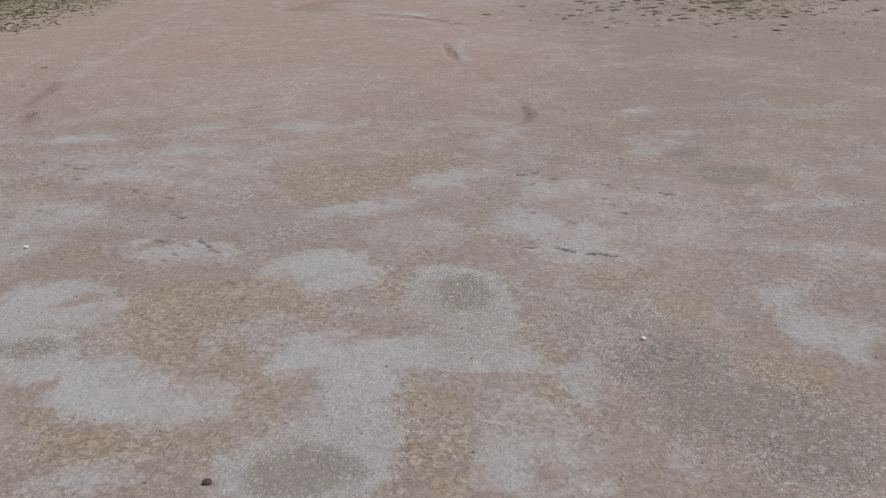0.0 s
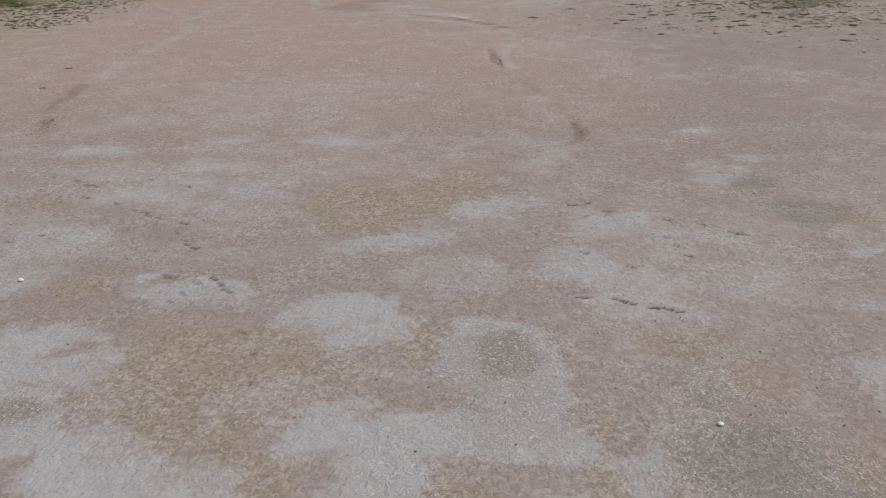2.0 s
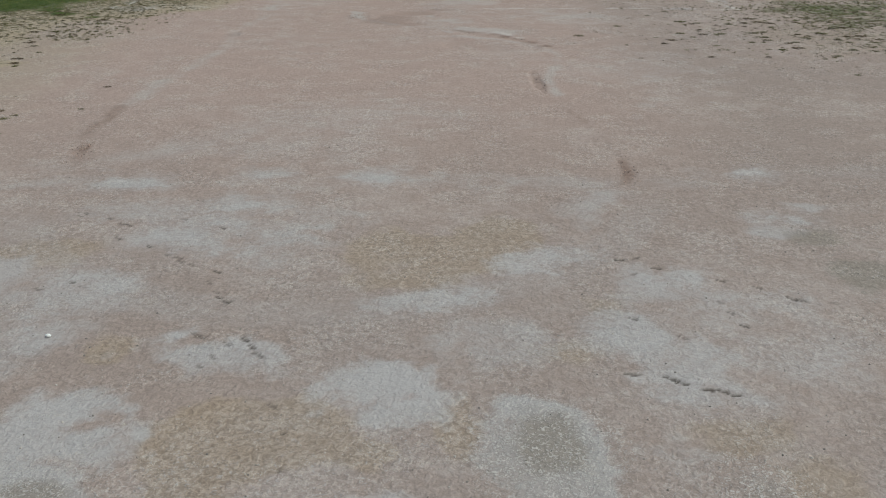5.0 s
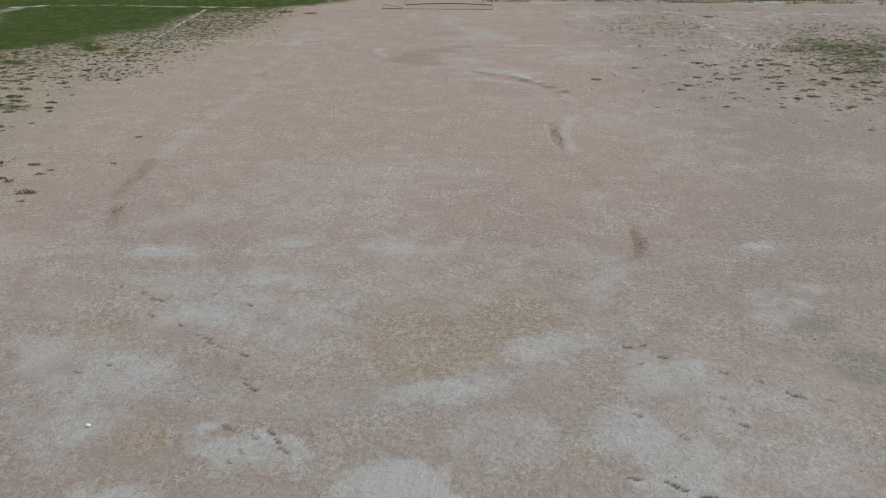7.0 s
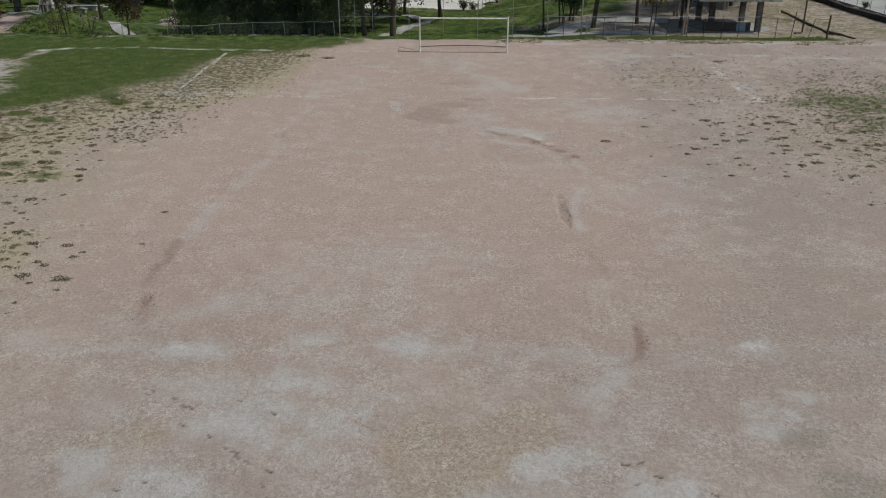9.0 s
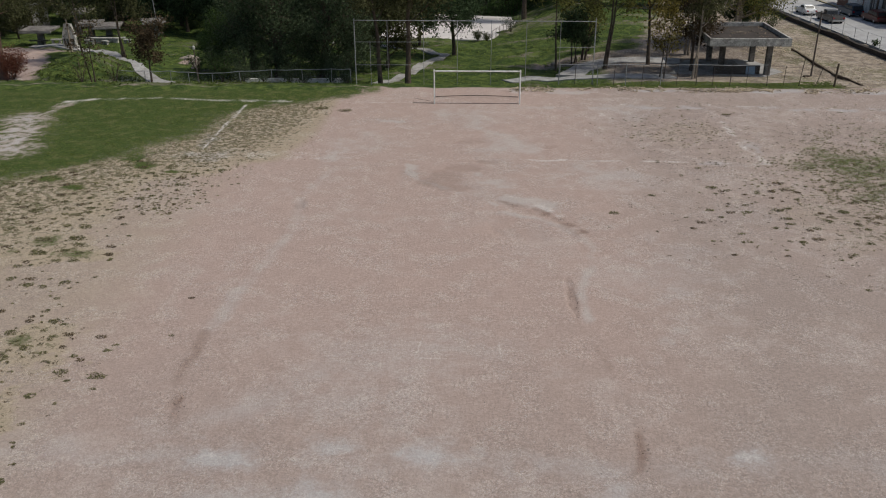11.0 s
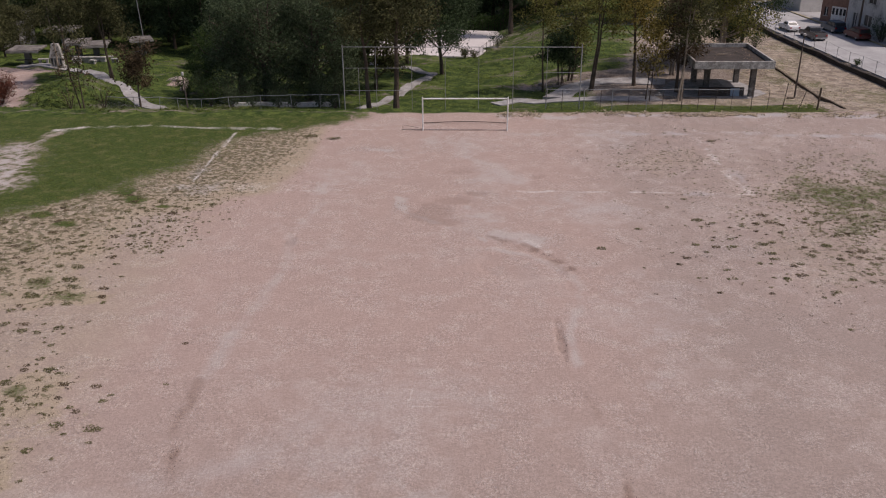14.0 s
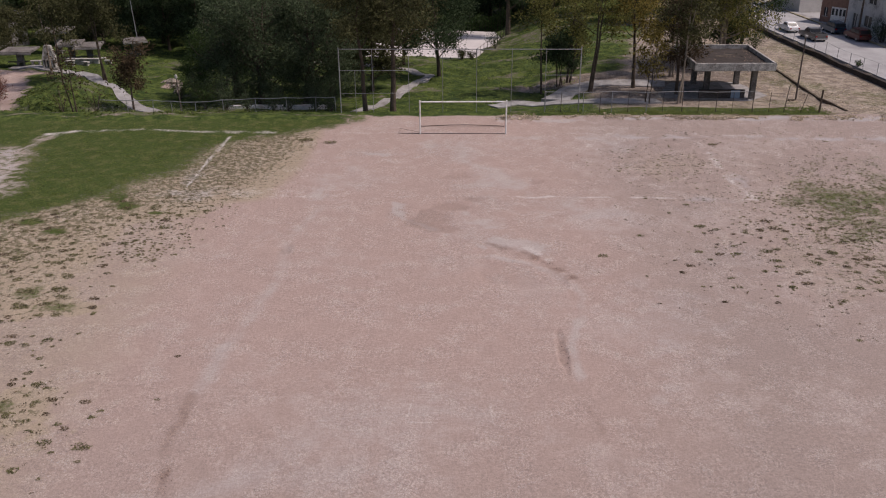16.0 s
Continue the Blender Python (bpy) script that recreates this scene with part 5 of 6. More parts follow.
house((55.0, 53.3, street_z(53, 52)), (8, 5.2, 3.9), 36, "brick house with a white garage door", M_MORTAR, [(1.3, 3.6, -0.1, 2.3, "garage"), (4.1, 4.7, 0.9, 2.1)])
house((54.4, 37.5, street_z(54, 40)), (9, 15.0, 6.5), 3, "grey rendered two-storey house with dark windows", M_PLASTER_GREY, [(1.0, 2.6, 1.0, 2.3), (4.0, 5.4, 0.0, 2.2), (8.0, 10.0, 1.0, 2.4), (12.0, 13.2, 0.0, 2.2), (1.2, 2.8, 4.0, 5.4), (7.6, 9.6, 4.0, 5.4), (11.8, 13.6, 4.0, 5.4)])
house((51.0, 76.0, street_z(52, 74)), (10, 11.0, 4.2), -84, "white rendered house with a dark entrance", M_PLASTER, [(1.2, 3.0, 0.0, 2.3), (6.0, 7.8, 1.0, 2.3)])
tagged(part("side_street", slab([(50.0, 57.0), (62.0, 57.0), (62.0, 75.5), (49.0, 75.5)], gz(56, 66) - 0.5, gz(56, 66) + 0.07), M_ROAD), "pale concrete side street before the white house", "road", kind="structure")
house((40.6, 98.0, street_z(50, 84)), (10, 14.0, 5.0), 4.2, "pale rendered house at the street's end", M_PLASTER, [(2.0, 3.6, 0.9, 2.2), (7.0, 8.7, 0.0, 2.3)])
house((-77.5, 73.0, gz(-77.5, 73)), (8, 9.0, 5.2), 250, "stained concrete house beyond the picnic area", M_CONC_DARK, [(2.0, 3.6, 0.9, 2.2), (7.0, 8.7, 1.0, 2.3)])


p = thing("street_pole", (52.2, 44.9, street_z(52, 45)), "dark timber utility pole before the houses", "pole")
part("shaft", bar([(0, 0, -0.3), (0, 0, 8.0)], [0.15, 0.10], 10), M_WOOD, p)
part("cross_arm", boxed((-0.9, -0.06, 7.3), (0.9, 0.06, 7.45), 0.02), M_WOOD, p)


# ---- court and paths ----
def build_paths():
    c = Vector((2.2, 52.6))
    along, across = Vector((0.235, 0.972)).normalized(), Vector((0.972, -0.10)).normalized()
    corners = [c, c + along * 26, c + along * 30 - across * 20, c - across * 17]
    bm = bmesh.new()
    n = 16
    grid = {}
    for i in range(n + 1):
        for j in range(n + 1):
            a = corners[0].lerp(corners[1], i / n)
            b = corners[3].lerp(corners[2], i / n)
            p = a.lerp(b, j / n)
            grid[i, j] = bm.verts.new((p.x, p.y, -4.72 - 0.045 * (p.y - 52.6)))
    for i in range(n):
        for j in range(n):
            bm.faces.new((grid[i, j], grid[i + 1, j], grid[i + 1, j + 1], grid[i, j + 1]))
    geo = bmesh.ops.extrude_face_region(bm, geom=bm.faces[:])
    for v in geo["geom"]:
        if isinstance(v, bmesh.types.BMVert):
            v.co.z -= 2.5
    bmesh.ops.recalc_face_normals(bm, faces=bm.faces)
    tagged(part("court", bm, M_COURT), "pale concrete sports court below the slope", "court", kind="structure")
    f = thing("court_fence", (c.x, c.y, -4.7), "low steel post fence along the court", "fence")
    tops = []
    for k in range(9):
        p = along * (2.6 * k)
        h = -0.045 * p.y
        tops.append((p.x + 0.25, p.y, 1.2 + h))
        part("post", bar([(p.x + 0.25, p.y, -0.3 + h), (p.x + 0.25, p.y, 1.25 + h)], 0.035, 6), M_STEEL_DARK, f)
    part("rail", bar(tops, 0.025, 6), M_STEEL_DARK, f)
    for label, pts, w in (("pale concrete footpath down the grassy slope", [(-11.8, 11.0), (-9.3, 15.0), (-7.2, 22.3), (-5.3, 30.7), (-3.6, 35.6)], 1.15),
                          ("pale concrete footpath among the trees", [(-3.6, 35.6), (-6.8, 41.0), (-11.7, 46.6), (-20, 50)], 1.2),
                          ("pale concrete footpath behind the goal", [(3.2, 15.0), (5.5, 16.6), (10.6, 15.5), (16.0, 13.7), (19.8, 14.4)], 1.9),
                          ("grey concrete footpath to the shelter", [(9.7, 17.0), (12.6, 21.6), (14.6, 22.9), (18.1, 22.4), (22, 21.6)], 2.6),
                          ("pale concrete path winding to the picnic area", [(-21.4, 9.9), (-24.2, 9.9), (-27.2, 10.6), (-30.6, 12.7), (-33.7, 16.2), (-36.5, 20.0), (-41.4, 28.8), (-46.6, 36.8), (-52.1, 42.8), (-60, 44.6)], 1.5)):
        tagged(part("footpath", strip(pts, w, up=0.05), M_PATH), label, "footpath", kind="structure")


build_paths()
# added wall: its white stands in for sunlit ground glimpsed under the crowns
w = thing("low_white_wall", (-17.6, 14.4, gz(-17.6, 14.4) - 0.42), "low white wall added for the sunlit glimpses under the dark trees", "wall")
for k in range(4):
    x = -6.0 + 2.5 * k
    part("wall_panel", boxed((x, -0.12, -0.5), (x + 2.49, 0.12, 0.85 + 0.04 * (k % 2)), 0.02), M_WHITE, w)


# ---- picnic area ----
def canopy(place, turn, size, tall, label):
    c = thing("picnic_canopy", place, label, "canopy", "picnic canopies", turn=turn)
    part("column", boxed((-0.4, -0.35, -0.3), (0.4, 0.35, tall), 0.05), M_CONC_DARK, c)
    part("roof_slab", boxed((-size[0] / 2, -size[1] / 2, tall), (size[0] / 2, size[1] / 2, tall + 0.26), 0.04), M_CONC_OLD, c)
    part("roof_rim", boxed((-size[0] / 2 - 0.06, -size[1] / 2 - 0.06, tall - 0.12), (size[0] / 2 + 0.06, -size[1] / 2 + 0.1, tall + 0.14), 0.03), M_CONC_DARK, c)
    t = part("table", boxed((-1.4, -1.0, 0.68), (1.2, -0.45, 0.78), 0.02), M_CONC_OLD, c)
    part("table_leg", boxed((-0.3, -0.85, -0.2), (0.1, -0.6, 0.68), 0.02), M_CONC_DARK, t)


for x, y, turn, size, tall in ((-59.6, 46.6, 4, (4.2, 3.8), 2.0), (-54.4, 51.2, 12, (3.4, 3.6), 2.5), (-59.6, 59.0, 8, (4.6, 4.0), 3.6), (-46.6, 54.5, 25, (3.2, 3.2), 2.3), (-51.6, 50.5, 12, (3.6, 3.8), 2.0)):
    canopy(at(x, y), turn, size, tall, "weathered concrete picnic canopy on a thick column")


def build_picnic():
    g = thing("barbecue_wall", at(-54.3, 43.6), "pale concrete barbecue stand with openings", "barbecue")
    g.scale = (0.76, 1.0, 1.0)
    for k in range(5):
        x = -1.0 + 0.5 * k
        part("upright", boxed((x - 0.1, -0.35, 0.3), (x + 0.1, 0.35, 1.3), 0.02), M_CONC_STAIN, g)
    part("back_panel", boxed((-0.9, 0.2, 0.303), (0.9, 0.3, 1.297)), M_DECK, g, "dark panel behind the openings")
    bm = bmesh.new()
    low, high = [bm.verts.new((x, y, 1.3)) for x, y in ((-1.2, -0.4), (1.2, -0.4), (1.2, 0.4), (-1.2, 0.4))], [bm.verts.new((x, y, 3.2)) for x, y in ((-0.6, -0.2), (0.6, -0.2), (0.6, 0.3), (-0.6, 0.3))]
    bm.faces.new(low[::-1])
    bm.faces.new(high)
    for k in range(4):
        bm.faces.new((low[k], low[(k + 1) % 4], high[(k + 1) % 4], high[k]))
    bmesh.ops.bevel(bm, geom=bm.edges[:], offset=0.04, segments=1, affect="EDGES")
    part("hood", bm, M_CONC_STAIN, g)
    part("base", boxed((-1.3, -0.45, -0.4), (1.3, 0.45, 0.3), 0.03), M_CONC_STAIN, g)
    for x, y, long, turn in ((-52.6, 45.8, 1.3, 10), (-50.6, 46.2, 1.0, -20), (-49.4, 48.4, 1.6, 30), (-56.8, 45.0, 1.4, 5), (-47.6, 46.4, 1.0, 0)):
        b = thing("concrete_bench", at(x, y), "weathered pale concrete bench in the picnic area", "bench", "picnic benches", turn=turn)
        part("seat", boxed((-long / 2, -0.25, 0.42), (long / 2, 0.25, 0.56), 0.02), M_CONC_STAIN, b)
        part("foot", boxed((-long / 2 + 0.1, -0.2, -0.2), (-long / 2 + 0.35, 0.2, 0.42), 0.02), M_CONC_STAIN, b)
        part("foot", boxed((long / 2 - 0.35, -0.2, -0.2), (long / 2 - 0.1, 0.2, 0.42), 0.02), M_CONC_STAIN, b)
    w = thing("low_terrace_wall", at(-51.3, 47.0), "low pale concrete terrace wall", "wall")
    part("masonry", boxed((-2.2, -0.2, -0.4), (2.2, 0.2, 0.7), 0.03), M_CONC_STAIN, w)
    part("coping", boxed((-2.3, -0.3, 0.7), (2.3, 0.3, 0.82), 0.02), M_CONC_STAIN, w)


build_picnic()

# ---- trees ----
TREES = [
    # x, y, height, trunk, crown_low, wide, leaves, leaf, bark, lean, stems, label
    (-9.3, 10.6, 15.5, 0.24, 0.54, 4.0, 5600, M_LEAF_OLIVE, M_BARK, (-0.6, 0), 1, "tall dark-trunked tree with an olive crown"),
    (-6.7, 10.8, 15.5, 0.30, 0.52, 4.4, 6400, M_LEAF_OLIVE, M_BARK, (0.3, 0), 1, "tall forked tree with an olive crown"),
    (-2.6, 35.0, 12.5, 0.24, 0.20, 4.4, 11500, M_LEAF_DARK, M_BARK, (-0.6, 0), 1, "dark cypress-like tree above the court path"),
    (8.7, 21.5, 14.0, 0.11, 0.55, 2.4, 1600, M_LEAF_SUNNY, M_BARK, (-0.4, 0), 1, "thin sparse tree on the slope"),
    (11.8, 24.6, 12.5, 0.11, 0.28, 2.6, 2600, M_LEAF_SUNNY, M_BARK, (0.8, 0), 3, "many-stemmed sparse tree by the path"),
    (13.5, 19.0, 15.0, 0.15, 0.45, 3.0, 2600, M_LEAF_SUNNY, M_BARK, (0.9, 0), 2, "forked slender tree by the grey path"),
    (18.4, 20.5, 14.5, 0.19, 0.36, 3.2, 2600, M_LEAF_YELLOW, M_BARK, (-0.6, 0), 1, "slender tree with yellowing leaves"),
    (18.6, 13.2, 9.5, 0.06, 0.30, 1.5, 1100, M_LEAF_YELLOW, M_BARK, (0.3, 0), 2, "thin young tree by the fence"),
    (21.4, 13.1, 14.0, 0.10, 0.45, 2.2, 2600, M_LEAF_OLIVE, M_BARK_PALE, (0.9, 0), 2, "leaning pale-barked tree by the shelter"),
    (30.4, 30.2, 13.0, 0.22, 0.3, 4.6, 7500, M_LEAF_SUNNY, M_BARK_PALE, (0.4, 0), 3, "broad light olive tree behind the shelter"),
    (26.3, 31.0, 14.0, 0.18, 0.3, 4.2, 5000, M_LEAF_SUNNY, M_BARK, (-0.4, 0), 2, "light olive tree behind the shelter"),
    (34.8, 38.0, 12.0, 0.24, 0.35, 4.2, 6000, M_LEAF_DARK, M_BARK, (0.8, 0), 1, "dark green tree near the street wall"),
    (22.0, 16.8, 11.5, 0.10, 0.30, 2.1, 3000, M_LEAF_RUST, M_BARK, (0.3, 0), 3, "brown-leaved bushy tree beside the shelter"),
    (23.4, 25.5, 12.5, 0.12, 0.30, 3.0, 3600, M_LEAF_SUNNY, M_BARK_PALE, (0, 0), 2, "light olive tree behind the shelter"),
    (10.9, 23.5, 5.8, 0.07, 0.42, 1.7, 3000, M_LEAF_DARK, M_BARK, (0.2, 0), 4, "low dark many-stemmed tree between the thin trees"),
    (8.0, 72.0, 17.0, 0.40, 0.25, 3.6, 5000, M_LEAF_DARK, M_BARK, (0, 0), 1, "tall dark conifer behind the court"),
    (-33.3, 14.4, 7.0, 0.11, 0.32, 1.8, 1900, M_LEAF_RUST, M_BARK, (0, 0), 1, "small tree with rust-brown leaves by the path"),
    (-53.0, 40.8, 13.0, 0.13, 0.42, 2.8, 2400, M_LEAF_OLIVE, M_BARK_PALE, (-0.2, 0), 1, "slim pale-barked tree in the picnic area"),
    (-43.1, 32.6, 14.0, 0.12, 0.42, 3.2, 4200, M_LEAF_OLIVE, M_BARK, (-0.1, 0), 2, "tall olive tree beside the winding path"),
    (-46.0, 28.0, 12.5, 0.12, 0.45, 2.6, 2400, M_LEAF_OLIVE, M_BARK, (-0.3, 0), 1, "slender olive tree beside the winding path"),
    (-37.6, 10.8, 7.5, 0.08, 0.42, 1.2, 320, M_LEAF_RUST, M_BARK, (-0.2, 0), 2, "thin nearly bare young tree on the bank"),
    (-48.6, 14.6, 16.0, 0.34, 0.5, 3.2, 3600, M_LEAF_OLIVE, M_BARK_RED, (-0.2, 0), 2, "tall reddish-barked tree above the bank"),
]
for k, (x, y, tall, trunk, low, wide, leaves, leaf, bark, lean, stems, label) in enumerate(TREES):
    tree(at(x, y), label, tall, trunk, low, wide, leaves, leaf, bark, lean, seed=20 + k, stems=stems)

# the great dark trees beside the ball-stop fence, with crowns that hang to the ground
for k, (x, y, tall, wide, leaves) in enumerate(((-20.6, 18.2, 12.4, 4.3, 9000), (-16.0, 17.8, 11.9, 3.9, 8000), (-24.4, 21.0, 10.2, 3.8, 6500), (-14.2, 23.5, 12.7, 3.8, 6000))):
    tree(at(x, y), "broad dense dark green tree with hanging branches", tall, 0.3, 0.14, wide, leaves, M_LEAF_HANG, M_BARK, (0.3, 0), seed=60 + k, limbs=16, stems=2, dense=0.62, full=0.22, hang=1.6)

# woods behind the park
WOODS = [tree(at(x, y), label, tall, 0.28, 0.15, wide, leaves, leaf, M_BARK, (0.3, 0), seed=80 + k, limbs=14, dense=0.9, leaf_size=0.5, group="woods behind the park")
         for k, (x, y, tall, wide, leaves, leaf, label) in enumerate((
             (-31.0, 62.0, 14.0, 4.4, 4600, M_LEAF_DARK, "dense dark green woodland tree"),
             (-20.0, 58.0, 14.0, 4.2, 4400, M_LEAF_OLIVE, "olive green woodland tree"),
             (-38.0, 68.0, 13.0, 4.4, 4600, M_LEAF_GREEN, "green leafy woodland tree")))]
rng = random.Random(12)
for k in range(120):
    if k < 84:
        x, y = rng.uniform(-125, 2), rng.uniform(74, 150)
    else:
        x, y = rng.uniform(8, 44), rng.uniform(82, 140)
    if -18 < x < 9 and y < 88:
        continue
    source = WOODS[rng.choice((0, 0, 1, 2))]
    copy_thing(source, pose(x, y, gz(x, y), 0, 0, rng.uniform(0, 360)) @ Matrix.Diagonal((*([rng.uniform(0.85, 1.3)] * 3), 1)))
for x, y, n, big in ((-70.5, 57, 1, 0.62), (-66, 53, 1, 0.5), (-71.0, 62, 1, 0.6), (-67.5, 61, 1, 0.55), (-74.5, 63, 1, 0.6), (-64, 72, 0, 0.95), (-57, 70, 1, 0.9), (-50, 66, 0, 0.8), (-26, 72, 0, 1.1), (-34.0, 44, 2, 0.45), (-27.0, 28, 2, 0.5), (-29.0, 22.5, 2, 0.36), (-44, 62, 0, 0.8),
                     (34, 60, 0, 0.9), (22, 72, 0, 0.95), (37, 74, 2, 0.95), (-68, 42, 1, 0.8), (-63, 30, 1, 0.8), 
                     (-88, 66, 0, 1.1), (-95, 80, 1, 1.2), (40, 66, 0, 0.8), (-10, 26, 1, 0.75), (-14, 34, 0, 0.8), (-21, 40, 0, 0.9), (-24, 50, 1, 0.9), (-12, 90, 0, 1.0), (-6, 95, 0, 1.1), (1, 91, 2, 0.9), (6, 96, 0, 1.1), (13, 84, 0, 1.0), (19, 84, 1, 1.0), (14, 95, 0, 1.1), (26, 62, 0, 0.8), (30, 72, 1, 0.9), (-36, 78, 0, 1.0), (-44, 74, 0, 1.0), (-30, 84, 1, 1.0), (-7.5, 46, 0, 0.75), (2, 89.5, 0, 1.0), (7.5, 88, 0, 0.95), (-4, 91, 2, 1.0), (11.5, 90, 0, 1.0), (16, 80, 0, 0.8), (32, 34, 0, 0.7), (-38, 58, 0, 0.9), (-33.5, 55, 0, 0.8), (-42, 66, 0, 0.9), (-48, 72, 0, 1.0), (-28, 48, 0, 0.75)):
    copy_thing(WOODS[n], pose(x, y, gz(x, y), 0, 0, 57 * n + 3 * x) @ Matrix.Diagonal((big, big, big, 1)))


# ---- shrubs, grass and stones ----
def shrub(place, label, size, leaf, leaves, seed):
    rng = random.Random(seed)
    s = thing("shrub", place, label, "shrub", "shrubs in the park")
    wood, spots = bmesh.new(), []
    for k in range(9):
        a = rng.uniform(0, 6.28)
        tip = Vector((math.cos(a) * rng.uniform(0.2, 0.6), math.sin(a) * rng.uniform(0.2, 0.6), rng.uniform(0.7, 1.1))) * size
        tube(wood, [(0, 0, -0.1), tip * 0.5 + Vector((0, 0, 0.1)), tip], [0.03, 0.02, 0.006], 5, cap=False)
        for _ in range(leaves // 9):
            spots.append(tip * rng.uniform(0.35, 1.05) + Vector((rng.gauss(0, 1), rng.gauss(0, 1), rng.gauss(0, 0.8))) * size * 0.14)
    part("stems", wood, M_BARK, s)
    mesh_part("foliage", *leafy(spots, rng, 0.16), leaf, s)


for k, (x, y, size, leaf, n, label) in enumerate(((-37.4, 7.4, 2.2, M_LEAF_RUST, 90, "nearly bare twiggy shrub on the bank"), (-34.4, 7.8, 2.2, M_LEAF_RUST, 90, "nearly bare twiggy shrub on the bank"),
                                                  (-47.4, 14.0, 2.8, M_LEAF_RED, 4200, "rust-brown leafy shrub below the tall tree"), (-30.0, 19.5, 2.2, M_LEAF_GREEN, 900, "green leafy shrub by the path"),
                                                  (-26.0, 14.5, 2.6, M_LEAF_GREEN, 1200, "green leafy shrub under the dark trees"), (5.4, 59.5, 2.6, M_LEAF_DARK, 900, "dark round shrub beside the court"),
                                                  (37.5, 40.5, 2.2, M_LEAF_GREEN, 900, "green shrub near the street wall"), (53.4, 40.5, 2.8, M_LEAF_DARK, 1600, "dark green shrub before the grey house"),
                                                  (0.4, 50.6, 1.3, M_LEAF_OLIVE, 900, "olive shrub at the court's edge"), (1.7, 51.2, 1.2, M_LEAF_OLIVE, 600, "olive shrub at the court's edge"), (13.2, 30.0, 3.0, M_LEAF_DARK, 2400, "dark green shrub on the slope"), (44.9, 27.0, 0.7, M_LEAF_GREEN, 300, "small weed shrub at the street wall"),
                                                  (-24.2, 15.8, 3.4, M_LEAF_HANG, 2600, "dark low foliage hanging under the broad trees"), (-21.6, 16.2, 3.2, M_LEAF_HANG, 2600, "dark low foliage hanging under the broad trees"), (-19.0, 15.9, 3.4, M_LEAF_HANG, 2600, "dark low foliage hanging under the broad trees"), (-16.4, 16.1, 3.0, M_LEAF_HANG, 2400, "dark low foliage hanging under the broad trees"), (-13.9, 15.8, 3.3, M_LEAF_HANG, 2500, "dark low foliage hanging under the broad trees"), (-27.0, 17.5, 3.0, M_LEAF_HANG, 2200, "grey-green bush beside the broad trees"), (-23.4, 12.8, 1.9, M_LEAF_HANG, 1100, "dark leafy shrub before the white wall"), (-21.3, 12.9, 1.6, M_LEAF_HANG, 800, "dark leafy shrub before the white wall"), (-18.7, 12.8, 2.2, M_LEAF_HANG, 1300, "dark leafy shrub before the white wall"), (-17.2, 12.9, 1.5, M_LEAF_HANG, 700, "dark leafy shrub before the white wall"), (-14.6, 13.0, 2.1, M_LEAF_HANG, 1200, "dark leafy shrub before the white wall"), (-13.0, 12.9, 1.6, M_LEAF_HANG, 800, "dark leafy shrub before the white wall"), (33.5, 33.0, 1.8, M_LEAF_GREEN, 800, "green shrub behind the shelter"))):
    shrub(at(x, y), label, size, leaf, n, 200 + k)


h = thing("hedge", (8.8, 80.0, gz(8.8, 80.0)), "dark green clipped hedge behind the court", "hedge")
rng = random.Random(77)
wood, spots = bmesh.new(), []
for k in range(40):
    x, y = -20.0 * k / 39, 6.2 * k / 39
    low = gz(8.8 + x, 80 + y) - gz(8.8, 80.0)
    tube(wood, [(x, y, low - 0.3), (x, y, low + 1.2), (x + 0.1, y, low + 2.4)], [0.05, 0.04, 0.015], 5, cap=False)
    tall = 3.0 + 0.35 * math.sin(0.8 * k) + rng.uniform(-0.2, 0.2)
    spots += [Vector((x + rng.uniform(-0.35, 0.35), y + rng.gauss(0, 0.5), low + tall * rng.uniform(0.05, 1) ** 0.8)) for _ in range(150)]
part("stems", wood, M_BARK, h)
mesh_part("foliage", *leafy(spots, rng, 0.3), M_LEAF_GREEN, h)


def blades(spots, rng, tall, spread, count, flat=0.5):
    """Tufts of thin tapering blades."""
    verts, faces = [], []
    for x, y, z, size in spots:
        for _ in range(count):
            a = rng.uniform(0, 6.28)
            out = Vector((math.cos(a), math.sin(a), 0))
            side = Vector((-out.y, out.x, 0)) * spread * 0.16 * size
            root = Vector((x, y, z - 0.01)) + out * spread * size * rng.uniform(0, 0.4)
            mid = root + out * spread * size * rng.uniform(0.3, 0.7) + Vector((0, 0, tall * size * rng.uniform(0.6, 1.0)))
            tip = mid + out * spread * size * 0.5 + Vector((0, 0, tall * size * (0.3 - flat)))
            n = len(verts)
            verts += [root - side, root + side, mid + side, mid - side, tip]
            faces += [(n, n + 1, n + 2), (n, n + 2, n + 3), (n + 3, n + 2, n + 4)]
    return verts, faces


def scatter(count, x0, x1, y0, y1, density, seed, low=0.6, high=1.5):
    r = np.random.RandomState(seed)
    x, y = r.uniform(x0, x1, count), r.uniform(y0, y1, count)
    keep = r.rand(count) < density(x, y)
    x, y = x[keep], y[keep]
    z = ground_z(x, y) + smooth((7.0 - y) / 1.0) * field_bump(x, y)
    return [(float(a), float(b), float(c), float(s)) for a, b, c, s in zip(x, y, z, r.uniform(low, high, len(x)) ** 1.6)]


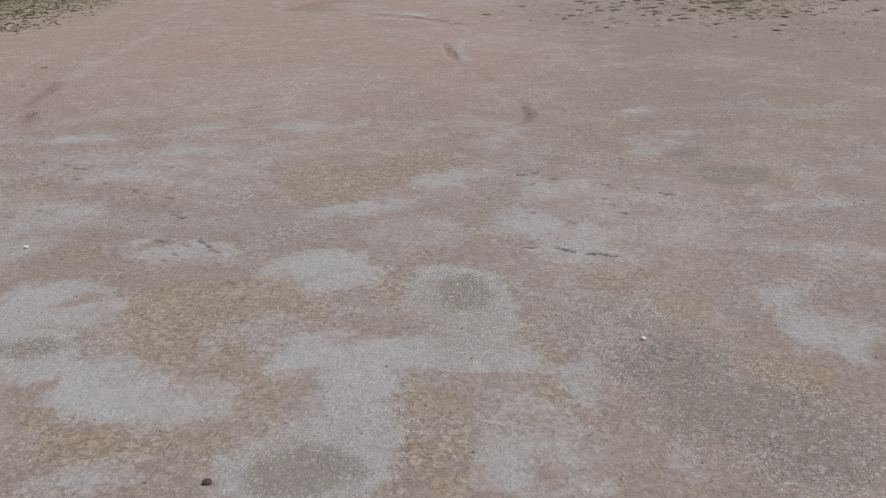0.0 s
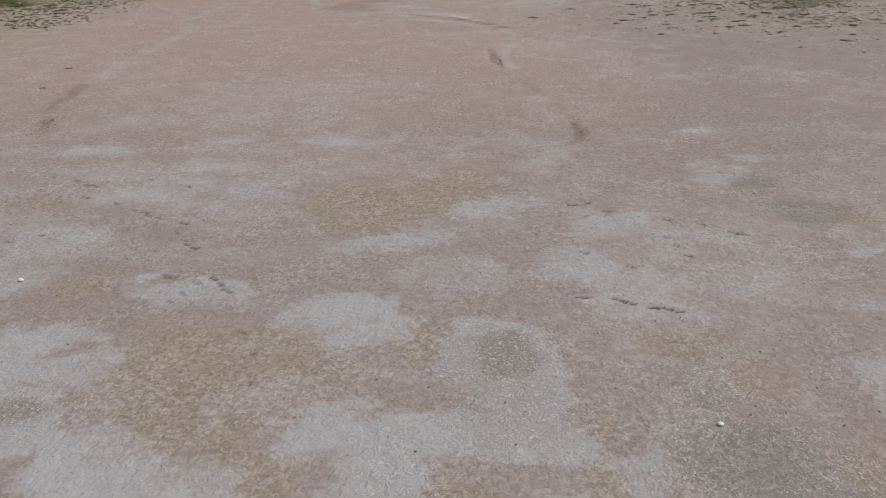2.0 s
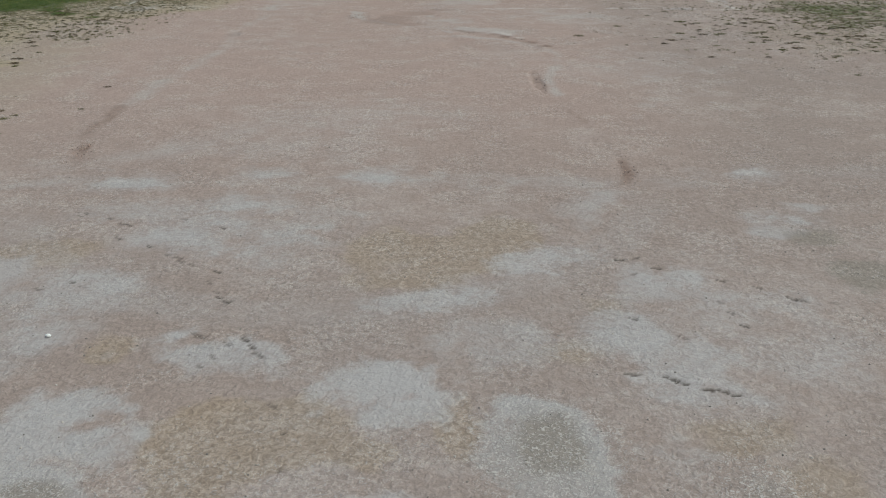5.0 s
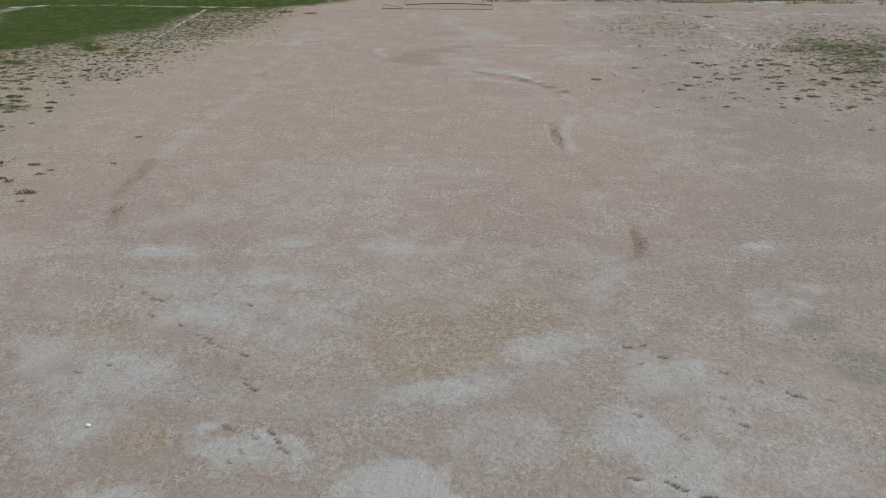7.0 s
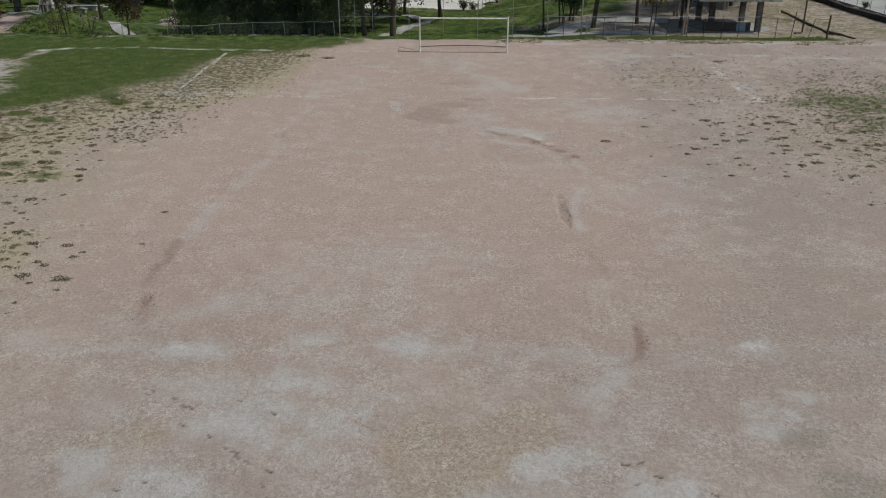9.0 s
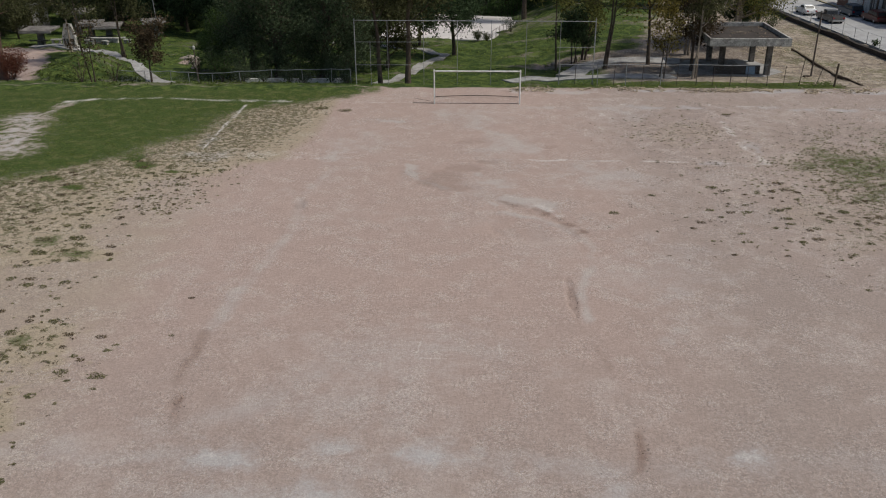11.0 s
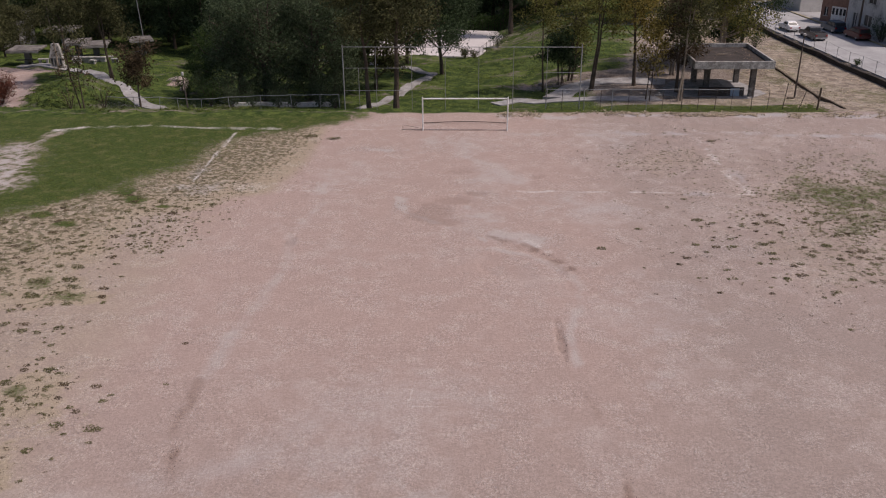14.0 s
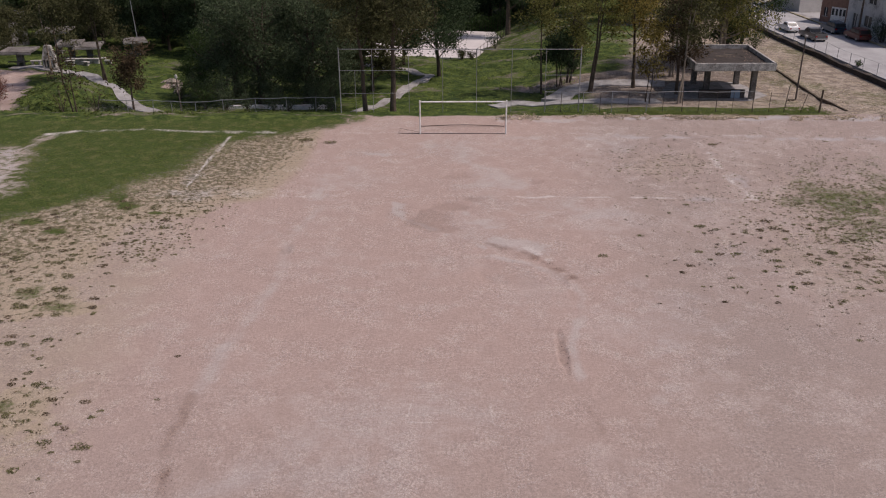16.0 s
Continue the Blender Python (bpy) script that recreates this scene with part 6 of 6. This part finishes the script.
def turf_density(x, y):
    s = left_turf(x, y)
    d = smooth((s + 2.0) / 5.0) * (1 - bare(x, y))
    d = np.maximum(d, smooth((y - 3.0) / 1.5) * smooth((-8 - x) / 4))
    lines = np.maximum(stroke(x, y, [(-35.8, 0.1), (-33.8, 0.8), (-30.8, 1.25), (-27.9, 1.5), (-23.6, 0.8), (-20.3, 0.7)], 0.5), stroke(x, y, [(-19.9, -0.8), (-20.1, -7.8), (-20.2, -14.6)], 0.4))
    return d * (1 - lines)


def slope_density(x, y):
    d = smooth((18 + 0.28 * np.maximum(y - 23, 0) - x) / 5) * (1 - smooth((x - 12) / 3) * smooth((30 - y) / 3))
    return d * (1 - blobs(x, y, [(-58.8, 38, 5, 5)], 0.4, 0.6)) * (1 - sand_cut(x, y)) * (0.5 + fbm(x, y, 3.0))


rng = random.Random(31)
mesh = mesh_part("weed_tufts", *blades(scatter(70000, -42, 36, -54, 5.5, weeds, 41, 0.45, 1.2), rng, 0.03, 0.10, 5), M_WITHERED)
tagged(mesh, "small olive weeds scattered over bare earth", "weeds", kind="stuff")


def mats(spots, rng):
    """Low cushions of small leaves pressed to the earth, with ragged outlines: place and radius."""
    verts, faces = [], []
    for x, y, z, r in spots:
        turn, long = rng.uniform(-0.4, 0.4), rng.uniform(1.0, 1.6)
        lobes = [rng.uniform(0.65, 1.1) for _ in range(7)]
        for _ in range(int(430 * r ** 1.5) + 8):
            a = rng.uniform(0, 6.28)
            k = a / 6.284 * 7
            far = (lobes[int(k)] * (1 - k % 1) + lobes[(int(k) + 1) % 7] * (k % 1)) * rng.random() ** 0.55
            u, v = math.cos(a) * far * long, math.sin(a) * far
            px = x + r * (u * math.cos(turn) - v * math.sin(turn))
            py = y + r * (u * math.sin(turn) + v * math.cos(turn))
            h, b, w = rng.uniform(0.012, 0.03 + 0.03 * r) * (1.25 - 0.7 * min(1, far)), rng.uniform(0, 6.28), rng.uniform(0.022, 0.04) + 0.045 * r
            ca, sa, tilt = math.cos(b) * w, math.sin(b) * w, rng.uniform(-0.012, 0.02)
            n = len(verts)
            verts += [(px - ca, py - sa, z + h * 0.4), (px - sa * 0.6, py + ca * 0.6, z + h), (px + ca * 1.3, py + sa * 1.3, z + h + tilt), (px + sa * 0.6, py - ca * 0.6, z + h * 0.8)]
            faces.append((n, n + 1, n + 2, n + 3))
    return verts, faces


def apart(spots, gap):
    """Leaves out spots that stand nearer to an earlier one than gap times its radius."""
    cells, out = {}, []
    for p in spots:
        i, j = int(p[0] // 1.0), int(p[1] // 1.0)
        others = [q for a in (-1, 0, 1) for b in (-1, 0, 1) for q in cells.get((i + a, j + b), ())]
        if all(math.hypot(p[0] - q[0], p[1] - q[1]) > gap * max(p[3], q[3]) for q in others):
            cells.setdefault((i, j), []).append(p)
            out.append(p)
    return out


WEED_Y = [-44.5, -42, -37, -33.6, -29.8, -27.1, -26.1, -21.1, -17.4, -12.7, -4]
WEED_X = [-15.5, -15.8, -18.4, -18.7, -19.2, -18.6, -16.1, -15.9, -14.8, -14.6, -12.0]


def weed_edge(x, y):
    """Metres inside the stretch of single weeds on the field's left side."""
    return np.interp(y, WEED_Y, WEED_X) - x + 1.2 * fbm(x, y, 2.5)


def mat_places(x, y):
    s, e = left_turf(x, y), weed_edge(x, y)
    left = smooth((e - 0.4) / 5) * smooth((1.5 - s) / 2) * smooth((-14 - y) / 4) * np.where(y < -33, 0.2, 0.5)
    right = 0.3 * blobs(x, y, [(24.0, -22.0, 5.5, 3.6), (27.0, -25.0, 5.0, 4.0)], 0.6) + 0.05 * blobs(x, y, [(18.0, -25.0, 7.0, 6.0), (21.0, -30.5, 4.5, 4.0)], 0.7)
    return np.maximum(left, right)


def speck_places(x, y):
    """Where tiny weeds stand thickly."""
    s, e = left_turf(x, y), weed_edge(x, y)
    left = smooth(e / 3.0) * smooth((3.0 - s) / 3) * np.where(y < -26, 0.08, 0.3 + 0.7 * smooth((x + 23) / 3)) * smooth((1.5 - y) / 2)
    right = np.maximum(1.1 * blobs(x, y, [(25.0, -18.5, 5.0, 4.6), (28.5, -14.0, 5.0, 5.0), (22.0, -15.5, 2.5, 2.0)], 0.6, 0.8), 0.4 * blobs(x, y, [(15.6, -8.2, 4.0, 3.4)], 0.5, 0.6))
    right = np.maximum(right, 0.05 * smooth((x - 10) / 6) * smooth((y + 34) / 8) * smooth((2 - y) / 2))
    return np.maximum(left, right)


WEEDS_NEAR = [(-22.84, -38.26, 0.25), (-20.68, -38.18, 0.19), (-19.84, -39.16, 0.3), (-21.06, -39.2, 0.19), (-19.28, -39.5, 0.13), (-19.34, -40.65, 0.18), (-18.65, -40.38, 0.24), (-20.72, -40.55, 0.13), (-22.23, -40.75, 0.45), (-21.2, -42.58, 0.61),
              (-20.12, -41.58, 0.31), (-20.76, -41.04, 0.16), (-17.12, -40.52, 0.21), (-16.41, -41.73, 0.18), (-16.19, -41.25, 0.13), (-18.49, -41.52, 0.15), (-19.12, -42.05, 0.18), (-17.68, -42.23, 0.18), (-17.26, -42.53, 0.18), (-18.74, -42.76, 0.15),
              (-17.72, -43.54, 0.27), (-16.07, -43.82, 0.34), (-17.2, -44.19, 0.1), (-19.93, -45.64, 0.23), (-14.11, -36.68, 0.14), (-13.99, -40.36, 0.11), (-23.99, -34.75, 0.27), (-23.01, -34.78, 0.24), (-22.01, -35.6, 0.21), (-23.42, -38.92, 0.14)]
WEEDS_FAR = [(-22.77, -29.55, 0.46), (-24.01, -31.64, 0.44), (-22.95, -27.85, 0.37), (-20.16, -31.65, 0.28), (-22.73, -31.24, 0.29), (-22.66, -32.56, 0.25), (-20.39, -30.59, 0.26), (-19.82, -32.33, 0.22), (-19.92, -29.16, 0.16), (-22.41, -23.33, 0.29),
             (-22.02, -25.22, 0.21), (-24.49, -23.21, 0.26), (-24.6, -24.32, 0.22), (-26.98, -25.37, 0.43), (-28.71, -24.36, 0.25), (-29.4, -25.71, 0.46), (-29.15, -27.15, 0.41), (-26.68, -23.56, 0.22), (-28.14, -24.79, 0.21), (-25.84, -23.81, 0.22),
             (-20.7, -22.71, 0.22), (-21.0, -24.56, 0.21), (-17.38, -24.0, 0.14), (-17.66, -24.9, 0.18), (-24.51, -29.76, 0.39), (-24.9, -30.37, 0.39), (-24.37, -33.29, 0.25), (-21.8, -31.56, 0.22), (-13.2, -1.6, 0.5), (-11.1, -2.4, 0.45), (-12.6, -1.3, 0.35)]
WEEDS_EAST = [(15.06, -20.44, 0.37), (15.5, -21.2, 0.18), (15.04, -21.59, 0.15), (13.6, -18.16, 0.15), (12.35, -27.33, 0.2), (12.88, -27.55, 0.39), (14.41, -25.58, 0.17), (13.99, -24.5, 0.24), (15.4, -23.41, 0.14), (14.92, -28.09, 0.19),
              (14.69, -29.28, 0.13), (13.74, -31.0, 0.18), (13.06, -29.12, 0.13), (10.21, -27.87, 0.1), (10.22, -31.19, 0.09), (17.09, -27.18, 0.2), (17.72, -27.23, 0.13), (18.96, -27.5, 0.23), (19.43, -27.26, 0.2), (17.97, -29.25, 0.29),
              (19.01, -28.78, 0.29), (21.97, -24.58, 0.38), (18.21, -25.78, 0.3), (16.54, -31.11, 0.15), (20.12, -30.86, 0.25), (19.25, -31.56, 0.12), (22.0, -26.55, 0.23), (20.45, -26.04, 0.27), (17.13, -23.09, 0.11), (24.38, -26.47, 0.23), (20.45, -3.0, 0.35)]
known = [(x, y, gz(x, y) + float(field_bump(np.array(x), np.array(y))), r) for x, y, r in WEEDS_NEAR + WEEDS_FAR + WEEDS_EAST]
strewn = [(x, y, z, 0.10 + 0.16 * s) for x, y, z, s in scatter(9000, -42, 34, -54, 0, mat_places, 46, 0.3, 1.3)]
all_mats = apart(known + strewn, 2.1)
green = [p for k, p in enumerate(all_mats) if k % 3 or p[3] > 0.33]
mesh = mesh_part("weed_mats", *mats(green, rng), M_WEED)
tagged(mesh, "flat dark green weed mats on bare earth", "weeds", kind="stuff")
mesh = mesh_part("withered_mats", *mats([p for k, p in enumerate(all_mats) if not (k % 3 or p[3] > 0.33)], rng), M_WITHERED)
tagged(mesh, "flat withered brown weed mats on bare earth", "weeds", kind="stuff")
specks = apart([(x, y, z, 0.045 + 0.055 * s) for x, y, z, s in scatter(32000, -42, 34, -50, 2, speck_places, 49, 0.2, 1.3)], 1.7)
mesh = mesh_part("weed_specks", *mats(specks, rng), M_SPECK)
tagged(mesh, "tiny olive weeds standing thickly on dry earth", "weeds", kind="stuff")
mesh = mesh_part("turf_grass", *blades(scatter(20000, -48, -6, -28, 7.5, turf_density, 42), rng, 0.018, 0.08, 4), M_GRASS)
tagged(mesh, "short green turf at the field's corner", "grass", kind="stuff")
mesh = mesh_part("verge_grass", *blades(scatter(7000, 3, 34, 5.6, 10.4, lambda x, y: np.clip(0.75 + 1.3 * fbm(x, y, 1.4), 0.1, 1), 43, 0.6, 1.5), rng, 0.022, 0.10, 4), M_VERGE)
tagged(mesh, "green grass verge along the chain-link fence", "grass", kind="stuff")
def straw_edge(x, y):
    return np.exp(-((y - 5.0 - 0.7 * fbm(x, y, 3.0)) / 0.6) ** 2) * np.clip(0.5 + 1.6 * fbm(x, y, 1.6), 0, 1)


mesh = mesh_part("straw_tufts", *blades(scatter(9000, 3, 42, 3.4, 6.6, straw_edge, 52, 0.5, 1.5), rng, 0.06, 0.13, 6, 0.35), M_STRAW)
tagged(mesh, "pale dry straw tufts along the field's edge", "dry grass", kind="stuff")
mesh = mesh_part("slope_grass", *blades(scatter(40000, -66, 26, 7.5, 70, slope_density, 44, 0.8, 1.6), rng, 0.05, 0.13, 3), M_LUSH)
tagged(mesh, "rough green grass on the park slope", "grass", kind="stuff")
M_LONG = leaf_mat("long_grass_blades", (0.130, 0.165, 0.050), 0.45, 0.55)


def hillock(x, y):
    d = np.exp(-((x + 42.0) / 4.8) ** 2 - ((y - 18.0) / 6.5) ** 2) + 0.5 * smooth((y - 5.6) / 0.8) * smooth((9.5 - y) / 1) * smooth((-12 - x) / 6)
    return d * (1 - sand_cut(x, y)) * np.clip(0.5 + 1.5 * fbm(x, y, 3.0), 0, 1)


mesh = mesh_part("long_grass", *blades(scatter(30000, -58, -10, 5.4, 32, hillock, 48, 0.6, 1.5), rng, 0.09, 0.12, 6, 0.4), M_LONG)
tagged(mesh, "long dark green grass on the hillock and bank", "grass", kind="stuff")
mesh = mesh_part("dry_weeds", *blades(scatter(9000, 30, 45, 8, 58, lambda x, y: 0.25 + fbm(x, y, 4.0), 45), rng, 0.05, 0.14, 5), M_STRAW)
tagged(mesh, "dry straw-coloured weeds in the open lot", "weeds", kind="stuff")


def stones(spots, rng):
    verts, faces = [], []
    for x, y, z, s in spots:
        n = len(verts)
        r = 0.018 * s
        ring = [(math.cos(k * 1.2566), math.sin(k * 1.2566)) for k in range(5)]
        for c, d in ring:
            f = rng.uniform(0.7, 1.3) * r
            verts.append((x + c * f, y + d * f, z - 0.004))
        for c, d in ring:
            f = rng.uniform(0.4, 0.8) * r
            verts.append((x + c * f, y + d * f, z + r * rng.uniform(0.5, 0.9)))
        for k in range(5):
            m = (k + 1) % 5
            faces.append((n + k, n + m, n + 5 + m, n + 5 + k))
        faces.append(tuple(n + 5 + k for k in range(5)))
    return verts, faces


def along(points, count, spread, seed):
    """Spots strewn along a line, thickest at its middle."""
    r, out = random.Random(seed), []
    for _ in range(count):
        k = r.uniform(0, len(points) - 1.001)
        (ax, ay), (bx, by) = points[int(k)], points[int(k) + 1]
        x, y = ax + (bx - ax) * (k % 1) + r.gauss(0, spread), ay + (by - ay) * (k % 1) + r.gauss(0, spread)
        out.append((x, y, gz(x, y) - 0.012, r.uniform(0.6, 1.9)))
    return out


clods = along(RUT_ARC[:4], 130, 0.14, 61) + along(RUT_ARC[2:], 190, 0.3, 67) + along([(2.9, -24.2), (1.9, -23.0), (0.9, -22.4)], 160, 0.5, 62) + along([(5.6, -49.5), (5.85, -48.3), (5.95, -46.2)], 50, 0.22, 63) + along([(4.75, -38.3), (4.75, -34.9)], 60, 0.1, 64) + along([(-4.6, -17.2), (-4.4, -19.6)], 60, 0.3, 65) + along([(-12.0, -46.8), (-12.2, -45.0)], 60, 0.2, 66)
mesh = mesh_part("clods", *stones(clods, rng), M_CLOD)
tagged(mesh, "loose brown earth clods along ruts", "clods", kind="stuff")
mesh = mesh_part("pebbles", *stones(scatter(2600, -12, 13, -71, -44, lambda x, y: np.ones_like(x), 51, 0.45, 1.25), rng), M_STONE)
tagged(mesh, "small grey and brown pebbles strewn on the earth", "pebbles", kind="stuff")
for x, y, r, m, label in ((4.4, -64.9, 0.045, M_WHITE, "single white stone on the damp earth"), (-8.4, -58.6, 0.05, M_WHITE, "small white stone on the earth"), (-3.1, -68.1, 0.06, M_STEEL_DARK, "dark clod lying on the earth")):
    bm = bmesh.new()
    bmesh.ops.create_icosphere(bm, subdivisions=2, radius=r)
    for v in bm.verts:
        v.co = Vector((v.co.x * 1.2, v.co.y * 0.9, v.co.z * 0.7)) * (1 + 0.25 * noise.noise(v.co * 18))
    ob = part("stone", bm, m)
    ob.location = (x, y, 0.55 * r)
    tagged(ob, label, "stone")

rng = random.Random(90)
for k, (x, y, r) in enumerate(((-34.4, 30.0, 0.9), (-33.4, 28.6, 1.1), (-32.6, 27.0, 0.8), (-32.0, 25.6, 0.6), (-35.4, 31.2, 0.7), (-31.8, 24.4, 0.5), (-41.0, 9.6, 0.4), (-38.6, 9.2, 0.35), (-36.0, 9.4, 0.4), (-42.4, 10.6, 0.3),
                               (-47.0, 11.5, 0.5), (-48.0, 15.0, 0.7), (-46.4, 13.0, 0.4), (-49.5, 20.0, 0.6), (-50.5, 23.0, 0.6), (-45.8, 10.2, 0.4), (-48.8, 12.0, 0.5), (-55.4, 30.5, 0.8), (-54.2, 27.0, 0.7), (-53.4, 24.5, 0.6), (-52.6, 21.5, 0.5), (9.0, 26.5, 0.5), (10.8, 24.0, 0.4), (12.8, 26.4, 0.5), (13.8, 32.0, 0.4))):
    bm = bmesh.new()
    r *= 0.62
    bmesh.ops.create_icosphere(bm, subdivisions=2, radius=r)
    off = Vector((7.3 * k, 3.1 * k, 0))
    for v in bm.verts:
        v.co = Vector((v.co.x * 1.4, v.co.y, v.co.z * 0.7)) * (1 + 0.5 * noise.noise(v.co / r * 1.4 + off))
    ob = part("rock", bm, M_ROCK)
    ob.location = (x, y, gz(x, y) + 0.12 * r)
    tagged(ob, "pale weathered rock half buried in the slope", "rock", "rocks on the park slope")
